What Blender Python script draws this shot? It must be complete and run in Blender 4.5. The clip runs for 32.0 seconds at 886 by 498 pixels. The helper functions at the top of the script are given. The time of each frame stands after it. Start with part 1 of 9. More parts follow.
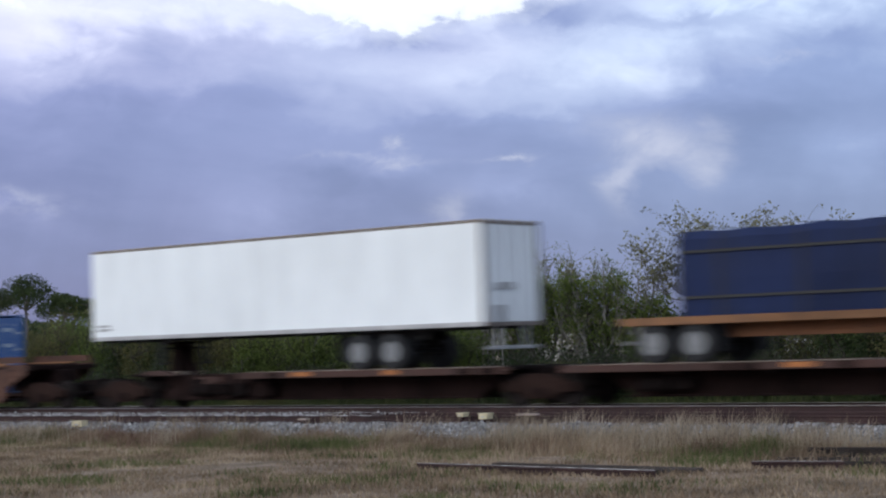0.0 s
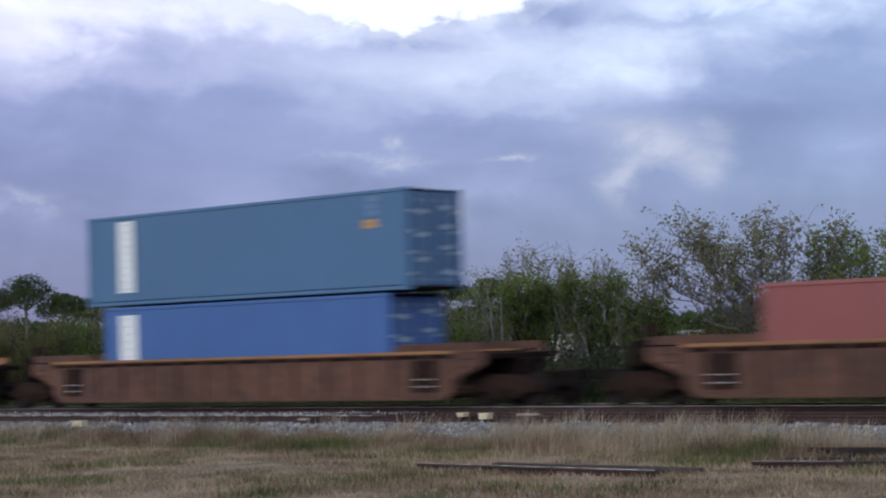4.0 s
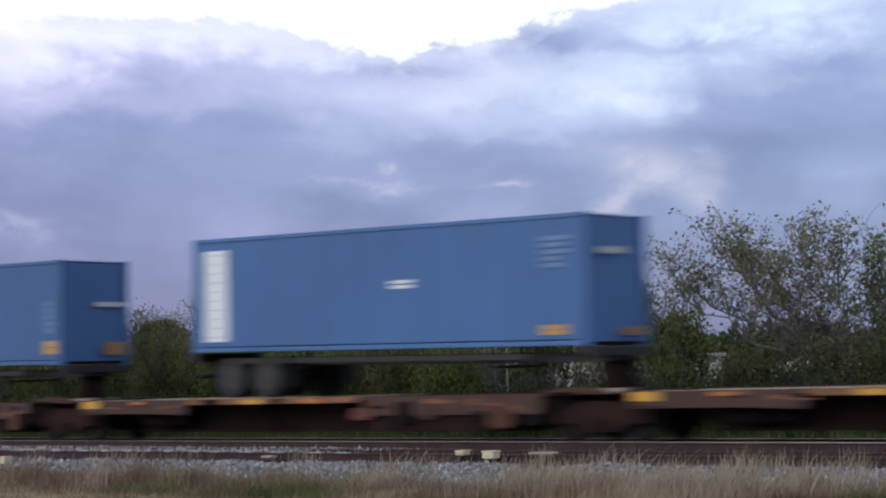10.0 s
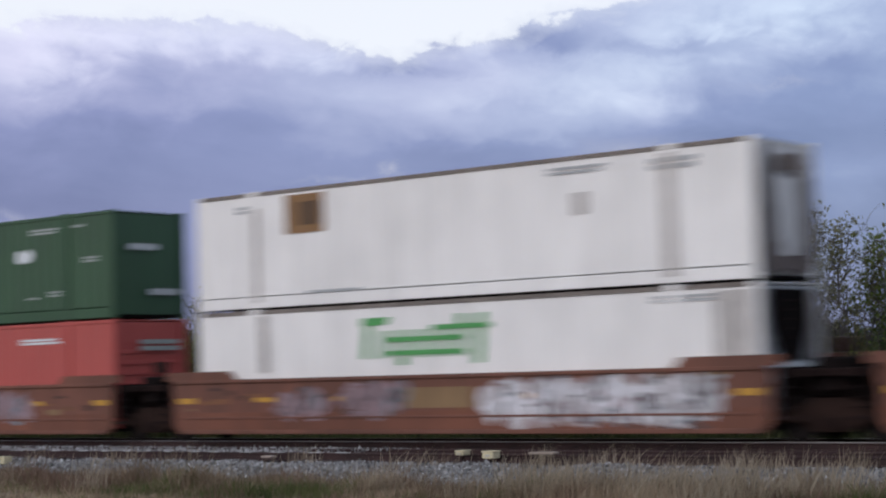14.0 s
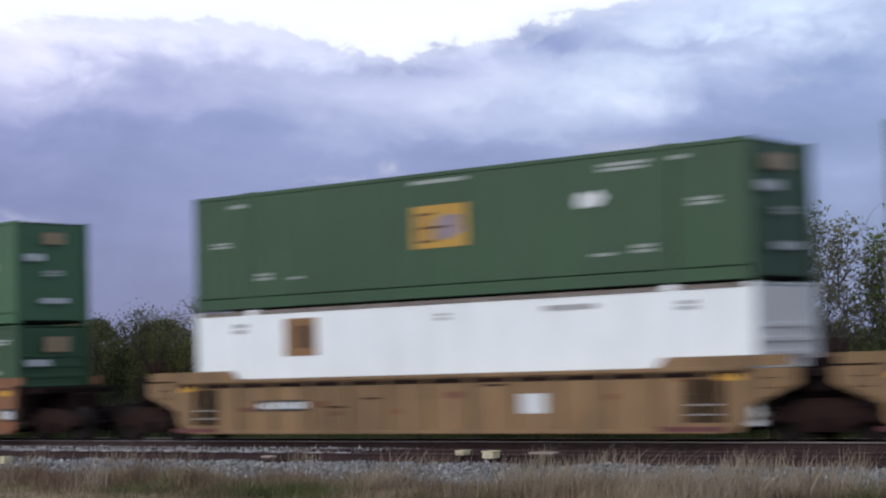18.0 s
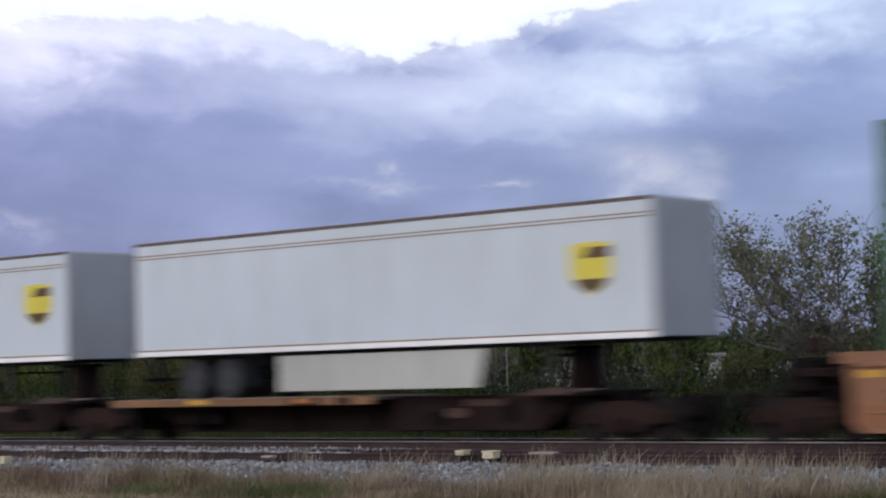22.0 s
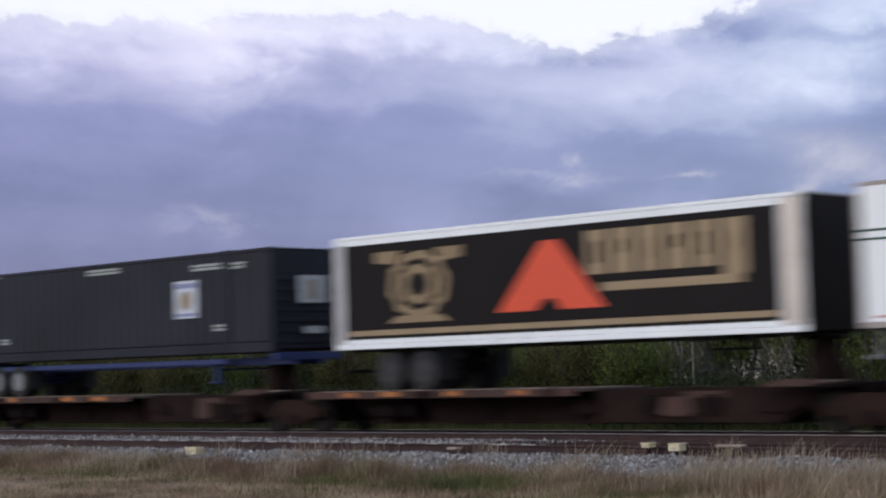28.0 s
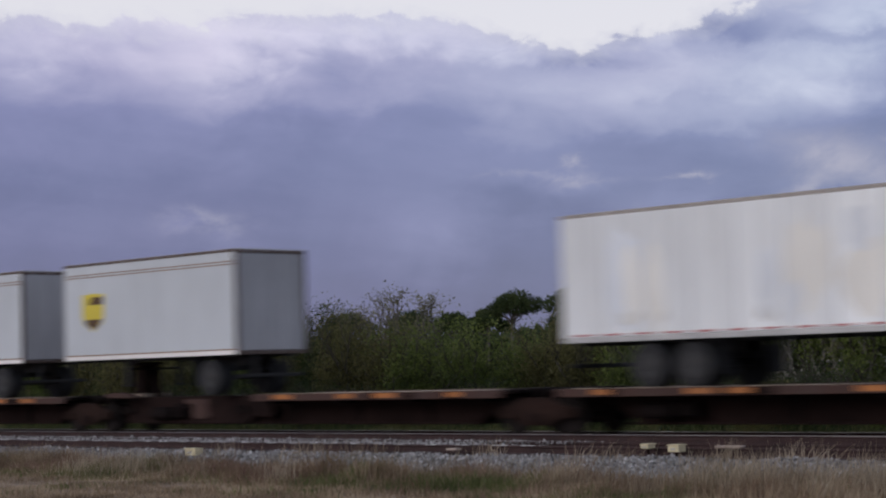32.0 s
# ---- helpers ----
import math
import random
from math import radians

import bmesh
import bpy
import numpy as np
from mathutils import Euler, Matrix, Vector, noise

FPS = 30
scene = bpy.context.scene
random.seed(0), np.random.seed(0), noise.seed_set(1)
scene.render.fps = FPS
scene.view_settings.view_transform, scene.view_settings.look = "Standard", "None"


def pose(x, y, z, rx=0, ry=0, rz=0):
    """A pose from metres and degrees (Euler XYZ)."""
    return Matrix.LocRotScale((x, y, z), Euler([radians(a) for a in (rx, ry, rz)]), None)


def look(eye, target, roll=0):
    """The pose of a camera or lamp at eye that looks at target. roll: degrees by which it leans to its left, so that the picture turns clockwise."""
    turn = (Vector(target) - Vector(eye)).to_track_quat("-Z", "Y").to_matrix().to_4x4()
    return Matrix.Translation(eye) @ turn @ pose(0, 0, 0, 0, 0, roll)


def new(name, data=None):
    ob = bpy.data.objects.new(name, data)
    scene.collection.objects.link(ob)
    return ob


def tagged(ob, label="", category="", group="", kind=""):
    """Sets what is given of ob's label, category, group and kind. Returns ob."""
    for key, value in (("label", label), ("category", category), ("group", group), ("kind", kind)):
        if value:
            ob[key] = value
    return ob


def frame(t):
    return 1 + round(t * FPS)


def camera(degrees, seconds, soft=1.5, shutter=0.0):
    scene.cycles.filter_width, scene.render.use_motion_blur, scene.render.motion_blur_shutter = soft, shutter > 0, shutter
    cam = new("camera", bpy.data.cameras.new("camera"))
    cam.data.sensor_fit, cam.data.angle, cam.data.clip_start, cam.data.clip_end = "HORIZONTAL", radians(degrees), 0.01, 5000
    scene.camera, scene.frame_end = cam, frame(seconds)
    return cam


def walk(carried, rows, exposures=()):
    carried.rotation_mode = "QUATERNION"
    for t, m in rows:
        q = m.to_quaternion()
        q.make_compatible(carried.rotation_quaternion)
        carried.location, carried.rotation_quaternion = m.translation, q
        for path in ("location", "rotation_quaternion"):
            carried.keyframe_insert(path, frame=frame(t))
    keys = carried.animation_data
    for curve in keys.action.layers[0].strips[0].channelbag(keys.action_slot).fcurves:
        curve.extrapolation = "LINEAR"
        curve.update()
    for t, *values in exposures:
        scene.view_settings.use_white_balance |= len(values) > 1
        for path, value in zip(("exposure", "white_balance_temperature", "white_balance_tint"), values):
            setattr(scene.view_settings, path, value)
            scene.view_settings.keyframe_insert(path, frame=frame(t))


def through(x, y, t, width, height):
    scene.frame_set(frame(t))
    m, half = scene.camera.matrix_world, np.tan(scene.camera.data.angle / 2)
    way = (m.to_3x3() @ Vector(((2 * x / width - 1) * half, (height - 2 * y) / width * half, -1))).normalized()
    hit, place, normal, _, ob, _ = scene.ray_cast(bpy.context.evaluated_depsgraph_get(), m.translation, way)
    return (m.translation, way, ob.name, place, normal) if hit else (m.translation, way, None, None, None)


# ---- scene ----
cam = camera(2 * math.degrees(math.atan(784 / 3278)), 32.0, 2.2, 0.82)
walk(cam, [
    (0, pose(5.528, -40.554, 1.742, 92.933, 1.845, 39.435)),
    (2.5, pose(5.528, -40.554, 1.742, 92.933, 1.845, 39.435)),
    (4.5, pose(5.528, -40.554, 1.742, 92.933, 1.845, 39.435)),
    (5, pose(5.390, -40.385, 1.741, 92.967, 1.851, 39.436)),
    (5.5, pose(4.767, -39.659, 1.743, 93.030, 1.848, 39.411)),
    (6, pose(4.136, -38.885, 1.735, 93.085, 1.822, 39.401)),
    (6.5, pose(3.566, -38.083, 1.730, 93.161, 1.803, 39.459)),
    (7, pose(3.016, -37.309, 1.681, 93.288, 1.762, 39.532)),
    (7.5, pose(2.482, -36.708, 1.680, 93.341, 1.739, 39.462)),
    (8, pose(1.950, -36.081, 1.672, 93.454, 1.705, 39.438)),
    (8.5, pose(1.371, -35.414, 1.656, 93.557, 1.688, 39.391)),
    (9, pose(0.757, -34.742, 1.648, 93.677, 1.689, 39.335)),
    (9.6, pose(0.000, -33.860, 1.650, 93.720, 1.670, 39.270)),
    (12, pose(0.000, -33.860, 1.650, 93.720, 1.670, 39.270)),
    (18, pose(0.000, -33.860, 1.650, 93.720, 1.670, 39.270)),
    (24, pose(0.000, -33.860, 1.650, 93.720, 1.670, 39.270)),
    (24.5, pose(0.000, -33.860, 1.650, 93.720, 1.670, 39.270)),
    (26.5, pose(0.000, -33.860, 1.650, 93.638, 1.660, 43.781)),
    (27, pose(0.000, -33.860, 1.650, 93.597, 1.616, 44.742)),
    (27.5, pose(0.000, -33.860, 1.650, 93.674, 1.689, 45.017)),
    (28, pose(0.000, -33.860, 1.650, 93.643, 1.687, 44.966)),
    (28.5, pose(0.000, -33.860, 1.650, 93.608, 1.619, 44.949)),
    (29, pose(0.000, -33.860, 1.650, 93.647, 1.689, 45.075)),
    (29.5, pose(0.000, -33.860, 1.650, 93.649, 1.691, 45.149)),
    (30, pose(0.000, -33.860, 1.650, 93.672, 1.688, 44.966)),
    (30.5, pose(0.000, -33.860, 1.650, 93.671, 1.688, 44.925)),
    (31, pose(0.000, -33.860, 1.650, 93.677, 1.655, 44.923)),
    (31.5, pose(0.000, -33.860, 1.650, 93.671, 1.688, 44.925)),
    (32, pose(0.000, -33.860, 1.650, 93.672, 1.688, 44.948)),
], exposures=((0,-0.75,6300,6),(1,-1.2,6300,6),(2,-1.0,6300,6),(2.5,-1.0,6300,6),(4.5,-0.67,6350,6),(6,-0.72,6350,6),(8,-0.65,6350,6),(10,-0.72,6420,8),(11,-0.6,6450,8),(12,-0.75,6420,8),(13,-0.45,6420,8),(14,-1.0,6420,8),(15,-0.9,6420,8),(15.5,-0.85,6420,8),(17.5,-0.75,6420,8),(18,-0.8,6420,8),(19,-0.65,6420,8),(20,-0.4,6420,8),(21,-0.4,6420,8),(22,-0.8,6420,8),(23,-0.97,6420,9),(24,-0.8,6420,8),(26.5,-0.45,6550,10),(27,-0.95,6550,10),(28,-0.9,6550,10),(29,-0.28,6600,11),(30,-0.52,6600,11),(31,-1.15,6650,13),(32,-1.25,6650,12)))

# ---- light ----
world = bpy.data.worlds.new("evening_sky")
scene.world = world
world.use_nodes = True
SUN_ELEVATION, SUN_AZIMUTH = 16.0, 196.0      # degrees; azimuth clockwise from +y


class Nodes:
    """Short hand for building node trees."""

    def __init__(self, tree):
        self.tree = tree
        tree.nodes.clear()

    def add(self, kind, **values):
        n = self.tree.nodes.new(kind)
        for k, v in values.items():
            if k in n.inputs:
                n.inputs[k].default_value = v
        return n

    def link(self, a, b):
        self.tree.links.new(a, b)

    def m(self, op, a, b=None, c=None):
        n = self.tree.nodes.new("ShaderNodeMath")
        n.operation = op
        for i, v in enumerate((a, b, c)):
            if v is None:
                continue
            if isinstance(v, (int, float)):
                n.inputs[i].default_value = v
            else:
                self.link(v, n.inputs[i])
        return n.outputs[0]

    def mix(self, fac, a, b, blend="MIX"):
        n = self.tree.nodes.new("ShaderNodeMix")
        n.data_type, n.blend_type = "RGBA", blend
        for s, v in ((0, fac), (6, a), (7, b)):
            if isinstance(v, (int, float)):
                n.inputs[s].default_value = v
            elif isinstance(v, tuple):
                n.inputs[s].default_value = (*v, 1) if len(v) == 3 else v
            else:
                self.link(v, n.inputs[s])
        return n.outputs[2]

    def ramp(self, fac, *stops):
        n = self.tree.nodes.new("ShaderNodeValToRGB")
        e = n.color_ramp.elements
        while len(e) < len(stops):
            e.new(0.5)
        for el, (p, col) in zip(e, stops):
            el.position = p
            el.color = (*col, 1) if isinstance(col, tuple) else (col, col, col, 1)
        self.link(fac, n.inputs[0])
        return n.outputs[0]

    def noise(self, vec, scale, detail=4.0, rough=0.55, distort=0.0):
        n = self.tree.nodes.new("ShaderNodeTexNoise")
        n.inputs["Scale"].default_value = scale
        n.inputs["Detail"].default_value = detail
        n.inputs["Roughness"].default_value = rough
        n.inputs["Distortion"].default_value = distort
        if vec is not None:
            self.link(vec, n.inputs["Vector"])
        return n.outputs["Fac"]

    def xyz(self, x, y, z=0.0):
        n = self.tree.nodes.new("ShaderNodeCombineXYZ")
        for i, v in enumerate((x, y, z)):
            if isinstance(v, (int, float)):
                n.inputs[i].default_value = v
            else:
                self.link(v, n.inputs[i])
        return n.outputs[0]


def build_sky():
    N = Nodes(world.node_tree)
    co = N.add("ShaderNodeTexCoord")
    sep = N.add("ShaderNodeSeparateXYZ")
    N.link(co.outputs["Generated"], sep.inputs[0])
    x, y, z = sep.outputs
    az = N.m("MULTIPLY", N.m("ARCTAN2", N.m("MULTIPLY", x, -1.0), y), 57.2958)      # degrees to the left of +y
    el = N.m("MULTIPLY", N.m("ARCSINE", z), 57.2958)
    # a drifting distortion makes the outlines billow
    flat0 = N.xyz(N.m("MULTIPLY", az, 0.10), N.m("MULTIPLY", el, 0.16))
    warp = N.m("MULTIPLY", N.m("SUBTRACT", N.noise(flat0, 3.0, 3.0, 0.5), 0.5), 0.20)
    flat = N.xyz(N.m("ADD", N.m("MULTIPLY", az, 0.10), warp), N.m("ADD", N.m("MULTIPLY", el, 0.16), N.m("MULTIPLY", warp, 0.8)))
    tilted = N.xyz(N.m("ADD", N.m("MULTIPLY", az, 0.07), N.m("MULTIPLY", warp, 0.5)), N.m("ADD", N.m("MULTIPLY", el, 0.30), N.m("MULTIPLY", az, -0.035)))
    fine = N.noise(flat, 5.0, 8.0, 0.55, 0.1)
    broad = N.noise(flat, 1.3, 4.0, 0.48, 0.2)
    layer = N.noise(tilted, 2.2, 5.0, 0.46, 0.1)
    bump = N.noise(flat, 5.0, 9.0, 0.55, 0.0)
    veil_co = N.xyz(N.m("MULTIPLY_ADD", az, 0.5, N.m("MULTIPLY", el, 0.16)), N.m("MULTIPLY", el, 0.05))
    rain = N.noise(veil_co, 1.6, 4.0, 0.5)
    az_w = N.m("ADD", az, N.m("MULTIPLY", N.m("SUBTRACT", fine, 0.5), 2.6))
    el_w = N.m("ADD", el, N.m("MULTIPLY", N.m("SUBTRACT", bump, 0.5), 1.5))

    def cloud(a0, e0, wa, we):
        ga = N.m("POWER", N.m("DIVIDE", N.m("SUBTRACT", az_w, a0), wa), 2.0)
        ge = N.m("POWER", N.m("DIVIDE", N.m("SUBTRACT", el_w, e0), we), 2.0)
        return N.m("EXPONENT", N.m("MULTIPLY", N.m("ADD", ga, ge), -1.0))

    def gather(start, rows):
        for a0, e0, wa, we, k in rows:
            start = N.m("ADD", start, N.m("MULTIPLY", cloud(a0, e0, wa, we), k))
        return start

    # bright gap above a long cloud bank, dipping in the middle
    dip = N.m("MULTIPLY", N.m("EXPONENT", N.m("MULTIPLY", N.m("POWER", N.m("DIVIDE", N.m("SUBTRACT", az, 40.2), 3.4), 2.0), -1.0)), 1.15)
    # cauliflower heads along the upper rim
    head = N.m("ABSOLUTE", N.m("SUBTRACT", N.noise(flat, 7.0, 6.0, 0.55, 0.0), 0.5))
    edge = N.m("SUBTRACT", N.m("ADD", 10.95, N.m("MULTIPLY", N.m("SUBTRACT", bump, 0.5), 1.5)), dip)
    edge = N.m("SUBTRACT", edge, N.m("MULTIPLY", head, 1.8))
    edge = N.m("ADD", edge, N.m("MULTIPLY", N.m("MAXIMUM", N.m("SUBTRACT", 35.0, az), 0.0), 0.22))
    above = N.m("SUBTRACT", el, edge)
    gap = N.ramp(N.m("MULTIPLY_ADD", above, 0.40, 0.5), (0.26, 0.0), (0.46, 0.26), (0.53, 0.86), (0.66, 1.0))

    # the bank: lavender body with paler and darker layers
    t = N.m("MULTIPLY_ADD", N.m("SUBTRACT", broad, 0.5), 0.36, N.m("MULTIPLY_ADD", N.m("SUBTRACT", el, 6.5), 0.058, 0.455))
    t = N.m("MULTIPLY_ADD", N.m("SUBTRACT", layer, 0.5), 0.34, t)
    t = N.m("MULTIPLY_ADD", N.m("SUBTRACT", fine, 0.5), N.m("MULTIPLY_ADD", N.m("MAXIMUM", N.m("SUBTRACT", el, 7.0), 0.0), 0.05, 0.19), t)
    t = N.m("MULTIPLY_ADD", N.m("SUBTRACT", rain, 0.5), N.m("MULTIPLY", N.m("MAXIMUM", N.m("SUBTRACT", 7.5, el), 0.0), 0.035), t)
    pale_band = ((38.5, 8.4, 5.0, 1.3, 0.22), (33.5, 8.8, 3.6, 1.2, 0.20), (47.5, 10.4, 5.0, 0.75, 0.25), (43.4, 9.9, 1.8, 0.5, 0.10), (51.8, 9.4, 2.4, 1.4, 0.29), (57.5, 10.0, 3.0, 1.0, 0.2), (30.0, 10.6, 4.5, 1.0, 0.26), (37.8, 9.95, 0.9, 0.3, 0.20))
    soft_light = ((45.6, 4.0, 2.0, 1.5, 0.17), (37.6, 4.95, 1.5, 0.5, 0.16), (35.5, 7.2, 3.0, 0.5, 0.12), (26.5, 5.4, 2.0, 0.8, 0.12), (52.6, 4.7, 1.3, 0.35, 0.14), (47.5, 8.3, 2.0, 0.5, 0.08), (41.0, 5.6, 1.8, 0.3, 0.10))
    shade = ((40.4, 9.3, 1.6, 0.20, -0.16), (38.2, 10.35, 1.3, 0.28, -0.26), (35.8, 10.1, 1.6, 0.42, -0.20), (31.6, 9.6, 1.3, 0.22, -0.15), (27.6, 9.0, 2.2, 0.4, -0.09), (33.4, 9.75, 0.9, 0.22, -0.12),
             (49.0, 6.2, 4.0, 1.3, -0.075), (29.0, 6.6, 2.8, 1.0, -0.14), (41.5, 4.0, 3.5, 1.3, -0.10), (55.5, 5.6, 4.0, 1.6, -0.09), (39.5, 6.6, 2.5, 0.35, -0.07))
    t = gather(gather(gather(t, pale_band), soft_light), shade)
    bank = N.ramp(t, (0.0, (0.228, 0.262, 0.55)), (0.28, (0.326, 0.366, 0.745)), (0.52, (0.500, 0.545, 0.99)), (0.76, (0.93, 0.96, 1.38)), (1.0, (1.62, 1.64, 1.95)))
    rosy = N.ramp(N.noise(flat0, 2.2, 3.0, 0.5), (0.40, 0.0), (0.70, 1.0))
    bank = N.mix(N.m("MULTIPLY", rosy, 0.25), bank, (1.06, 0.96, 1.0), "MULTIPLY")
    # violet towards one side, colder blue towards the other
    side = N.ramp(N.m("MULTIPLY_ADD", az_w, 0.04, -1.1), (0.0, (0.90, 1.00, 1.03)), (0.45, (0.95, 0.985, 1.02)), (1.0, (1.0, 0.965, 1.025)))
    bank = N.mix(1.0, bank, side, "MULTIPLY")

    # pale puffs and wisps of cloud in front of the bank
    puffs = gather(0.0, ((32.7, 5.95, 1.25, 0.62, 0.95), (33.75, 4.85, 0.42, 0.75, 0.75), (31.3, 5.25, 0.6, 0.55, 0.65), (32.45, 4.6, 0.38, 0.40, -0.45), (30.9, 6.3, 0.5, 0.3, 0.35), (39.05, 4.1, 0.5, 0.6, 0.5), (34.4, 6.6, 1.2, 0.3, 0.25)))
    wisps = gather(0.0, ((40.75, 6.2, 0.30, 0.22, 1.0), (41.0, 5.75, 1.1, 0.14, 0.6), (42.7, 5.8, 0.7, 0.1, 0.35), (37.3, 5.68, 0.75, 0.10, 0.9), (52.3, 4.7, 1.2, 0.3, 0.5), (28.6, 8.3, 1.0, 0.14, 0.5)))
    puff = N.m("MULTIPLY", N.m("MAXIMUM", puffs, 0.0), N.ramp(N.noise(flat, 6.0, 7.0, 0.55, 0.2), (0.22, 0.35), (0.50, 1.0)))
    wisp = N.m("MULTIPLY", wisps, N.ramp(N.noise(flat, 9.0, 7.0, 0.6, 0.2), (0.36, 0.0), (0.58, 1.0)))
    bank = N.mix(N.m("MINIMUM", N.m("MULTIPLY", N.m("ADD", puff, wisp), 0.8), 0.88), bank, (1.02, 1.00, 1.28))

    clear = N.ramp(N.m("DIVIDE", el, 90.0), (0.0, (1.9, 1.88, 2.0)), (0.20, (1.75, 1.78, 1.95)), (0.42, (0.95, 1.0, 1.15)), (1.0, (0.72, 0.80, 1.0)))
    # the sky is brighter on the side of the low sun, behind the cloud bank's opposite
    glow = N.m("MULTIPLY_ADD", N.m("POWER", N.m("MAXIMUM", N.m("MULTIPLY", y, -1.0), 0.0), 1.5), 0.9, 1.0)
    clear = N.mix(1.0, clear, N.xyz(glow, glow, glow), "MULTIPLY")
    sky = N.mix(gap, bank, clear)
    nishita = N.tree.nodes.new("ShaderNodeTexSky")
    nishita.sky_type, nishita.sun_disc = "NISHITA", False
    nishita.sun_elevation, nishita.sun_rotation = radians(SUN_ELEVATION), radians(SUN_AZIMUTH)
    blue = N.add("ShaderNodeBackground", Strength=0.04)
    N.link(nishita.outputs[0], blue.inputs[0])
    veil = N.add("ShaderNodeBackground", Strength=0.92)
    N.link(sky, veil.inputs[0])
    both = N.add("ShaderNodeAddShader")
    N.link(blue.outputs[0], both.inputs[0])
    N.link(veil.outputs[0], both.inputs[1])
    out = N.add("ShaderNodeOutputWorld")
    N.link(both.outputs[0], out.inputs[0])


build_sky()
sun = new("sun", bpy.data.lights.new("sun", "SUN"))
sun.data.energy, sun.data.angle, sun.data.color = 1.5, radians(35), (1.0, 0.98, 0.95)
_a, _e = radians(SUN_AZIMUTH), radians(SUN_ELEVATION + 8)
sun.matrix_world = look((0, 0, 60), Vector((0, 0, 60)) - Vector((math.sin(_a) * math.cos(_e), math.cos(_a) * math.cos(_e), math.sin(_e))))

# ---- materials ----
def material(name, colour, rough=0.6, metal=0.0, vary=0.12, scale=6.0, dirt=0.0, dirt_colour=(0.09, 0.07, 0.055), bump=0.0,
             bump_scale=40.0, streak=False, per_object=0.0, island=0.0, spec=0.4):
    """Painted, rusty or mineral surface: base colour with broad and fine variation, dirt and relief."""
    mat = bpy.data.materials.new(name)
    mat.use_nodes = True
    N = Nodes(mat.node_tree)
    co = N.add("ShaderNodeTexCoord").outputs["Object"]
    if streak:
        mp = N.add("ShaderNodeMapping")
        mp.inputs["Scale"].default_value = (1.0, 1.0, 0.12)
        N.link(co, mp.inputs["Vector"])
        grain_co = mp.outputs[0]
    else:
        grain_co = co
    broad = N.noise(co, scale * 0.15, 3.0, 0.5)
    grain = N.noise(grain_co, scale, 6.0, 0.62)
    c = colour
    lo = tuple(v * (1 - vary * 1.6) for v in c)
    hi = tuple(min(1.0, v * (1 + vary * 1.3)) for v in c)
    f = N.m("ADD", N.m("MULTIPLY", broad, 0.5), N.m("MULTIPLY", grain, 0.5))
    col = N.ramp(f, (0.3, lo), (0.7, hi))
    if dirt > 0:
        mask = N.ramp(N.noise(grain_co, scale * 0.55, 7.0, 0.66, 0.3), (0.50, 0.0), (0.74, 1.0))
        col = N.mix(N.m("MULTIPLY", mask, dirt), col, dirt_colour)
    if per_object > 0:
        info = N.add("ShaderNodeObjectInfo")
        k = N.m("MULTIPLY_ADD", info.outputs["Random"], per_object * 2, 1 - per_object)
        col = N.mix(1.0, col, N.xyz(k, k, k), "MULTIPLY")
    if island > 0:
        geo = N.add("ShaderNodeNewGeometry")
        k = N.m("MULTIPLY_ADD", geo.outputs["Random Per Island"], island * 2, 1 - island)
        col = N.mix(1.0, col, N.xyz(k, k, k), "MULTIPLY")
    b = N.add("ShaderNodeBsdfPrincipled", Metallic=metal, Roughness=rough)
    b.inputs["Specular IOR Level"].default_value = spec
    N.link(col, b.inputs["Base Color"])
    N.link(N.m("MULTIPLY_ADD", grain, 0.25, rough - 0.12), b.inputs["Roughness"])
    if bump > 0:
        bn = N.add("ShaderNodeBump", Strength=bump, Distance=0.02)
        N.link(N.noise(co, bump_scale, 5.0, 0.6), bn.inputs["Height"])
        N.link(bn.outputs[0], b.inputs["Normal"])
    out = N.add("ShaderNodeOutputMaterial")
    N.link(b.outputs[0], out.inputs[0])
    return mat


def leaf_material(name, dark, mid, light, through=0.25):
    mat = bpy.data.materials.new(name)
    mat.use_nodes = True
    N = Nodes(mat.node_tree)
    geo = N.add("ShaderNodeNewGeometry")
    co = N.add("ShaderNodeTexCoord").outputs["Object"]
    patch = N.noise(co, 0.8, 4.0)
    f = N.m("ADD", N.m("MULTIPLY", geo.outputs["Random Per Island"], 0.34), N.m("MULTIPLY_ADD", patch, 1.5, -0.42))
    col = N.ramp(f, (0.2, dark), (0.5, mid), (0.85, light))
    d = N.add("ShaderNodeBsdfPrincipled", Roughness=0.6)
    d.inputs["Specular IOR Level"].default_value = 0.25
    N.link(col, d.inputs["Base Color"])
    tr = N.add("ShaderNodeBsdfTranslucent")
    N.link(col, tr.inputs["Color"])
    mx = N.add("ShaderNodeMixShader", Fac=through)
    N.link(d.outputs[0], mx.inputs[1])
    N.link(tr.outputs[0], mx.inputs[2])
    out = N.add("ShaderNodeOutputMaterial")
    N.link(mx.outputs[0], out.inputs[0])
    return mat


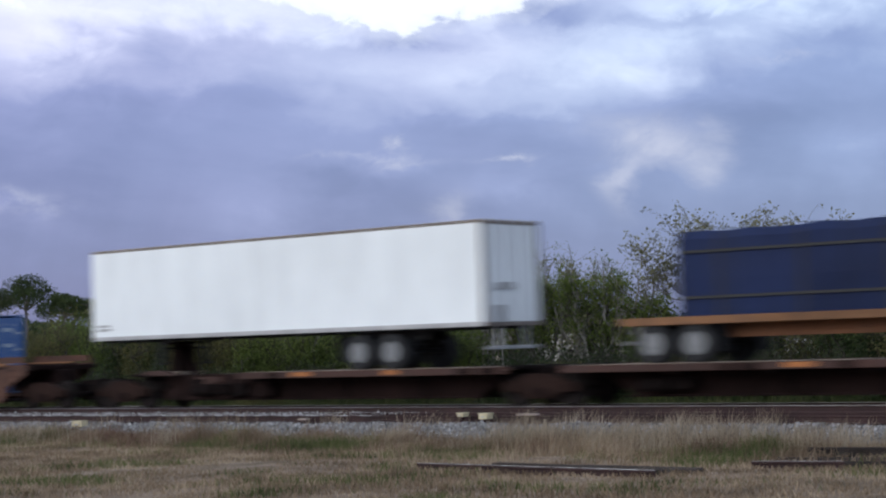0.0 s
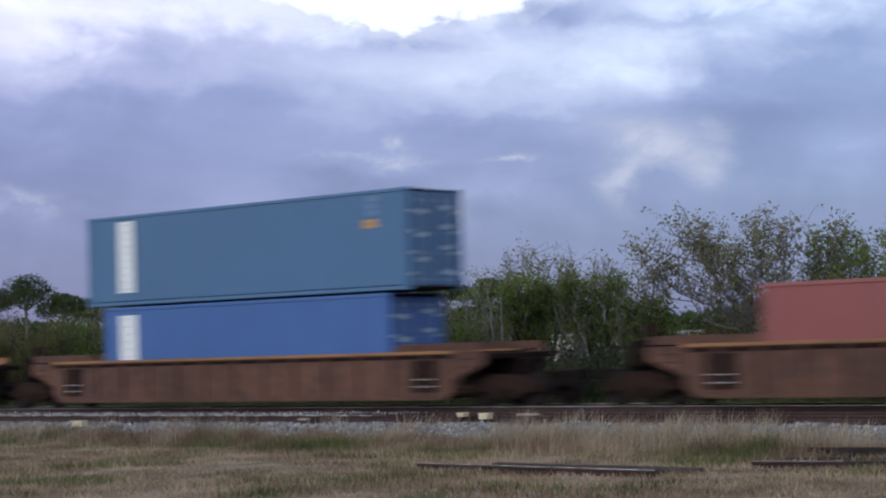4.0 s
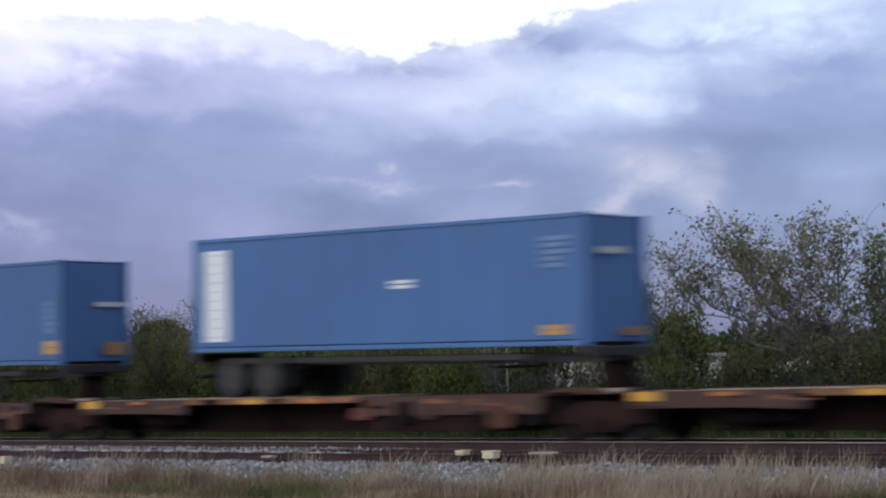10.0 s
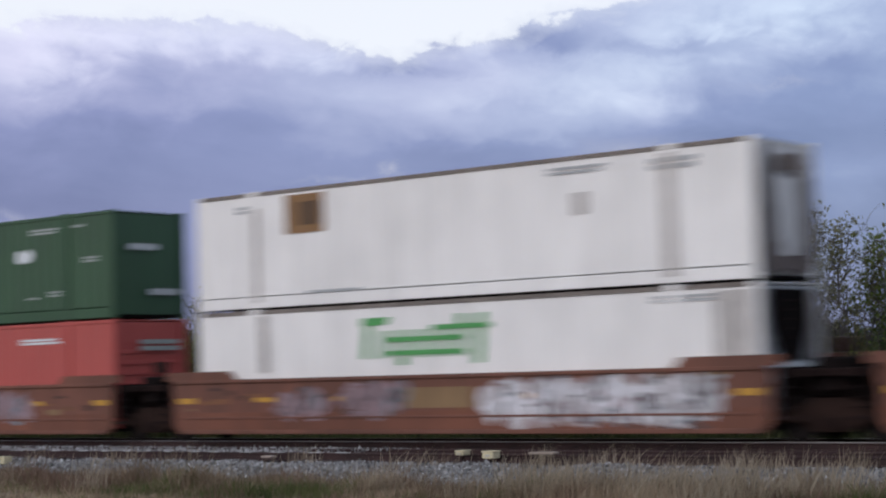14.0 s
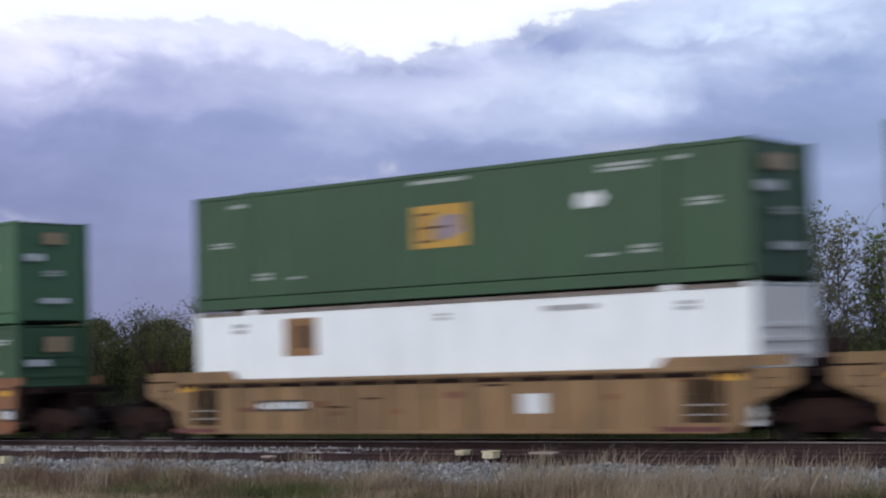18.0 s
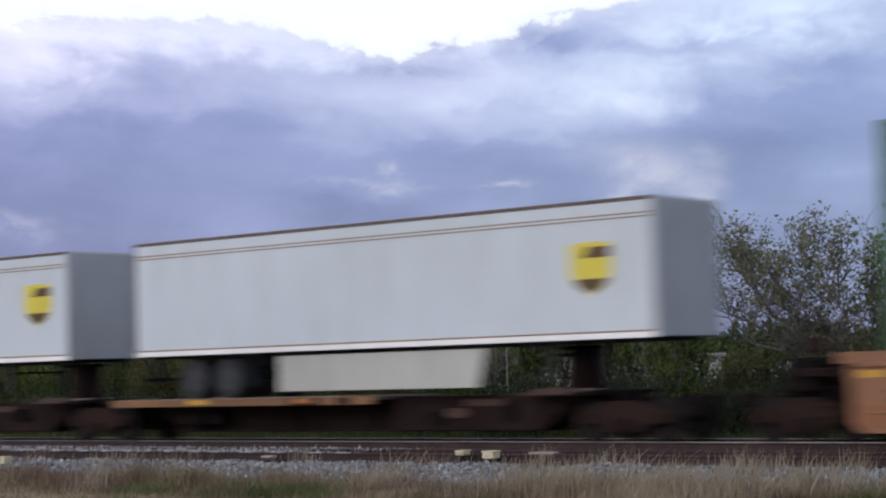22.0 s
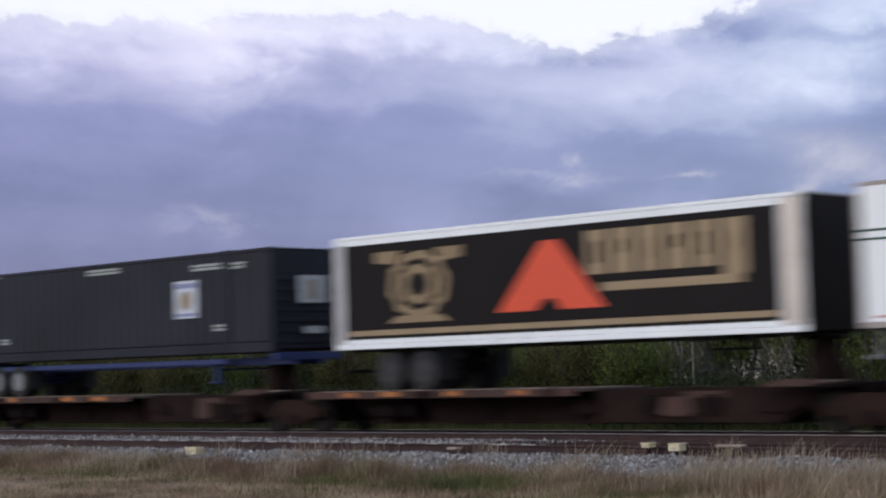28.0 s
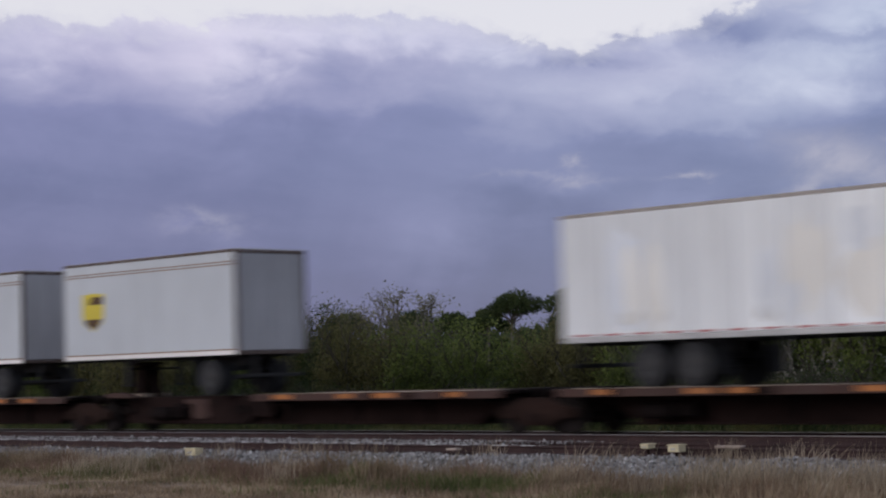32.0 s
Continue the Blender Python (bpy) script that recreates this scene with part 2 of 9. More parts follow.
def ground_material():
    mat = bpy.data.materials.new("dry_mown_grass_ground")
    mat.use_nodes = True
    N = Nodes(mat.node_tree)
    co = N.add("ShaderNodeTexCoord").outputs["Object"]
    broad = N.noise(co, 0.22, 4.0, 0.55)
    mid = N.noise(co, 1.6, 5.0, 0.6)
    fine = N.noise(co, 22.0, 4.0, 0.7)
    f = N.m("ADD", N.m("MULTIPLY", broad, 0.38), N.m("ADD", N.m("MULTIPLY", mid, 0.34), N.m("MULTIPLY", fine, 0.28)))
    col = N.ramp(f, (0.36, (0.085, 0.076, 0.042)), (0.44, (0.165, 0.126, 0.092)), (0.53, (0.262, 0.200, 0.155)), (0.66, (0.40, 0.325, 0.255)))
    b = N.add("ShaderNodeBsdfPrincipled", Roughness=0.95)
    b.inputs["Specular IOR Level"].default_value = 0.1
    N.link(col, b.inputs["Base Color"])
    bn = N.add("ShaderNodeBump", Strength=0.8, Distance=0.05)
    N.link(fine, bn.inputs["Height"])
    N.link(bn.outputs[0], b.inputs["Normal"])
    out = N.add("ShaderNodeOutputMaterial")
    N.link(b.outputs[0], out.inputs[0])
    return mat


GROUND = ground_material()
BALLAST = material("grey_granite_ballast", (0.205, 0.20, 0.198), 0.9, vary=0.45, scale=30.0, bump=0.9, bump_scale=30.0, dirt=0.3, dirt_colour=(0.12, 0.10, 0.085), spec=0.2)
BALLAST_PALE = material("pale_stone_fill", (0.255, 0.245, 0.25), 0.9, vary=0.5, scale=14.0, bump=0.9, bump_scale=30.0, spec=0.2)
STONE = material("ballast_stone", (0.235, 0.226, 0.226), 0.85, vary=0.3, scale=14.0, island=0.72, spec=0.25)
STONE_PALE = material("pale_ballast_stone", (0.47, 0.46, 0.465), 0.85, vary=0.2, scale=14.0, island=0.5, spec=0.3)
TIE = material("creosoted_tie", (0.028, 0.0165, 0.0165), 0.9, vary=0.45, scale=9.0, bump=0.5, per_object=0.35)
TIE_OLD = material("weathered_tie", (0.046, 0.037, 0.034), 0.95, vary=0.5, scale=7.0, bump=0.8, bump_scale=14.0, per_object=0.3, dirt=0.5, dirt_colour=(0.13, 0.115, 0.105), streak=False, spec=0.08)
RAIL_RUST = material("rusty_rail_steel", (0.040, 0.019, 0.0185), 0.8, 0.0, vary=0.35, scale=12.0, bump=0.2)
RAIL_GLINT = material("pale_rail_glint", (0.62, 0.60, 0.60), 0.9, vary=0.5, scale=5.0, dirt=0.6)
BOARD = material("weathered_pale_board", (0.36, 0.29, 0.25), 0.9, vary=0.5, scale=5.0, dirt=0.5)
RAIL_TOP = material("worn_rail_head", (0.42, 0.41, 0.42), 0.35, 0.9, vary=0.12, scale=20.0)
ASPHALT = material("grey_asphalt", (0.055, 0.054, 0.053), 0.9, vary=0.3, scale=8.0, bump=0.5, bump_scale=60.0, dirt=0.3, dirt_colour=(0.09, 0.085, 0.08), spec=0.2)
# underframe steels: the shade under the cars is put into these near black bases
STEEL_DARK = material("grimy_shaded_steel", (0.0085, 0.0062, 0.0062), 0.85, 0.0, vary=0.5, scale=5.0, dirt=0.55, dirt_colour=(0.034, 0.018, 0.015), spec=0.06)
STEEL_BROWN = material("grimy_shaded_brown_steel", (0.0195, 0.0108, 0.0098), 0.85, 0.0, vary=0.45, scale=4.0, dirt=0.5, dirt_colour=(0.012, 0.009, 0.009), spec=0.08)
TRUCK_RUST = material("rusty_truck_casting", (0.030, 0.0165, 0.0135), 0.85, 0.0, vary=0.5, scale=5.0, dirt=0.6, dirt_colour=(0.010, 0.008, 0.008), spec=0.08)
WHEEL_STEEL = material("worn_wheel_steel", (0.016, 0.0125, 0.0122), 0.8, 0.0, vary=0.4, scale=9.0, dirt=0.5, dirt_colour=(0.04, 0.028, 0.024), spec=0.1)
TYRE = material("tyre_rubber", (0.022, 0.022, 0.024), 0.85, vary=0.3, scale=20.0)
RIM_DARK = material("grimy_dark_rim", (0.04, 0.04, 0.043), 0.6, 0.3, vary=0.3, scale=10.0, dirt=0.5)
RIM = material("dusty_white_rim", (0.22, 0.225, 0.235), 0.5, 0.2, vary=0.2, scale=10.0, dirt=0.35)
GALV = material("galvanised_steel", (0.46, 0.46, 0.47), 0.45, 0.5, vary=0.15, scale=9.0, dirt=0.3)
ALU = material("bright_aluminium", (0.70, 0.64, 0.56), 0.35, 0.85, vary=0.08, scale=9.0)
BROWN = material("dark_brown_car_paint", (0.092, 0.040, 0.026), 0.75, vary=0.45, scale=3.4, dirt=0.9, dirt_colour=(0.026, 0.016, 0.013), streak=False)
OXIDE = material("oxide_brown_car_paint", (0.158, 0.061, 0.040), 0.7, vary=0.32, scale=3.0, dirt=0.6, dirt_colour=(0.075, 0.036, 0.027), streak=True)
ORANGE = material("faded_orange_car_paint", (0.250, 0.113, 0.058), 0.7, vary=0.32, scale=3.0, dirt=0.4, dirt_colour=(0.17, 0.085, 0.055), streak=True)
BUFF = material("buff_yellow_car_paint", (0.235, 0.142, 0.069), 0.7, vary=0.34, scale=3.0, dirt=0.65, dirt_colour=(0.105, 0.064, 0.042), streak=True)
MAROON = material("maroon_car_paint", (0.112, 0.031, 0.029), 0.7, vary=0.25, scale=3.0, dirt=0.4, dirt_colour=(0.06, 0.03, 0.03), streak=True)
DECK_EDGE = material("worn_orange_deck_edge", (0.21, 0.10, 0.045), 0.75, vary=0.35, scale=2.2, dirt=0.75, dirt_colour=(0.085, 0.055, 0.045))
DECK_TOP = material("bare_steel_deck", (0.17, 0.13, 0.10), 0.8, 0.1, vary=0.3, scale=4.0, dirt=0.4)
YELLOW = material("yellow_marking", (0.52, 0.27, 0.035), 0.6, vary=0.12, scale=9.0, dirt=0.3)
WHITE_MARK = material("white_marking", (0.68, 0.70, 0.72), 0.6, vary=0.08, scale=9.0)
GREY_MARK = material("faded_grey_marking", (0.34, 0.37, 0.35), 0.6, vary=0.12, scale=9.0)
BLACK_MARK = material("black_marking", (0.02, 0.02, 0.022), 0.6, vary=0.1, scale=9.0)
RED_MARK = material("red_marking", (0.55, 0.035, 0.035), 0.5, vary=0.1, scale=9.0)
GREEN_MARK = material("green_marking", (0.012, 0.062, 0.036), 0.5, vary=0.1, scale=9.0)
LIME_MARK = material("bright_green_marking", (0.08, 0.32, 0.09), 0.5, vary=0.1, scale=9.0)
BLUE_MARK = material("pale_blue_marking", (0.23, 0.25, 0.42), 0.5, vary=0.1, scale=9.0)
GOLD_MARK = material("gold_marking", (0.31, 0.23, 0.14), 0.5, 0.2, vary=0.1, scale=9.0)
SCARLET = material("scarlet_marking", (0.72, 0.085, 0.035), 0.5, vary=0.06, scale=9.0)
BROWN_MARK = material("brown_marking", (0.09, 0.045, 0.018), 0.5, vary=0.1, scale=9.0)
LEMON = material("yellow_shield", (0.66, 0.53, 0.06), 0.5, vary=0.06, scale=9.0)
SPRAY = material("spray_paint_pale", (0.55, 0.53, 0.56), 0.6, vary=0.45, scale=3.5, dirt=0.8, dirt_colour=(0.17, 0.09, 0.08))
SPRAY_BLUE = material("spray_paint_blue_grey", (0.17, 0.195, 0.23), 0.6, vary=0.4, scale=3.5, dirt=0.55, dirt_colour=(0.33, 0.20, 0.14))
OXBLOOD = material("oxblood_patch", (0.13, 0.04, 0.04), 0.7, vary=0.2, scale=5.0, dirt=0.4)
RAIL_TAUPE = material("taupe_grey_rail", (0.34, 0.305, 0.285), 0.55, 0.2, vary=0.15, scale=4.0, dirt=0.3)
SHEET_WARM = material("yellowed_sheet", (0.84, 0.825, 0.785), 0.35, 0.12, vary=0.12, scale=2.0, dirt=0.2, dirt_colour=(0.5, 0.45, 0.4), streak=True)
SHEET_COOL = material("cool_toned_sheet", (0.73, 0.765, 0.82), 0.35, 0.12, vary=0.12, scale=2.0, dirt=0.2, dirt_colour=(0.45, 0.45, 0.48), streak=True)
SKIRT = material("grimy_white_skirt", (0.45, 0.43, 0.395), 0.6, vary=0.12, scale=3.0, dirt=0.35, streak=True)
EMBLEM_YELLOW = material("faded_yellow_emblem", (0.50, 0.29, 0.05), 0.6, vary=0.15, scale=5.0, dirt=0.3)
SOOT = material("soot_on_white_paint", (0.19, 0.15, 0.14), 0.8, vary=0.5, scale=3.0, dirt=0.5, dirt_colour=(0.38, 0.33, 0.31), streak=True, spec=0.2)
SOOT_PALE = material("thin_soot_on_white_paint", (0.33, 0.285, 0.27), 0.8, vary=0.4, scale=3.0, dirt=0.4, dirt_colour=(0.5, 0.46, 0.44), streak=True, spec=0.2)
PATCH_GREY = material("faded_mauve_patch", (0.25, 0.205, 0.25), 0.6, vary=0.35, scale=6.0, dirt=0.4, dirt_colour=(0.3, 0.17, 0.05))
END_WHITE = material("dull_white_plate", (0.48, 0.50, 0.51), 0.6, vary=0.15, scale=8.0, dirt=0.3)
SPRAY_TEAL = material("spray_paint_teal", (0.085, 0.14, 0.155), 0.6, vary=0.5, scale=3.5, dirt=0.5, dirt_colour=(0.33, 0.30, 0.28))
PANEL_WHITE = material("pale_blue_white_panel", (0.53, 0.57, 0.63), 0.5, vary=0.12, scale=6.0)
PLATE_ORANGE = material("faded_orange_plate", (0.50, 0.29, 0.10), 0.6, vary=0.15, scale=7.0, dirt=0.3)
PLATE_DULL = material("dull_orange_plate", (0.30, 0.165, 0.075), 0.6, vary=0.15, scale=7.0, dirt=0.4)
SPRAY_LINE = material("spray_paint_outline", (0.075, 0.06, 0.065), 0.6, vary=0.4, scale=3.5)
SPRAY_MAUVE = material("spray_paint_mauve", (0.25, 0.17, 0.19), 0.6, vary=0.3, scale=3.5, dirt=0.4, dirt_colour=(0.14, 0.06, 0.05))


def paint(name, colour, dirt=0.16, rough=0.5, vary=0.07, metal=0.0, spec=0.4):
    return material(name, colour, rough, metal, vary=vary, scale=2.6, dirt=dirt, dirt_colour=tuple(v * 0.55 + 0.02 for v in colour), streak=True, bump=0.05, bump_scale=9.0, spec=spec)


BLUE = paint("royal_blue_paint", (0.048, 0.122, 0.33))
BLUE_SKY = paint("faded_blue_paint", (0.056, 0.139, 0.318), vary=0.12)
BLUE_DULL = paint("dull_blue_paint", (0.050, 0.120, 0.275))
RUST_POST = paint("rusty_blue_post", (0.085, 0.065, 0.075), 0.5)
BLUE_TEAL = paint("faded_teal_blue_paint", (0.062, 0.145, 0.275))
BLUE_LIGHT = paint("light_blue_paint", (0.097, 0.232, 0.42))
BLUE_VIOLET = paint("violet_blue_paint", (0.066, 0.108, 0.29))
NAVY_TARP = paint("navy_tarpaulin", (0.012, 0.021, 0.070), 0.4, 0.7, 0.35, spec=0.2)
RED_BOX = paint("faded_brick_red_paint", (0.25, 0.075, 0.075))
CORAL = paint("coral_red_paint", (0.44, 0.080, 0.068))
GREEN = paint("bottle_green_paint", (0.030, 0.078, 0.036), 0.3, vary=0.16)
GREEN_PALE = paint("faded_green_paint", (0.050, 0.125, 0.062))
GREEN_FRESH = paint("fresh_green_paint", (0.012, 0.087, 0.025), spec=0.3)
CHARCOAL = paint("charcoal_paint", (0.016, 0.017, 0.026), 0.45, rough=0.5, vary=0.35, spec=0.18)
CHARCOAL_BLUE = paint("blue_black_paint", (0.017, 0.022, 0.044), rough=0.6)
WHITE = paint("white_trailer_paint", (0.87, 0.90, 0.92), 0.06, 0.42)
WHITE_STAINED = material("soot_stained_white", (0.70, 0.67, 0.66), 0.6, vary=0.2, scale=1.8, dirt=0.8, dirt_colour=(0.20, 0.16, 0.15), streak=True)
RAIL_GRIMY = material("grimy_brown_rail", (0.20, 0.165, 0.145), 0.6, vary=0.25, scale=3.0, dirt=0.5)
WHITE_DIRTY = paint("dirty_white_paint", (0.86, 0.82, 0.80), 0.24, vary=0.10)
SILVER = paint("silvery_white_panel", (0.62, 0.64, 0.67), 0.22)
# tone shifts from sheet to sheet put reflections into the colour
SILVER_PANEL = material("worn_silver_panel", (0.80, 0.82, 0.84), 0.35, 0.12, vary=0.14, scale=2.0, dirt=0.12, dirt_colour=(0.35, 0.35, 0.37), streak=True, per_object=0.17)
GREY_PALE = paint("pale_grey_trailer_paint", (0.56, 0.59, 0.63), 0.15)
GREY_END = paint("grey_trailer_end", (0.44, 0.44, 0.46), 0.35, 0.6, 0.15)
BLACK_PANEL = paint("black_trailer_panel", (0.009, 0.007, 0.007), 0.1, 0.65, spec=0.15)
CHASSIS_BLUE = paint("blue_chassis_paint", (0.018, 0.034, 0.125), 0.45)
CHASSIS_DARK = paint("dark_chassis_paint", (0.013, 0.0125, 0.0135), 0.3)

BARK_BUSH = material("dark_twigs", (0.055, 0.048, 0.038), 0.9, vary=0.3, scale=12.0)
BARK = material("grey_bark", (0.135, 0.118, 0.112), 0.9, vary=0.35, scale=12.0, bump=0.6, bump_scale=30.0)
BARK_PALE = material("pale_bark", (0.20, 0.185, 0.165), 0.9, vary=0.3, scale=12.0, bump=0.5)
LEAF = leaf_material("green_leaves", (0.062, 0.081, 0.025), (0.134, 0.175, 0.047), (0.255, 0.300, 0.082), 0.5)
LEAF_OLIVE = leaf_material("olive_leaves", (0.070, 0.068, 0.028), (0.128, 0.124, 0.048), (0.21, 0.19, 0.080), 0.5)
LEAF_DARK = leaf_material("dark_leaves", (0.020, 0.034, 0.013), (0.044, 0.066, 0.022), (0.080, 0.105, 0.036), 0.35)
LEAF_DRY = leaf_material("dull_brownish_leaves", (0.100, 0.098, 0.052), (0.195, 0.190, 0.100), (0.33, 0.315, 0.175), 0.55)
BLADE_DRY = leaf_material("dry_grass_blades", (0.118, 0.082, 0.052), (0.270, 0.195, 0.128), (0.47, 0.370, 0.265), 0.3)
BLADE_RUSSET = leaf_material("russet_grass_blades", (0.095, 0.055, 0.040), (0.190, 0.118, 0.086), (0.31, 0.21, 0.155), 0.3)
BLADE_GREEN = leaf_material("green_grass_blades", (0.050, 0.064, 0.022), (0.105, 0.122, 0.042), (0.20, 0.19, 0.085), 0.35)
BLADE_PALE = leaf_material("pale_straw_plumes", (0.20, 0.157, 0.110), (0.345, 0.275, 0.198), (0.51, 0.43, 0.33), 0.35)
CREAM = material("cream_paint", (0.66, 0.58, 0.38), 0.6, vary=0.1, scale=14.0, dirt=0.3)

# ---- mesh helpers ----
def bx(bm, x0, x1, y0, y1, z0, z1, b=0.0):
    """A box, with chamfered edges where b > 0."""
    if b <= 0:
        v = [bm.verts.new((x, y, z)) for x in (x0, x1) for y in (y0, y1) for z in (z0, z1)]
        for f in ((0, 1, 3, 2), (4, 6, 7, 5), (0, 4, 5, 1), (2, 3, 7, 6), (0, 2, 6, 4), (1, 5, 7, 3)):
            bm.faces.new([v[i] for i in f])
        return
    b = min(b, abs(x1 - x0) * 0.45, abs(y1 - y0) * 0.45, abs(z1 - z0) * 0.45)
    lim = ((x0, x1), (y0, y1), (z0, z1))
    V = {}
    for i in (0, 1):
        for j in (0, 1):
            for k in (0, 1):
                s = (i, j, k)
                for ax in range(3):
                    p = []
                    for a in range(3):
                        e = lim[a][s[a]]
                        p.append(e if a == ax else e + (b if s[a] == 0 else -b))
                    V[s, ax] = bm.verts.new(p)
    quads = []
    for ax in range(3):
        o = [a for a in range(3) if a != ax]
        for s in (0, 1):
            loop = []
            for p, q in ((0, 0), (1, 0), (1, 1), (0, 1)):
                c = [0, 0, 0]
                c[ax], c[o[0]], c[o[1]] = s, p, q
                loop.append(V[tuple(c), ax])
            quads.append(loop)
    for ax in range(3):
        o = [a for a in range(3) if a != ax]
        for p in (0, 1):
            for q in (0, 1):
                c0, c1 = [0, 0, 0], [0, 0, 0]
                c0[ax], c1[ax] = 0, 1
                for c in (c0, c1):
                    c[o[0]], c[o[1]] = p, q
                quads.append([V[tuple(c0), o[0]], V[tuple(c1), o[0]], V[tuple(c1), o[1]], V[tuple(c0), o[1]]])
    for i in (0, 1):
        for j in (0, 1):
            for k in (0, 1):
                quads.append([V[(i, j, k), a] for a in range(3)])
    made = [bm.faces.new(q) for q in quads]
    bmesh.ops.recalc_face_normals(bm, faces=made)


def tube(bm, p0, p1, r0, r1=None, n=8, caps=True):
    r1 = r0 if r1 is None else r1
    p0, p1 = Vector(p0), Vector(p1)
    d = (p1 - p0).normalized()
    u = d.orthogonal().normalized()
    w = d.cross(u)
    rings = []
    for p, r in ((p0, r0), (p1, r1)):
        rings.append([bm.verts.new(p + (u * math.cos(a) + w * math.sin(a)) * r) for a in (2 * math.pi * i / n for i in range(n))])
    for i in range(n):
        j = (i + 1) % n
        bm.faces.new((rings[0][i], rings[0][j], rings[1][j], rings[1][i]))
    if caps:
        bm.faces.new(rings[0][::-1])
        bm.faces.new(rings[1])


def prism(bm, outline, y0, y1):
    """A flat outline in x, z, thick from y0 to y1."""
    a = [bm.verts.new((x, y0, z)) for x, z in outline]
    b = [bm.verts.new((x, y1, z)) for x, z in outline]
    n = len(outline)
    made = [bm.faces.new(a), bm.faces.new(b[::-1])]
    for i in range(n):
        j = (i + 1) % n
        made.append(bm.faces.new((a[i], b[i], b[j], a[j])))
    bmesh.ops.recalc_face_normals(bm, faces=made)


MESHES = {}


def part(name, bm, mat, parent, label="", at=None):
    """Links a bmesh as one mesh object under a thing or a part."""
    me = bpy.data.meshes.new(name)
    bm.to_mesh(me)
    bm.free()
    me.materials.append(mat)
    ob = new(name, me)
    ob.parent = parent
    if at is not None:
        ob.matrix_basis = at
    if label:
        tagged(ob, label)
    return ob


def shared(name, key, make, mat, parent, at=None, label=""):
    """A part whose mesh is built once for each key and then shared."""
    k = (name, key, mat.name)
    if k not in MESHES:
        bm = bmesh.new()
        make(bm)
        me = bpy.data.meshes.new(name)
        bm.to_mesh(me)
        bm.free()
        me.materials.append(mat)
        MESHES[k] = me
    ob = new(name, MESHES[k])
    ob.parent = parent
    if at is not None:
        ob.matrix_basis = at
    if label:
        tagged(ob, label)
    return ob


def raw(name, verts, faces, mat, parent=None):
    me = bpy.data.meshes.new(name)
    me.from_pydata(verts, [], faces)
    me.materials.append(mat)
    ob = new(name, me)
    ob.parent = parent
    return ob


def soup(name, V, corners, mat, parent=None):
    """Loose triangles or quads from an array (pieces, corners, 3)."""
    n, k = V.shape[0], V.shape[1]
    me = bpy.data.meshes.new(name)
    F = np.concatenate([np.asarray(c)[None, :] + k * np.arange(n)[:, None] for c in corners])
    me.vertices.add(n * k)
    me.vertices.foreach_set("co", V.reshape(-1).astype(np.float32))
    m = F.shape[1]
    me.loops.add(F.size)
    me.loops.foreach_set("vertex_index", F.reshape(-1).astype(np.int32))
    me.polygons.add(len(F))
    me.polygons.foreach_set("loop_start", (np.arange(len(F)) * m).astype(np.int32))
    me.update(calc_edges=True)
    me.validate()
    me.materials.append(mat)
    ob = new(name, me)
    ob.parent = parent
    return ob

# ---- the setting ----
GZ = -0.55          # level of the grass beside the line


def build_ground():
    rng = np.random.default_rng(5)
    xs = np.concatenate([[-2500, -900, -400, -200], np.linspace(-120, 40, 81), [90, 200, 500, 1500]])
    ys = np.concatenate([[-1500, -400, -150, -80], np.linspace(-48, -32, 9), [-31.4, -31.2, -27.6, -27.4], np.linspace(-26, -6.0, 21), [-2, 2, 6.0, 9, 13, 20, 30, 45, 70, 120, 300, 900, 2500]])
    V = []
    for x in xs:
        for y in ys:
            near = -50 < y < -8.5 and -130 < x < 50
            z = GZ + (0.05 * noise.noise(Vector((x * 0.22, y * 0.3, 0))) + 0.02 * noise.noise(Vector((x * 0.9, y * 0.9, 3))) if near else 0.0)
            if abs(y) < 7:
                z = GZ - 0.12
            z += np.interp(y, [-27.4, -23.0], [0.58, 0.0]) if y < -23 else 0.0
            V.append((x, y, z))
    ny = len(ys)
    F = [(i * ny + j, (i + 1) * ny + j, (i + 1) * ny + j + 1, i * ny + j + 1) for i in range(len(xs) - 1) for j in range(ny - 1)]
    ob = raw("ground", V, F, GROUND)
    ob.data.polygons.foreach_set("use_smooth", [True] * len(F))
    tagged(ob, "flat dry mown grass field with green patches beside the line", "ground", kind="structure")


def build_road():
    """The narrow road along the line: asphalt slab with worn edge lines."""
    bm = bmesh.new()
    bx(bm, -600, 400, -31.1, -27.7, -0.02, 0.11, 0.02)
    road = part("road", bm, ASPHALT, None)
    tagged(road, "narrow grey asphalt road along the railway", "road", kind="structure")
    for y in (-30.95, -27.95):
        bm = bmesh.new()
        bx(bm, -600, 400, y - 0.05, y + 0.05, 0.105, 0.114)
        part("edge_line", bm, WHITE_MARK, road, "worn white edge line")


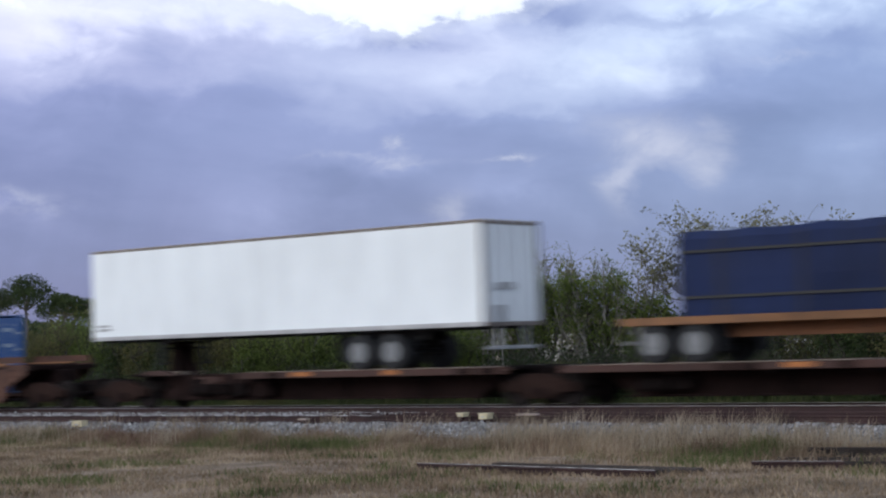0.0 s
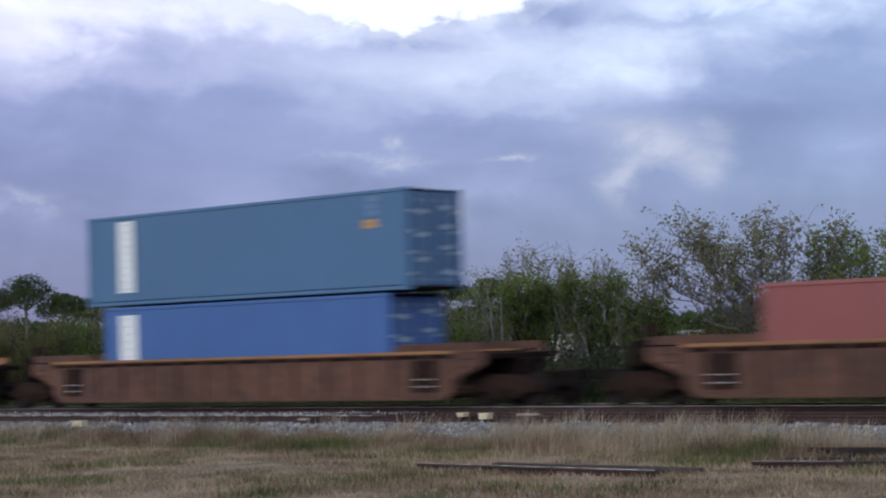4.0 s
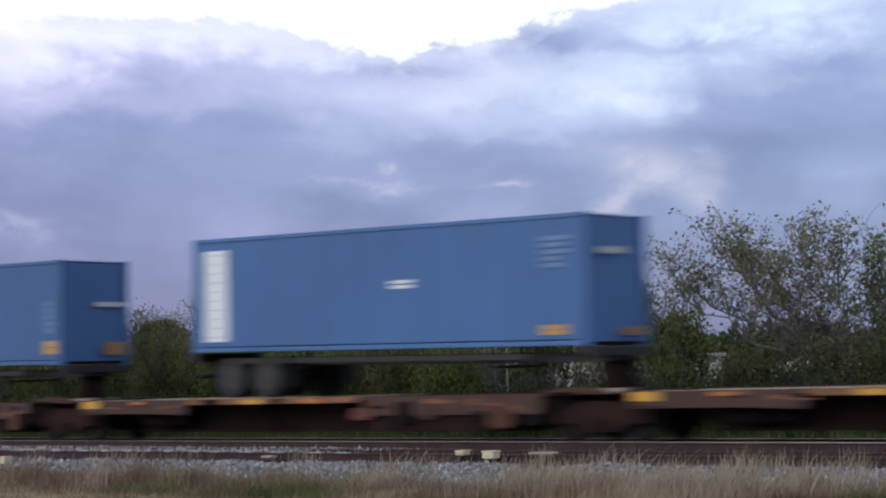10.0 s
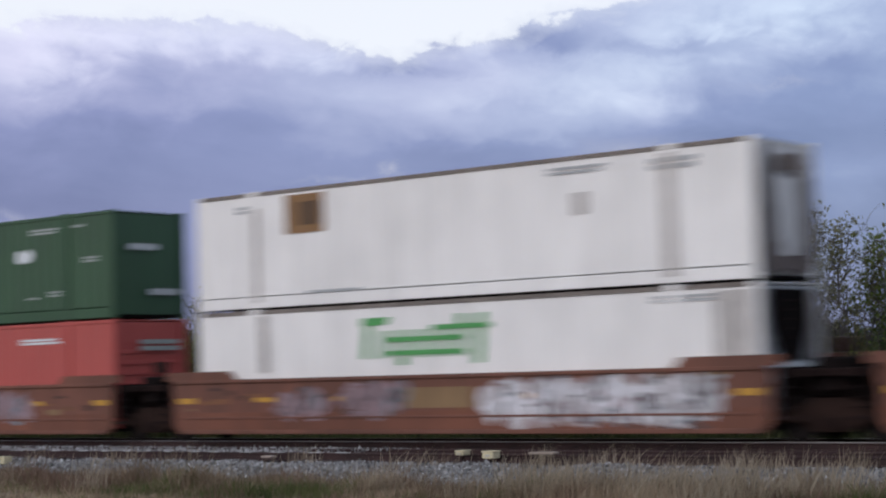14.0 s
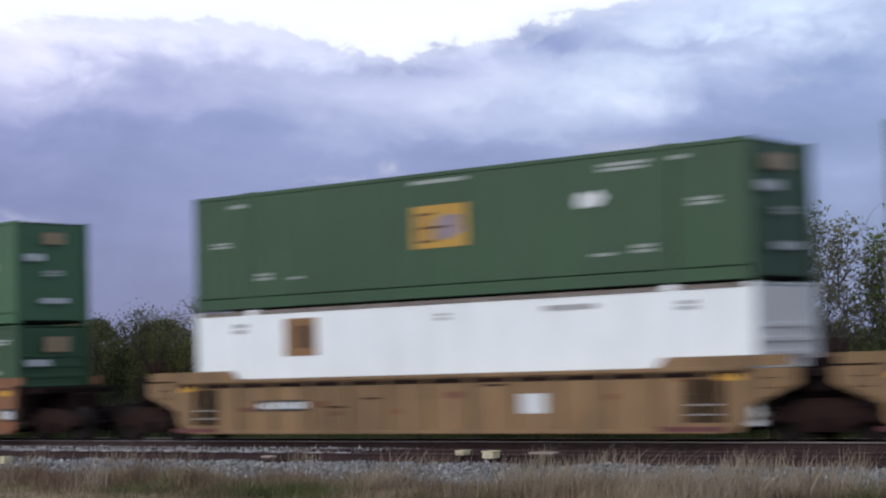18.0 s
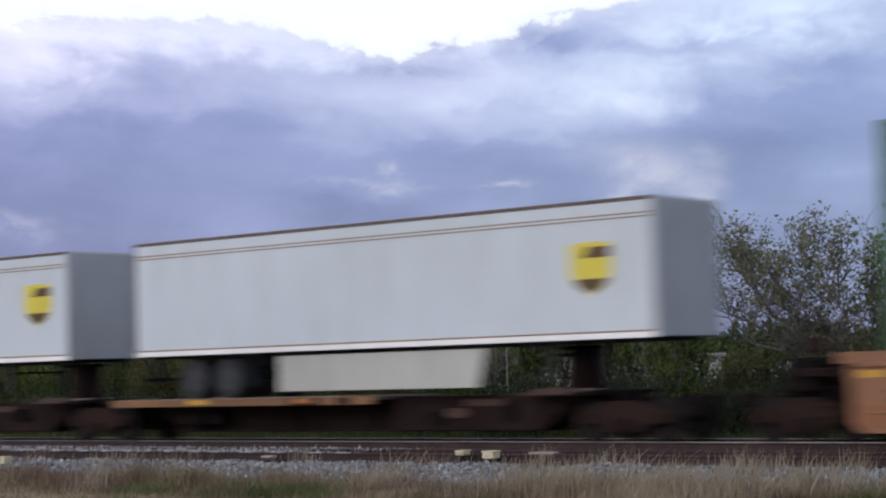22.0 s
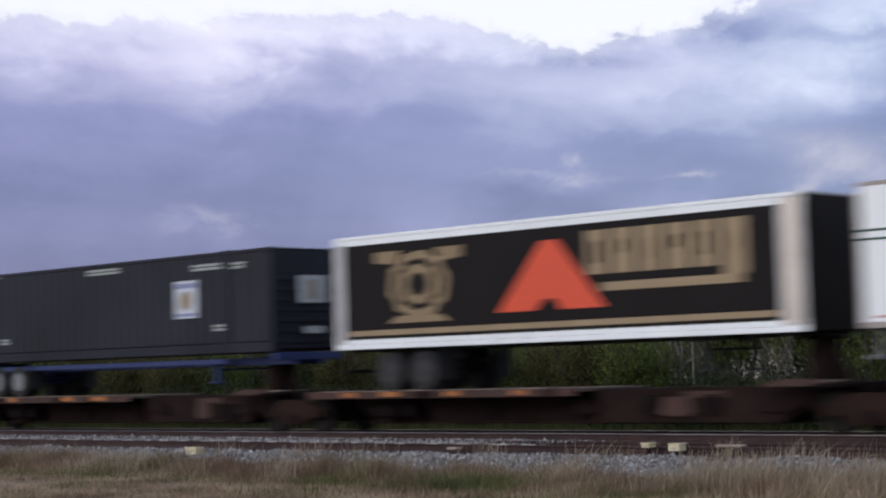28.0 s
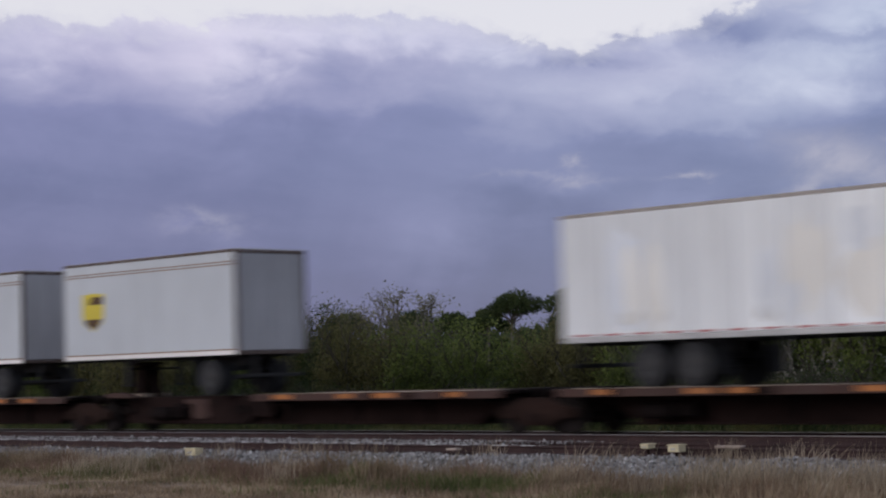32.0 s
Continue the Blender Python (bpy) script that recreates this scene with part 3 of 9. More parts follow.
def build_ballast():
    # cross section: field side of the siding, siding bed, main bed, far side
    prof = [(-8.3, GZ - 0.15), (-7.6, GZ + 0.02), (-6.3, -0.34), (-5.85, -0.245), (-5.55, -0.215), (-5.25, -0.265), (-3.2, -0.235), (-2.4, -0.25), (-1.5, -0.19), (1.6, -0.19), (2.6, -0.40), (4.2, GZ - 0.15)]
    xs = np.concatenate([np.linspace(-420, -80, 35), np.linspace(-78, 12, 181), np.linspace(16, 200, 20)])
    V = []
    for x in xs:
        for y, z in prof:
            w = 0.0 if y in (-8.3, 4.2) else (0.09 if y in (-5.85, -5.55) else 0.06) * noise.noise(Vector((x * 0.7, y * 1.1, 1.0))) + 0.03 * noise.noise(Vector((x * 2.5, y * 2.0, 5.0)))
            V.append((x, y, z + w * (0.5 if -5.2 < y < 2 else 1.0)))
    n = len(prof)
    F = [(i * n + j, i * n + j + 1, (i + 1) * n + j + 1, (i + 1) * n + j) for i in range(len(xs) - 1) for j in range(n - 1)]
    ob = raw("ballast_bed", V, F, BALLAST)
    tagged(ob, "grey crushed stone ballast bed under two tracks", "ballast", kind="structure")
    # pale stone fill over the siding's ties, where they are buried
    xs2 = np.linspace(-110, -26.6, 280)
    V = []
    for x in xs2:
        fade = max(0.0, min(1.0, (-26.6 - x) / 3.0 + 0.5 * noise.noise(Vector((x * 1.3, 0, 2.0)))))
        for y, z in ((-4.62, -0.20), (-4.45, -0.09), (-3.4, -0.075), (-2.3, -0.10), (-1.7, -0.21)):
            V.append((x, y, -0.22 + (z + 0.22) * fade + 0.018 * noise.noise(Vector((x * 1.9, y * 2.0, 7.0)))))
    F = [(i * 5 + j, i * 5 + j + 1, (i + 1) * 5 + j + 1, (i + 1) * 5 + j) for i in range(len(xs2) - 1) for j in range(4)]
    fill = raw("ballast_fill", V, F, BALLAST_PALE)
    tagged(fill, "pale stone fill burying the siding ties", "ballast", kind="structure")
    # loose stones on the shoulder and between the tracks
    rng = np.random.default_rng(11)
    N = 34000
    x = rng.uniform(-62, 2, N)
    y = np.concatenate([rng.triangular(-8.2, -6.0, -5.0, int(N * 0.72)), rng.uniform(-4.55, -1.8, N - int(N * 0.72))])
    buried = (y > -4.6) & (x > -27.9 + 1.5 * np.sin(y * 7.0))
    y = np.where(buried, rng.uniform(-6.6, -5.2, N), y)
    pz = np.interp(y, [p[0] for p in prof], [p[1] for p in prof])
    ph = np.array([0.06 * noise.noise(Vector((a * 0.7, b * 1.1, 1.0))) + 0.03 * noise.noise(Vector((a * 2.5, b * 2.0, 5.0))) for a, b in zip(x, y)])
    z = pz + np.where((y > -5.2) & (y < 2), 0.5, 1.0) * ph + 0.012
    z = np.where(y > -4.6, np.maximum(z, np.interp(y, [-4.62, -4.45, -3.4, -2.3, -1.7], [-0.20, -0.09, -0.075, -0.10, -0.21]) + 0.012), z)
    base = np.array([(1, 0, 0), (0, 1, 0), (-1, 0, 0), (0, -1, 0), (0, 0, 1), (0, 0, -1)], float)
    r = rng.uniform(0.014, 0.040, (N, 1, 1)) * rng.uniform(0.6, 1.3, (N, 1, 3)) * np.where(rng.random((N, 1, 1)) < 0.12, 1.7, 1.0)
    P = base[None] * r + rng.normal(0, 0.006, (N, 6, 3))
    a = rng.uniform(0, 6.283, N)
    c, s = np.cos(a)[:, None], np.sin(a)[:, None]
    Q = P.copy()
    Q[:, :, 0], Q[:, :, 1] = P[:, :, 0] * c - P[:, :, 1] * s, P[:, :, 0] * s + P[:, :, 1] * c
    Q += np.stack([x, y, z], 1)[:, None]
    pale = rng.random(N) < 0.06
    bright = soup("ballast_stones", Q[pale], [(0, 1, 4), (1, 2, 4), (2, 3, 4), (3, 0, 4), (1, 0, 5), (2, 1, 5), (3, 2, 5), (0, 3, 5)], STONE_PALE)
    tagged(bright, "loose pale chips among the ballast stones", "gravel", kind="stuff")
    Q = Q[~pale]
    st = soup("ballast_stones", Q, [(0, 1, 4), (1, 2, 4), (2, 3, 4), (3, 0, 4), (1, 0, 5), (2, 1, 5), (3, 2, 5), (0, 3, 5)], STONE)
    tagged(st, "loose grey ballast stones beside the track", "gravel", kind="stuff")


def rail_profile():
    return [(-0.070, 0.0), (0.070, 0.0), (0.070, 0.012), (0.012, 0.030), (0.010, 0.125), (0.036, 0.140), (0.036, 0.168), (0.028, 0.178),
            (-0.028, 0.178), (-0.036, 0.168), (-0.036, 0.140), (-0.010, 0.125), (-0.012, 0.030), (-0.070, 0.012)]


def build_track(name, yc, top, label, shiny):
    track = new(name)
    track.location = (0, yc, 0)
    tagged(track, label, "railway track", kind="structure")
    for side in (-1, 1):
        y = side * 0.753
        bm = bmesh.new()
        pr = rail_profile()
        a = [bm.verts.new((-420, y + p, top - 0.178 + q)) for p, q in pr]
        b = [bm.verts.new((200, y + p, top - 0.178 + q)) for p, q in pr]
        for i in range(len(pr)):
            j = (i + 1) % len(pr)
            bm.faces.new((a[i], b[i], b[j], a[j]))
        bmesh.ops.recalc_face_normals(bm, faces=bm.faces[:])
        rail = part("rail", bm, RAIL_RUST, track)
        if shiny:
            bm = bmesh.new()
            bx(bm, -420, 200, y - 0.0375, y + 0.0375, top - 0.014, top + 0.003, 0.003)
            part("rail_head", bm, RAIL_TOP, rail, "polished running surface")
        elif side < 0:
            # pale dashes on the disused rail: highlights of its worn top put into the colour
            bm, x, wear = bmesh.new(), -80.0, random.Random(12)
            while x < -26.6:
                ln = wear.uniform(0.15, 0.55)
                bx(bm, x, x + ln, y - 0.033, y + 0.033, top - 0.012, top + 0.004, 0.003)
                x += ln + wear.uniform(0.15, 0.7)
            part("worn_head", bm, RAIL_GLINT, rail, "pale dashes put in for highlights on the worn running surface")
    rng = random.Random(7)

    def tie_mesh(bm):
        bx(bm, -0.115, 0.115, -1.3, 1.3, -0.18, 0.0, 0.012)

    def plate_mesh(bm):
        bx(bm, -0.09, 0.09, -0.18, 0.18, 0.0, 0.016, 0.003)
        for sx in (-0.05, 0.05):
            for sy in (-0.11, 0.11):
                tube(bm, (sx, sy, 0.01), (sx, sy, 0.05), 0.012, n=6)
    x = -76.0
    while x < 6:
        tie = shared("tie", "t", tie_mesh, TIE, track,
                     pose(x + rng.uniform(-0.04, 0.04), rng.uniform(-0.06, 0.06), top - 0.182 + rng.uniform(-0.012, 0.004), 0, 0, rng.uniform(-1.5, 1.5)))
        for side in (-1, 1):
            shared("tie_plate", "p", plate_mesh, RAIL_RUST, tie, pose(0, side * 0.753, 0))
        x += 0.535
    bm = bmesh.new()
    for i in range(330):
        for x in (-76.5 - i * 0.535, 6.5 + i * 0.535):
            if -260 < x < 160:
                bx(bm, x - 0.115, x + 0.115, -1.3, 1.3, top - 0.36, top - 0.182)
    far = part("ties_beyond", bm, TIE, track)
    tagged(far, kind="stuff")
    return track


def build_old_ties():
    """Discarded ties and rail lengths lying in the grass."""
    def old(bm):
        bx(bm, -1.3, 1.3, -0.115, 0.115, 0.0, 0.17, 0.02)
    rng = random.Random(3)
    rows = [(-15.5, -14.1, -5), (-14.2, -13.75, -7), (-12.7, -14.25, -6), (-12.3, -13.7, -3), (-9.5, -11.9, 11), (-9.3, -10.55, 10), (-9.6, -11.25, 8), (-7.2, -11.2, 12), (-6.9, -10.3, 10), (-6.0, -11.2, 9)]
    for i, (x, y, a) in enumerate(rows):
        up = 0.13 if i in (5, 8) else 0.0
        ob = shared("old_tie", "o", old, TIE_OLD, None, pose(x, y, GZ - 0.095 + up + rng.uniform(0, 0.03), rng.uniform(-3, 3), 0, a))
        tagged(ob, "discarded weathered grey wooden tie lying in the grass", "railway tie", "discarded ties")
    for x, y, a, ln in ((-13.9, -14.68, -5.0, 5.5), (-9.9, -12.45, 12.0, 1.6)):
        bm = bmesh.new()
        pr = rail_profile()
        v0 = [bm.verts.new((-ln / 2, p, q)) for p, q in pr]
        v1 = [bm.verts.new((ln / 2, p, q)) for p, q in pr]
        for i in range(len(pr)):
            j = (i + 1) % len(pr)
            bm.faces.new((v0[i], v1[i], v1[j], v0[j]))
        bm.faces.new(v0)
        bm.faces.new(v1[::-1])
        bmesh.ops.recalc_face_normals(bm, faces=bm.faces[:])
        ob = part("old_rail", bm, RAIL_RUST, None, at=pose(x, y, GZ - 0.06, 0, 0, a))
        # thin pale strip paints the highlight along the rail's top
        bm = bmesh.new()
        bx(bm, -ln / 2, ln / 2, -0.014, 0.014, 0.177, 0.182)
        part("rail_head", bm, RAIL_GLINT, ob, "pale strip put in for the highlight on the rail's top")
        tagged(ob, "discarded rusty length of rail lying in the grass", "rail", "discarded rails")


def build_marker(x, y, z, w, h, name, label):
    """Small pale blocks beside the siding."""
    thing = new(name)
    thing.location = (x, y, z)
    tagged(thing, label, "lineside box", "lineside boxes")
    bm = bmesh.new()
    bx(bm, -w / 2, w / 2, -0.12, 0.12, 0, h, 0.012)
    part("body", bm, CREAM, thing)
    bm = bmesh.new()
    bx(bm, -w / 2 - 0.012, w / 2 + 0.012, -0.135, 0.135, h, h + 0.022, 0.006)
    part("lid", bm, CREAM, thing)
    bm = bmesh.new()
    bx(bm, -w * 0.2, w * 0.2, -0.135, -0.122, h * 0.35, h * 0.6)
    part("plate", bm, GALV, thing)
    bm = bmesh.new()
    tube(bm, (0, 0, -0.25), (0, 0, 0.02), 0.03)
    part("post", bm, STEEL_BROWN, thing)



build_ground()
build_road()
build_ballast()
build_track("main_track", 0.0, 0.0, "main line railway track with rusty rails and dark wooden ties", True)
build_track("siding_track", -4.0, -0.045, "unused siding track with rusty brown rails and dark wooden ties", False)
build_old_ties()
for _x, _y, _w, _h, _z in ((-22.4, -5.05, 0.27, 0.125, -0.115), (-23.15, -5.0, 0.20, 0.075, -0.06), (-36.3, -6.15, 0.42, 0.15, -0.29)):
    build_marker(_x, _y, _z, _w, _h, "lineside_box", "small cream painted box standing beside the siding rail")
for _x, _y, _w in ((-21.35, -4.75, 0.60), (-28.55, -5.0, 0.30)):
    plank = bmesh.new()
    bx(plank, -_w / 2, _w / 2, -0.10, 0.10, 0.0, 0.045, 0.012)
    bx(plank, -_w * 0.42, _w * 0.38, -0.108, -0.10, 0.005, 0.035)
    plank = part("board", plank, BOARD, None, at=pose(_x, _y, -0.044 if _w > 0.5 else -0.15, 0, 0, 4))
    tagged(plank, "short pale weathered board lying beside the siding rail", "board", "boards beside the siding")

# ---- vegetation ----
def leaf_soup(name, pts, size, mat, parent, seed, small=False):
    """Bent diamond leaves, or single pointed ones, at the given points."""
    rng = np.random.default_rng(seed)
    n = len(pts)
    d = rng.normal(0, 1, (n, 3))
    d[:, 2] *= 0.7
    d /= np.linalg.norm(d, axis=1, keepdims=True)
    u = np.cross(d, rng.normal(0, 1, (n, 3)))
    u /= np.linalg.norm(u, axis=1, keepdims=True)
    w = np.cross(d, u)
    L = size * rng.uniform(0.6, 1.35, (n, 1))
    B = L * rng.uniform(0.38, 0.6, (n, 1))
    V = np.stack([pts, pts + d * L * 0.5 + u * B * 0.5 + w * L * 0.1, pts + d * L, pts + d * L * 0.5 - u * B * 0.5 + w * L * 0.1], 1)
    if small:
        return soup(name, V[:, [0, 1, 3]] + (V[:, 2:3] - V[:, 0:1]) * np.array([0.0, 0.28, 0.28])[None, :, None], [(0, 1, 2)], mat, parent)
    return soup(name, V, [(0, 1, 2), (0, 2, 3)], mat, parent)


def limb(bm, a, b, r0, r1, rng, bend=0.15, seg=4):
    """A crooked tapering limb; gives the points along it."""
    a, b = Vector(a), Vector(b)
    ln = (b - a).length
    pts = [a]
    for i in range(1, seg + 1):
        f = i / seg
        off = Vector((rng.uniform(-1, 1), rng.uniform(-1, 1), rng.uniform(-0.6, 0.8))) * bend * ln * (0.5 if i == seg else 1) * math.sin(math.pi * min(f, 0.85))
        pts.append(a.lerp(b, f) + off)
    rings = []
    n = 5
    for i, p in enumerate(pts):
        d = (pts[min(i + 1, seg)] - pts[max(i - 1, 0)]).normalized()
        u = d.orthogonal().normalized()
        w = d.cross(u)
        r = r0 + (r1 - r0) * i / seg
        rings.append([bm.verts.new(p + (u * math.cos(t) + w * math.sin(t)) * r) for t in (2 * math.pi * k / n for k in range(n))])
    for q0, q1 in zip(rings, rings[1:]):
        for k in range(n):
            bm.faces.new((q0[k], q0[(k + 1) % n], q1[(k + 1) % n], q1[k]))
    return pts


def build_tree(x, y, h, spread, style, seed, leaves, size, mat, bark, label, name="tree", lean=0.0, group="trees behind the line", bare=0.34):
    """style: bush (dense from the ground), open (sparse spreading crown), twiggy (upright thin stems), pine (dense rounded head)."""
    rng = random.Random(seed)
    nrg = np.random.default_rng(seed)
    thing = new(name)
    thing.location = (x, y, GZ)
    tagged(thing, label, "tree" if name != "bush" else "bush", group)
    if style == "bush":
        bark = BARK_BUSH
    bm = bmesh.new()
    tips = []
    if style == "pine":
        fork = h * 0.70
        top = Vector((lean, 0, fork))
        limb(bm, (0, 0, -0.15), top, h * 0.022, h * 0.014, rng, 0.04)
        pads = []
        for i in range(11):
            a = 6.283 * i / 11 + rng.uniform(-0.3, 0.3)
            r = spread * (0.25 if i % 3 == 0 else rng.uniform(0.5, 0.85))
            e = top + Vector((math.cos(a) * r, math.sin(a) * r, (h - fork) * (0.82 - 0.72 * (r / spread) ** 2 + rng.uniform(-0.10, 0.06))))
            limb(bm, top, e, h * 0.009, h * 0.003, rng, 0.12)
            pads.append((e, spread * rng.uniform(0.26, 0.42)))
        # flat cushions of needles at the limbs' ends, gaps between them
        P = []
        for e, r in pads:
            v = nrg.normal(0, 1, (leaves // 11, 3))
            v /= np.linalg.norm(v, axis=1, keepdims=True)
            P.append(np.array(e) + v * nrg.uniform(0.3, 1.0, (len(v), 1)) ** 0.5 * np.array([r * 1.3, r * 1.3, r * 0.85]))
        P = np.concatenate(P)
    else:
        if style == "open":
            stems, up, z0 = 7, 0.35, 0.3
        elif style == "twiggy":
            stems, up, z0 = 7, 0.9, 0.2
        else:
            stems, up, z0 = 8, 0.55, 0.1
        ends = []
        for i in range(stems):
            a = 6.283 * (i + rng.uniform(-0.3, 0.3)) / stems
            r = spread * rng.uniform(0.25, 0.75)
            zt = h * rng.uniform(*((0.62, 0.9) if style == "open" else (0.5, 0.78))) if style != "twiggy" else h * rng.uniform(0.6, 0.9)
            e = Vector((math.cos(a) * r + lean, math.sin(a) * r * 0.8, zt))
            pts = limb(bm, (rng.uniform(-0.2, 0.2), rng.uniform(-0.2, 0.2), -0.12), e, 0.035 + h * (0.013 if style == "open" else 0.009), 0.024, rng, 0.13, 5)
            ends.append(pts)
            for p in pts[2:]:
                for k in range(3 if style == "open" else 2):
                    b = rng.uniform(0, 6.28)
                    q = p + Vector((math.cos(b) * spread * rng.uniform(0.15, 0.45), math.sin(b) * spread * rng.uniform(0.1, 0.35), h * rng.uniform(0.04, 0.26)))
                    q.z = min(q.z, h * rng.uniform(0.86, 1.0))
                    tw = limb(bm, p, q, 0.022, 0.007, rng, 0.16, 3)
                    tips += tw[1:]
                    for _ in range(2):
                        q2 = tw[2] + Vector((rng.gauss(0, 0.35), rng.gauss(0, 0.35), rng.uniform(0.1, 0.7)))
                        q2.z = min(q2.z, h * rng.uniform(0.92, 1.03))
                        tips += limb(bm, tw[2], q2, 0.010, 0.004, rng, 0.12, 2)[1:]
        T = np.array([tuple(t) for t in tips])
        if style == "bush":
            # dense lumpy mass: leaves gathered in clumps on a lumpy shell, from the ground up
            n0 = 260
            v = nrg.normal(0, 1, (n0, 3))
            v[:, 2] = np.abs(v[:, 2])
            v /= np.linalg.norm(v, axis=1, keepdims=True)
            lump = np.array([0.80 + 0.46 * noise.noise(Vector(q) * 2.0 + Vector((seed * 1.7, 2, 0))) for q in v])[:, None]
            C = v * lump * nrg.uniform(0.62, 1.0, (n0, 1)) * np.array([spread, spread * 0.8, h * 0.9])
            n1 = int(leaves * 0.78)
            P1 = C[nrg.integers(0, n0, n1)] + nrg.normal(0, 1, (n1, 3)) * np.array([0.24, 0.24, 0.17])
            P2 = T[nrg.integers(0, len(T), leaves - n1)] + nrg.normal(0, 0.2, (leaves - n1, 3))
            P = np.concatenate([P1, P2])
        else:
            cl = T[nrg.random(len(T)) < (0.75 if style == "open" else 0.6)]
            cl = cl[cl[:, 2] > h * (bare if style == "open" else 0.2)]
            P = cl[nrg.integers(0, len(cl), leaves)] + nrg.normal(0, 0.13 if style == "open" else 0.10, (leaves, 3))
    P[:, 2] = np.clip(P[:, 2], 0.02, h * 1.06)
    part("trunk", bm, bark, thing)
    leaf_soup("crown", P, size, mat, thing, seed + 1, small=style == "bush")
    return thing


def build_spreading_tree(x, y, limbs, reach, seed, leaves, size, mat, label):
    """A wide tree: several long limbs from one foot, fine twigs along them, small leaves towards the tips. limbs: ends from the foot, each with its sag."""
    rng, nrg = random.Random(seed), np.random.default_rng(seed)
    thing = new("tree")
    thing.location = (x, y, GZ)
    tagged(thing, label, "tree", "trees behind the line")
    bm, fine, tips = bmesh.new(), bmesh.new(), []
    for ex, ey, ez, sag in limbs:
        a, b = Vector((rng.uniform(-0.25, 0.25), rng.uniform(-0.25, 0.25), -0.15)), Vector((ex, ey, ez))
        knee = a.lerp(b, 0.45) + Vector((-ex * 0.20, 0, sag))
        p1 = limb(bm, a, knee, 0.075, 0.048, rng, 0.05, 4)
        p2 = limb(bm, p1[-1], b, 0.048, 0.014, rng, 0.07, 6)
        for i, p in enumerate(p1[3:] + p2[1:]):
            f = (i + 1) / 8.0
            for k in range(4):
                d = (b - a).normalized() * rng.uniform(0.0, 0.7) + Vector((rng.uniform(-1, 1), rng.uniform(-0.8, 0.8), rng.uniform(0.05, 1.1)))
                q = p + d.normalized() * reach * rng.uniform(0.5, 1.0)
                t1 = limb(bm, p, q, 0.019, 0.007, rng, 0.13, 4)
                for w in t1[1:]:
                    for _ in range(2):
                        q2 = w + Vector((rng.gauss(0, 0.34), rng.gauss(0, 0.28), rng.uniform(-0.05, 0.60)))
                        t2 = limb(fine, w, q2, 0.0075, 0.004, rng, 0.12, 2)
                        if rng.random() < 0.25 + 0.75 * min(1.0, max(0.0, (w.z - 3.2) / 1.6)):
                            tips += [t2[1], t2[2], t2[2]]
    part("trunk", bm, BARK, thing)
    part("twig_growth", fine, BARK, thing, "fine greyish growth of twigs")
    T = np.array([tuple(t) for t in tips])
    P = T[nrg.integers(0, len(T), leaves)] + nrg.normal(0, 0.075, (leaves, 3))
    leaf_soup("crown", P, size, mat, thing, seed + 1)
    return thing


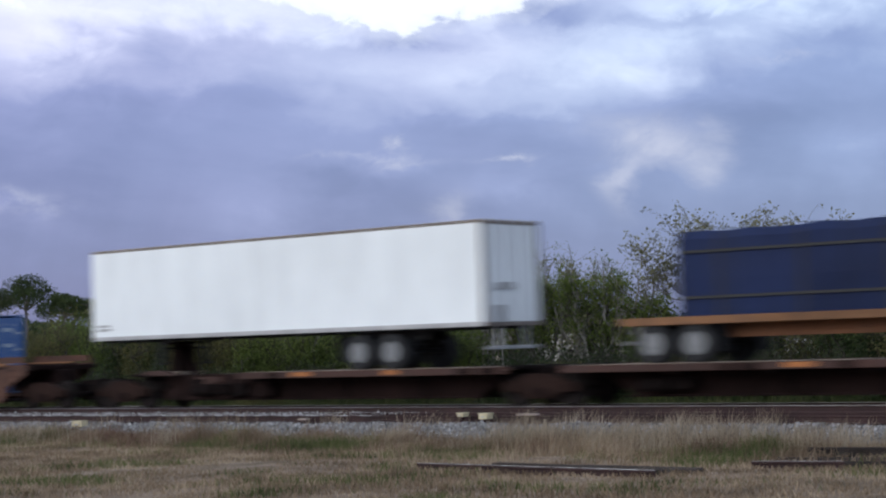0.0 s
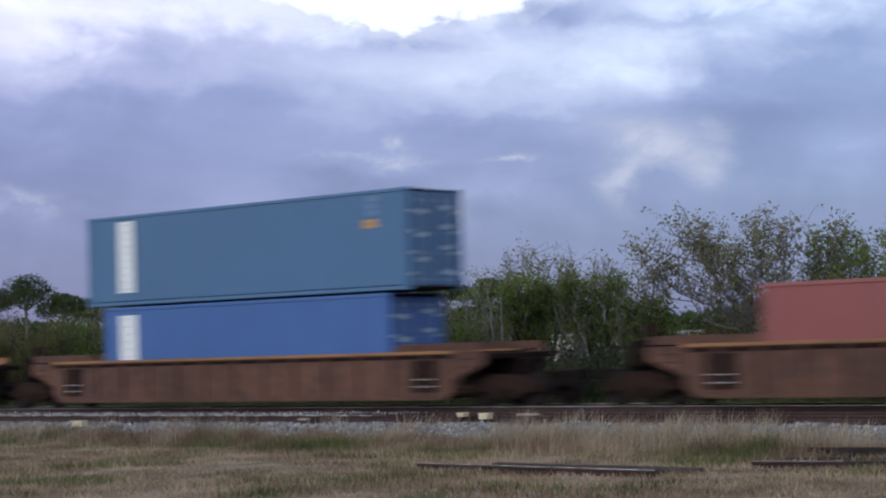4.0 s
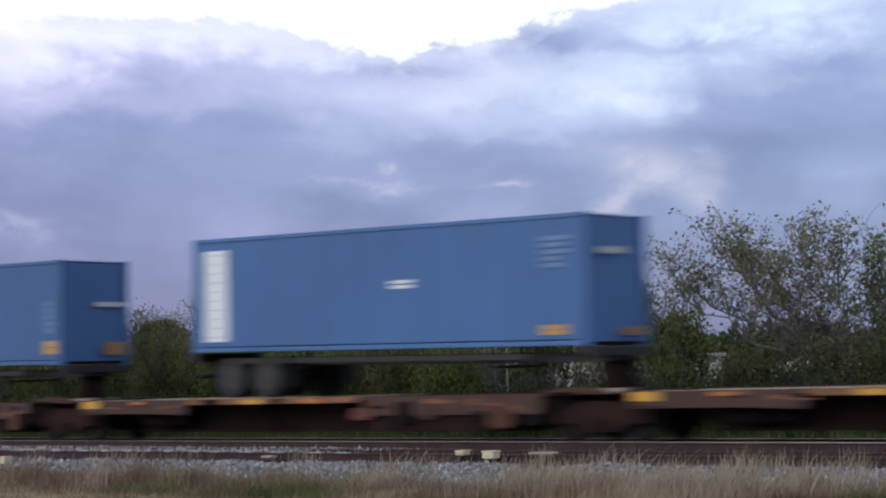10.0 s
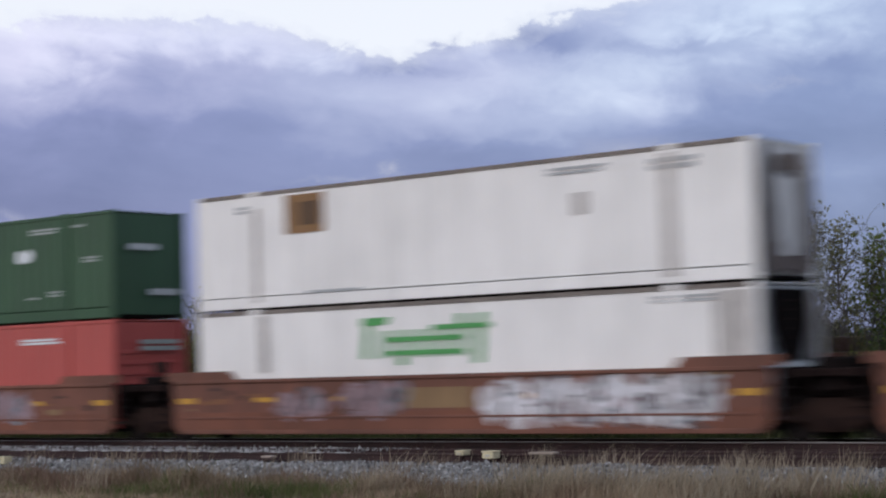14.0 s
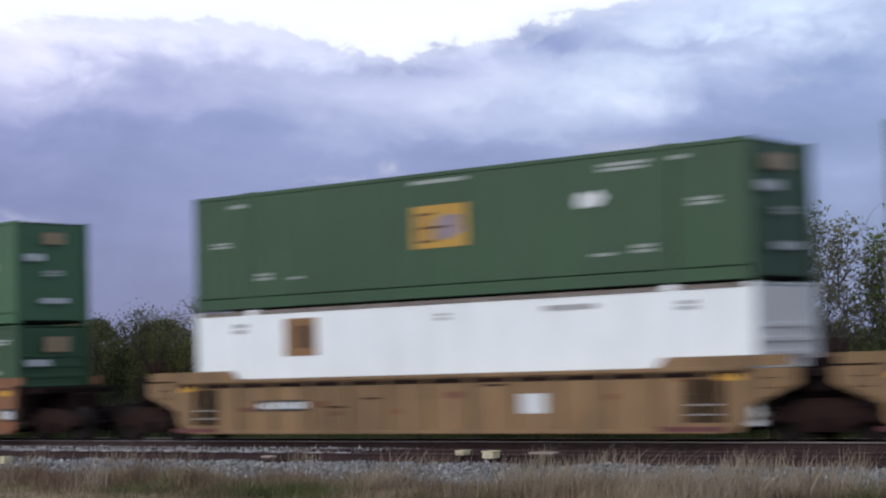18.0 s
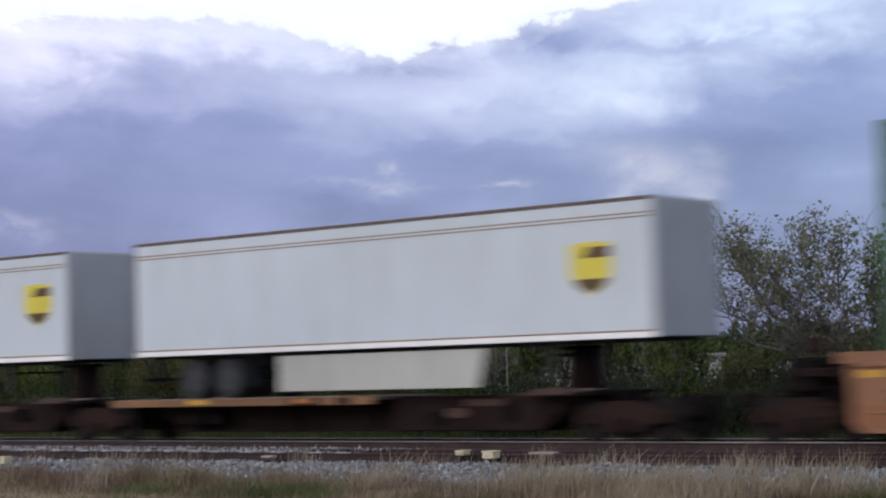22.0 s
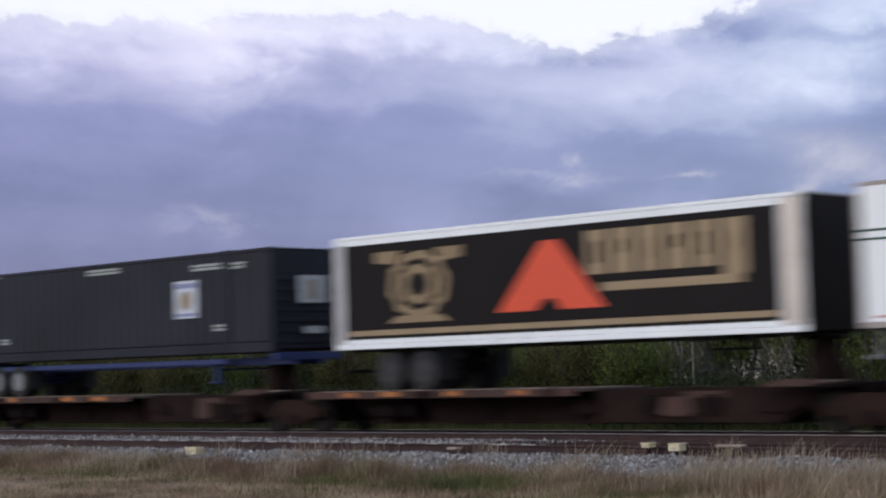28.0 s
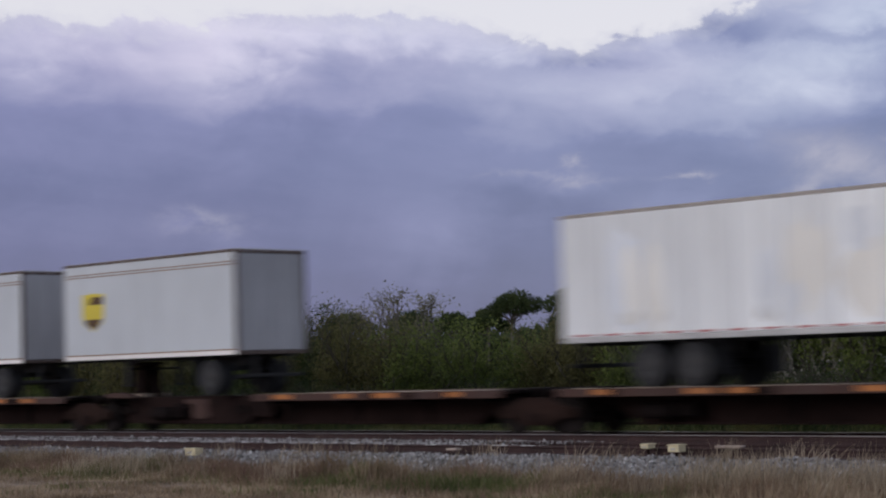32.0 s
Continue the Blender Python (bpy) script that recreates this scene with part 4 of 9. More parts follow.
def build_vegetation():
    G, O, D = LEAF, LEAF_OLIVE, LEAF_DARK
    # the large sparse spreading tree and its leafier neighbours
    build_spreading_tree(-23.4, 12.0, ((-5.1, -0.4, 4.6, 0.45), (-4.1, 0.7, 5.25, 0.35), (-2.9, -0.9, 5.1, 0.25), (-1.5, 0.6, 5.15, 0.1), (-4.3, -0.9, 3.9, 0.35), (-2.2, 0.0, 4.5, 0.3), (0.3, -0.6, 5.05, 0.1), (1.7, 0.6, 4.8, 0.0)),
                         1.15, 21, 8600, 0.125, LEAF_DRY, "spreading half bare tree with sparse dull leaves and long limbs")
    build_tree(-21.8, 12.6, 5.6, 1.9, "open", 22, 4200, 0.125, G, BARK, "broad leafy tree with green crown")
    build_tree(-19.6, 12.2, 5.6, 2.8, "open", 23, 4600, 0.13, G, BARK, "broad leafy tree with green crown")
    build_tree(-16.5, 13.2, 5.0, 2.6, "open", 24, 4200, 0.13, G, BARK, "broad leafy tree with green crown")
    # leafy trees with bare feet, through which the house shows
    build_tree(-33.4, 11.6, 4.5, 1.7, "open", 26, 7600, 0.12, G, BARK_BUSH, "leafy green tree with bare thin stems", bare=0.47)
    build_tree(-30.9, 11.9, 4.4, 1.7, "open", 27, 7600, 0.12, G, BARK_BUSH, "leafy green tree with bare thin stems", bare=0.47)
    build_tree(-28.7, 12.0, 3.8, 1.5, "open", 28, 5200, 0.12, G, BARK_BUSH, "small olive tree with bare thin stems")
    # upright twiggy growth in the middle
    for i, (x, y, h, s) in enumerate(((-33.6, 11.8, 5.9, 0.9), (-32.2, 12.0, 5.5, 1.1), (-31.0, 11.5, 5.2, 1.0), (-29.9, 11.9, 5.4, 0.8), (-28.8, 11.7, 4.8, 0.9), (-35.6, 12.0, 5.1, 1.0), (-34.6, 12.4, 5.4, 0.8), (-37.0, 12.4, 4.4, 0.9))):
        build_tree(x, y, h, s, "twiggy", 40 + i, 1000, 0.11, G if i % 2 else LEAF_DRY, BARK_PALE, "slender twiggy sapling with few small leaves")
    for i, (x, y, h, s) in enumerate(((-48.4, 12.0, 5.2, 1.0), (-50.5, 12.4, 4.7, 1.0), (-46.6, 12.0, 4.9, 0.9), (-57.0, 12.5, 4.8, 1.0), (-66.0, 12.5, 5.2, 1.2))):
        build_tree(x, y, h, s, "twiggy", 60 + i, 1000, 0.11, LEAF_DRY, BARK, "thin twiggy tree with brownish sparse leaves")
    # the dense hedge of bushes behind the line
    rng = random.Random(9)
    x = -92.0
    i = 0
    while x < -8:
        top = np.interp(x, [-92, -75, -62, -54, -48.2, -45.5, -43, -38, -35.2, -34, -29, -27.5, -24, -18, -8], [4.9, 5.0, 4.6, 4.7, 4.9, 4.1, 4.3, 4.2, 4.0, 1.75, 1.75, 2.8, 2.5, 3.3, 4.0])
        h = top * rng.uniform(0.86, 1.03)
        s = rng.uniform(1.5, 2.1)
        mat = rng.choice((G, O, O, D)) if x < -45 or x > -36 else rng.choice((G, G, G, O))
        build_tree(x, rng.uniform(9.6, 12.2), h, s, "bush", 100 + i, 21000 if h > 2 else 7000, 0.105, mat, BARK, "dense green bush behind the railway line" if mat is not O else "dense olive brown bush behind the railway line", "bush", 0.0, "bushes behind the line")
        x += rng.uniform(1.5, 2.2)
        i += 1
    # low growth in front of the hedge
    x = -80.0
    while x < -8:
        build_tree(x, rng.uniform(6.2, 8.0), rng.uniform(1.1, 2.0) * (0.85 if -34 < x < -26 else 1.0), rng.uniform(0.9, 1.5), "bush", 200 + i, 6000, 0.10, rng.choice((D, O, D)), BARK, "low scrubby bush on the far side of the track", "bush", 0.0, "low scrub behind the line")
        x += rng.uniform(1.5, 2.6)
        i += 1
    for x, y, h in ((-31.6, 8.6, 1.9), (-30.3, 8.2, 2.05), (-29.0, 8.7, 1.95), (-27.8, 8.4, 1.9)):
        build_tree(x, y, h, 1.1, "bush", 260 + i, 6500, 0.10, D, BARK, "low scrubby bush on the far side of the track", "bush", 0.0, "low scrub behind the line")
        i += 1
    # far rounded pines and oaks
    for k, (x, y, h, s) in enumerate(((-86.8, 60, 7.3, 2.0), (-81.2, 60, 7.1, 2.1), (-77.6, 61, 7.3, 1.7), (-74.4, 62, 6.7, 1.6), (-91.0, 62, 6.3, 1.6), (-84.0, 63, 6.0, 1.7), (-95.5, 63, 6.2, 1.6),
                                      (-123.5, 60, 9.0, 2.9), (-117.2, 59, 7.6, 2.0), (-112.5, 61, 6.8, 1.7), (-127, 58, 8.6, 2.6), (-131, 60, 8.8, 2.7), (-117, 62, 7.0, 2.2), (-136, 61, 8.0, 2.3), (-141, 60, 8.6, 2.6), (-147, 62, 8.8, 2.7), (-152, 60, 8.2, 2.5),
                                      (-158, 61, 8.9, 2.6), (-165, 63, 9.2, 2.8), (-173, 62, 8.8, 2.6), (-108, 64, 6.6, 2.0), (-101, 64, 6.4, 2.0))):
        build_tree(x, y, h, s, "pine", 300 + k, 5500, 0.20, D, BARK, "far dark green tree with rounded crown", "tree", 0.0, "far trees")
    # far woodland that closes the distance
    nrg = np.random.default_rng(77)
    n = 90000
    X = nrg.uniform(-330, 20, n)
    top = np.array([4.9 + 1.5 * noise.noise(Vector((a * 0.06, 0, 0))) + 1.0 * noise.noise(Vector((a * 0.3, 4, 0))) for a in X])
    top -= np.interp(X, [-80, -70, -45, -35], [0, 1.3, 1.5, 0])
    P = np.stack([X, nrg.uniform(66, 80, n), GZ + top * nrg.uniform(0.0, 1.0, n) ** 0.7], 1)
    wood = leaf_soup("far_woodland", P, 0.75, LEAF_DARK, None, 78)
    tagged(wood, "low dark green woodland in the distance", "woodland", kind="stuff")


def blades(name, x, y, z, h, wdt, mat, seed, lean=0.35, label="", category="grass", wind=0.0):
    rng = np.random.default_rng(seed)
    n = len(x)
    a = rng.uniform(0, 6.283, n)
    side = np.stack([np.cos(a), np.sin(a), np.zeros(n)], 1) * wdt[:, None]
    b = rng.uniform(0, 6.283, n)
    d = np.stack([np.cos(b) + wind, np.sin(b), np.zeros(n)], 1) * (h * rng.uniform(0.05, lean, n))[:, None]
    base = np.stack([x, y, z], 1)
    up = np.array([0, 0, 1.0])
    mid = base + d * 0.35 + up * (h * 0.55)[:, None]
    tip = base + d + up * h[:, None]
    V = np.stack([base - side, base + side, mid + side * 0.7, mid - side * 0.7, tip], 1)
    me_faces = [(0, 1, 2), (0, 2, 3), (3, 2, 4)]
    ob = soup(name, V, me_faces, mat)
    tagged(ob, label, category, kind="stuff")
    return ob


def build_grass():
    rng = np.random.default_rng(31)

    def clump(x, y, k):
        return np.array([noise.noise(Vector((a * k, b * k, 9.0))) for a, b in zip(x, y)])
    # short mown grass
    n = 150000
    x, y = rng.uniform(-46, 0, n), rng.uniform(-22.8, -9.2, n)
    c = clump(x, y, 0.55)
    green = c + rng.normal(0, 0.22, n) > 0.38
    h = rng.uniform(0.04, 0.15, n) * (1 + 0.9 * c)
    for m, mat, nm in ((~green, BLADE_DRY, "short dry straw coloured mown grass"), (green, BLADE_GREEN, "short green tufts in the mown grass")):
        blades("mown_grass", x[m], y[m], np.full(m.sum(), GZ - 0.03), h[m], np.full(m.sum(), 0.012), mat, 1, 0.9, nm)
    # taller unmown strip along the ballast foot
    n = 105000
    x = rng.uniform(-62, 2, n)
    wide = np.interp(x, [-60, -30, -20, -8], [3.8, 3.8, 4.5, 4.7])
    back = np.interp(x, [-60, -30, -22, -8], [-6.8, -7.1, -7.6, -7.6]) - 0.25 * np.sin(x * 0.35)
    f = rng.triangular(0, 0.35, 1.0, n)
    y = back - f * wide
    c = clump(x, y, 0.8)
    h = rng.uniform(0.12, 0.44, n) * np.clip(0.95 + 1.25 * c, 0.35, 1.7) * np.interp(f, [0, 0.3, 1], [0.9, 1.1, 0.5])
    green = clump(x + 40, y, 0.45) * 1.4 + (f - 0.55) * 0.9 + rng.normal(0, 0.28, n) > 0.36
    russet = ~green & (clump(x + 11, y * 2.0, 0.35) + rng.normal(0, 0.2, n) > 0.12)
    for m, mat, nm in ((~green & ~russet, BLADE_DRY, "tall dry straw brown grass along the ballast"), (russet, BLADE_RUSSET, "tall russet brown grass along the ballast"), (green, BLADE_GREEN, "tall green grass along the ballast")):
        blades("tall_grass", x[m], y[m], np.interp(y[m], [-8.3, -7.6, -6.3], [GZ - 0.02, GZ, -0.34]) - 0.02, h[m], np.full(m.sum(), 0.008), mat, 2, 1.0, nm, wind=0.35)
    # pale plumes in clumps
    cx, cy = np.concatenate([rng.uniform(-40, -20, 18), rng.uniform(-19.5, -10.5, 70)]), np.concatenate([rng.uniform(-10.2, -8.4, 18), rng.uniform(-9.9, -7.5, 70)])
    X, Y, H = [], [], []
    for a, b in zip(cx, cy):
        k = int(rng.integers(40, 100))
        X.append(a + rng.normal(0, 0.30, k))
        Y.append(b + rng.normal(0, 0.22, k))
        H.append(rng.uniform(0.25, 0.72, k))
    X, Y, H = map(np.concatenate, (X, Y, H))
    blades("grass_plumes", X, Y, np.full(len(X), GZ - 0.03), H, np.full(len(X), 0.008), BLADE_PALE, 3, 0.7, wind=0.5, label="pale feathery grass plumes beside the ballast")
    # weeds and seed stalks in clumps on the ballast shoulder and the siding
    spots = ((-32.6, 7), (-31.0, 3), (-27.0, 4), (-24.2, 5), (-22.8, 2), (-20.9, 6), (-19.6, 7), (-18.0, 4), (-17.0, 6), (-15.9, 8), (-14.6, 7), (-35.5, 3))
    cx = np.concatenate([rng.uniform(-44, -6, 16)] + [a + rng.normal(0, 0.35, k) for a, k in spots])
    cy = np.concatenate([rng.uniform(-8.0, -6.6, 16)] + [rng.uniform(-6.3, -5.0, k) for a, k in spots])
    X, Y, H = [], [], []
    for a, b in zip(cx, cy):
        k = int(rng.integers(9, 24))
        X.append(a + rng.normal(0, 0.20, k))
        Y.append(b + rng.normal(0, 0.15, k))
        H.append(rng.uniform(0.14, 0.50, k))
    X, Y, H = map(np.concatenate, (X, Y, H))
    zz = np.interp(Y, [-8.3, -7.6, -6.3, -5.6, -3.2], [GZ - 0.15, GZ, -0.34, -0.235, -0.235]) - 0.02
    blades("seed_stalks", X, Y, zz, H, np.full(len(X), 0.007), BLADE_PALE, 4, 1.1, wind=0.75, label="tall dry seed stalks growing out of the ballast")
    # grassy far side of the line
    n = 16000
    x, y = rng.uniform(-70, -5, n), rng.uniform(3.2, 8.5, n)
    blades("far_verge_grass", x, y, np.full(n, GZ - 0.05), rng.uniform(0.2, 0.7, n), np.full(n, 0.02), BLADE_GREEN, 6, 0.6, "rough green grass on the far verge")


def build_house():
    """A low pale house behind the trees, seen only in glimpses."""
    h = new("house")
    h.location = (-42.35, 27.0, GZ)
    tagged(h, "low white house glimpsed through the bushes", "house")
    bm = bmesh.new()
    bx(bm, -2.6, 2.6, -0.12, 0.12, 0, 2.4, 0.01)
    bx(bm, -2.6, 2.6, 6.0, 6.24, 0, 2.4, 0.01)
    bx(bm, -2.6, -2.36, 0.12, 6.0, 0, 2.4)
    bx(bm, 2.36, 2.6, 0.12, 6.0, 0, 2.4)
    part("wall", bm, SKIRT, h)
    bm = bmesh.new()
    bx(bm, -2.75, 2.75, -0.25, 6.4, 2.40, 2.55, 0.02)
    part("roof", bm, SKIRT, h, "low flat pale roof")
    for x in (-0.2, ):
        win = bmesh.new()
        bx(win, x - 0.45, x + 0.45, -0.15, -0.115, 0.95, 1.95, 0.01)
        win = part("window", win, SKIRT, h, "pale window frame")
        bm = bmesh.new()
        bx(bm, x - 0.38, x + 0.38, -0.165, -0.15, 1.02, 1.88)
        part("pane", bm, BLACK_PANEL, win, "dark pane")


def build_shed():
    """A small pale shed beside the house, hardly seen."""
    h = new("shed")
    h.location = (-34.0, 28.5, GZ)
    tagged(h, "small white shed glimpsed through the bushes", "shed")
    bm = bmesh.new()
    bx(bm, -1.9, 1.9, -0.06, 0.06, 0, 1.9, 0.01)
    bx(bm, -1.9, 1.9, 2.4, 2.52, 0, 1.9, 0.01)
    bx(bm, -1.9, -1.78, 0.06, 2.4, 0, 1.9)
    bx(bm, 1.78, 1.9, 0.06, 2.4, 0, 1.9)
    part("wall", bm, SKIRT, h)
    bm = bmesh.new()
    prism(bm, [(-2.0, 1.9), (2.0, 1.9), (-0.4, 2.12)], -0.15, 2.6)
    part("roof", bm, SKIRT, h, "shallow pale gable roof")


def build_pole(x, y, h):
    """A slender pale post among the bushes."""
    pole = new("marker_post")
    pole.location = (x, y, GZ)
    tagged(pole, "slender weathered pale post standing among the bushes", "post")
    bm = bmesh.new()
    tube(bm, (0, 0, -0.2), (0.03, 0, h), 0.035, 0.022, n=8)
    part("shaft", bm, BARK_PALE, pole)


build_vegetation()
build_pole(-32.89, 9.3, 3.95)
build_grass()
build_house()
build_shed()

# ---- rolling stock ----
SPEED, SLOWING = 20.508, -0.00479
MOVERS = []
CARS = {}       # platforms by their place along the train


def travel(t):
    return SPEED * t + SLOWING * t * t


def mover(name, q, z, label, category, group="", tilt=0.0):
    """A thing that rides with the train: q is its place along the track when the clip starts."""
    ob = new(name)
    ob.location = (q, 0, z)
    tagged(ob, label, category, group)
    MOVERS.append((ob, q, z, tilt))
    return ob


def wheel_mesh(bm):
    tube(bm, (0, -0.07, 0), (0, 0.05, 0), 0.455, n=28)
    tube(bm, (0, 0.05, 0), (0, 0.085, 0), 0.49, 0.48, n=28)
    tube(bm, (0, -0.10, 0), (0, -0.07, 0), 0.13, n=16)
    tube(bm, (0, -0.078, 0), (0, -0.07, 0), 0.37, 0.41, n=28)


def truck(parent, x):
    """A two-axle bogie: side frames, bolster, springs, four wheels."""
    bm = bmesh.new()
    bx(bm, -0.22, 0.22, -0.95, 0.95, 0.52, 0.80, 0.03)
    tube(bm, (0, 0, 0.80), (0, 0, 0.92), 0.20, n=16)
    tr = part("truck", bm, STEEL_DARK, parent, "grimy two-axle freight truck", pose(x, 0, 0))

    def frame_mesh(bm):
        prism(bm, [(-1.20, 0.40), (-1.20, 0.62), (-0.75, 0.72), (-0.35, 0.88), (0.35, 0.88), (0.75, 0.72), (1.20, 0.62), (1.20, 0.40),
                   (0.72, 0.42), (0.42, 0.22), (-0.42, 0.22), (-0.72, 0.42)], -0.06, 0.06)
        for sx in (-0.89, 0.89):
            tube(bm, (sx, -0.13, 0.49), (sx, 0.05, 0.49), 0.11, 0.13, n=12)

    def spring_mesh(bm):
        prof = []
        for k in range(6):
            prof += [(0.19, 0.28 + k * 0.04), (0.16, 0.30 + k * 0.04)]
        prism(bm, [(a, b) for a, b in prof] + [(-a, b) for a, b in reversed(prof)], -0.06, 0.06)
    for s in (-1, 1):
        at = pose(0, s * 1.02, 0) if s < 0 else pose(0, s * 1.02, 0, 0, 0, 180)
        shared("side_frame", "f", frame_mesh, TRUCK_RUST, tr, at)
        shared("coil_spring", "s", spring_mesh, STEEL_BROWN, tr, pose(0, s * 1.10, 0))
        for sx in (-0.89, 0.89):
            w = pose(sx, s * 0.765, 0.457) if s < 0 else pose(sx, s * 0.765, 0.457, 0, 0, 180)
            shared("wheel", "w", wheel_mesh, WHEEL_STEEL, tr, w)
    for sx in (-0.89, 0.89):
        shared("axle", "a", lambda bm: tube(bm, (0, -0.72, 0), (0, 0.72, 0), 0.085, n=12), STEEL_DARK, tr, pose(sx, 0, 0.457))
    return tr


def coupler(parent, x, d):
    bm = bmesh.new()
    bx(bm, min(0, d * 0.75), max(0, d * 0.75), -0.09, 0.09, 0.74, 0.92, 0.015)
    bx(bm, min(d * 0.7, d * 1.02), max(d * 0.7, d * 1.02), -0.17, 0.17, 0.68, 0.97, 0.04)
    part("coupler", bm, STEEL_DARK, parent, at=pose(x, 0, 0))


def blob(cx, cz, rx, rz, rng, n=18, rough=0.22):
    """A ragged rounded outline."""
    return [(cx + math.cos(6.283 * k / n) * rx * rng.uniform(1 - rough, 1 + rough), cz + math.sin(6.283 * k / n) * rz * rng.uniform(1 - rough, 1 + rough)) for k in range(n)]


def stroke(bm, pts, t, y):
    """A painted line along points in x, z, tapering to its ends."""
    n = len(pts)
    rows = []
    for k, (x, z) in enumerate(pts):
        (xa, za), (xb, zb) = pts[max(k - 1, 0)], pts[min(k + 1, n - 1)]
        d = math.hypot(xb - xa, zb - za) or 1.0
        r = t * (0.55 + 0.45 * math.sin(math.pi * (k + 0.5) / n))
        rows.append([bm.verts.new((x + sgn * r * -(zb - za) / d, y, z + sgn * r * (xb - xa) / d)) for sgn in (-1, 1)])
    for a, b in zip(rows, rows[1:]):
        bm.faces.new((a[0], b[0], b[1], a[1]))


def splash(parent, x0, x1, z0, z1, y, mat, seed, name="graffiti", label="spray painted graffiti"):
    """Bloated letter shapes sprayed over one another, with curling outlines and flecks beside them."""
    rng = random.Random(seed)
    w, h = x1 - x0, z1 - z0
    zc = (z0 + z1) / 2
    k = max(2, int(w / 0.62))
    root = None
    for i in range(k):
        cx = x0 + w * (i + 0.5) / k
        size = rng.uniform(0.74, 1.02) if 0 < i < k - 1 else rng.uniform(0.55, 0.8)
        bm = bmesh.new()
        # the letters stay under the top chord and above the sill
        outline = blob(cx, zc + h * rng.uniform(-0.05, 0.05), w / k * rng.uniform(0.52, 0.68), h * 0.53 * size, rng, 22, 0.28)
        prism(bm, [(px, min(max(pz, 0.235), 1.452)) for px, pz in outline], y - 0.0022 - 0.0004 * (i % 4), y - 0.001)
        ob = part(name if root is None else "graffiti_letter", bm, mat, root or parent, label if root is None else "")
        root = root or ob
    for i in range(k * 4):
        # curls inside and round the letters, dark, washed out or bare
        cx, cz = x0 + w * rng.uniform(0.04, 0.96), zc + h * rng.uniform(-0.30, 0.30)
        r, a0, turn = rng.uniform(0.10, 0.30), rng.uniform(0, 6.28), rng.choice((-1, 1)) * rng.uniform(1.4, 4.2)
        pts = [(cx + r * math.cos(a0 + turn * q / 9) * (1 - 0.04 * q), min(max(cz + 1.25 * r * math.sin(a0 + turn * q / 9), z0 + 0.03), min(z1, 1.45) - 0.03)) for q in range(10)]
        bm = bmesh.new()
        stroke(bm, pts, rng.uniform(0.03, 0.075), y - 0.0045 - 0.0003 * (i % 5))
        part("graffiti_stroke", bm, (SPRAY_LINE, SPRAY_MAUVE, SPRAY_LINE, SPRAY_BLUE, SPRAY_LINE)[i % 5], root, "curling painted outline")
    for i in range(k):
        cx, cz = x0 + w * rng.uniform(-0.05, 1.05), zc + h * rng.choice((-0.42, 0.38, -0.36)) * rng.uniform(0.9, 1.0)
        bm = bmesh.new()
        prism(bm, [(px, min(max(pz, 0.235), 1.452)) for px, pz in blob(cx, cz, rng.uniform(0.12, 0.38), rng.uniform(0.025, 0.06), rng, 10, 0.3)], y - 0.0042, y - 0.0036)
        part("graffiti_fleck", bm, mat, root)
    return root


def mark(parent, x0, x1, z0, z1, y, mat, name="marking", label="", face="side", proud=0.005):
    """A painted rectangle: on the near side (y), or on the end (then x0, x1 run across and y is the end's x)."""
    bm = bmesh.new()
    if face == "side":
        bx(bm, x0, x1, y - proud, y - 0.001, z0, z1)
    else:
        bx(bm, y + 0.001, y + proud, x0, x1, z0, z1)
    return part(name, bm, mat, parent, label)


def lines(parent, x0, x1, z0, z1, y, n, mat, name="lettering", label="unreadable lettering", face="side", seed=0):
    """Unreadable lettering: plain bars of its size."""
    rng = random.Random(seed * 13 + int(x0 * 10))
    bm = bmesh.new()
    hh = (z1 - z0) / n
    for i in range(n):
        a = x0
        e = x1 - rng.uniform(0, 0.12 if n < 3 else 0.45) * (x1 - x0)
        zc = z1 - hh * (i + 0.5)
        p = 0.006
        if face == "side" and hh > 0.17:
            # tall letters: separate blocks of uneven width
            while a < e - 0.05:
                ww = hh * rng.uniform(0.45, 0.95)
                bx(bm, a, min(a + ww, e), y - p, y - 0.001, zc - hh * 0.40, zc + hh * 0.40)
                a += ww + hh * 0.10
        elif face == "side":
            bx(bm, a, e, y - p, y - 0.001, zc - hh * 0.34, zc + hh * 0.34)
        else:
            bx(bm, y + 0.001, y + p, a, e, zc - hh * 0.34, zc + hh * 0.34)
    return part(name, bm, mat, parent, label)


def stencil(parent, x0, x1, z0, z1, y):
    """Unreadable stencilled lettering: broken white bars on a dark field."""
    field = mark(parent, x0 - 0.08, x1 + 0.08, z0 - 0.05, z1 + 0.05, y, BLACK_MARK if x1 - x0 < 1.6 else STEEL_BROWN, "stencil", "dark field with white stencilled lettering")
    rng = random.Random(int(x0 * 100))
    x = x0
    while x < x1 - 0.06:
        w = rng.uniform(0.09, 0.20)
        bm = bmesh.new()
        bx(bm, x, min(x + w, x1), y - 0.010, y - 0.006, z0 + 0.01, z1 - rng.choice((0.0, 0.0, 0.03)))
        part("stencil_bar", bm, WHITE_MARK, field, "unreadable lettering")
        x += w + rng.uniform(0.03, 0.09)


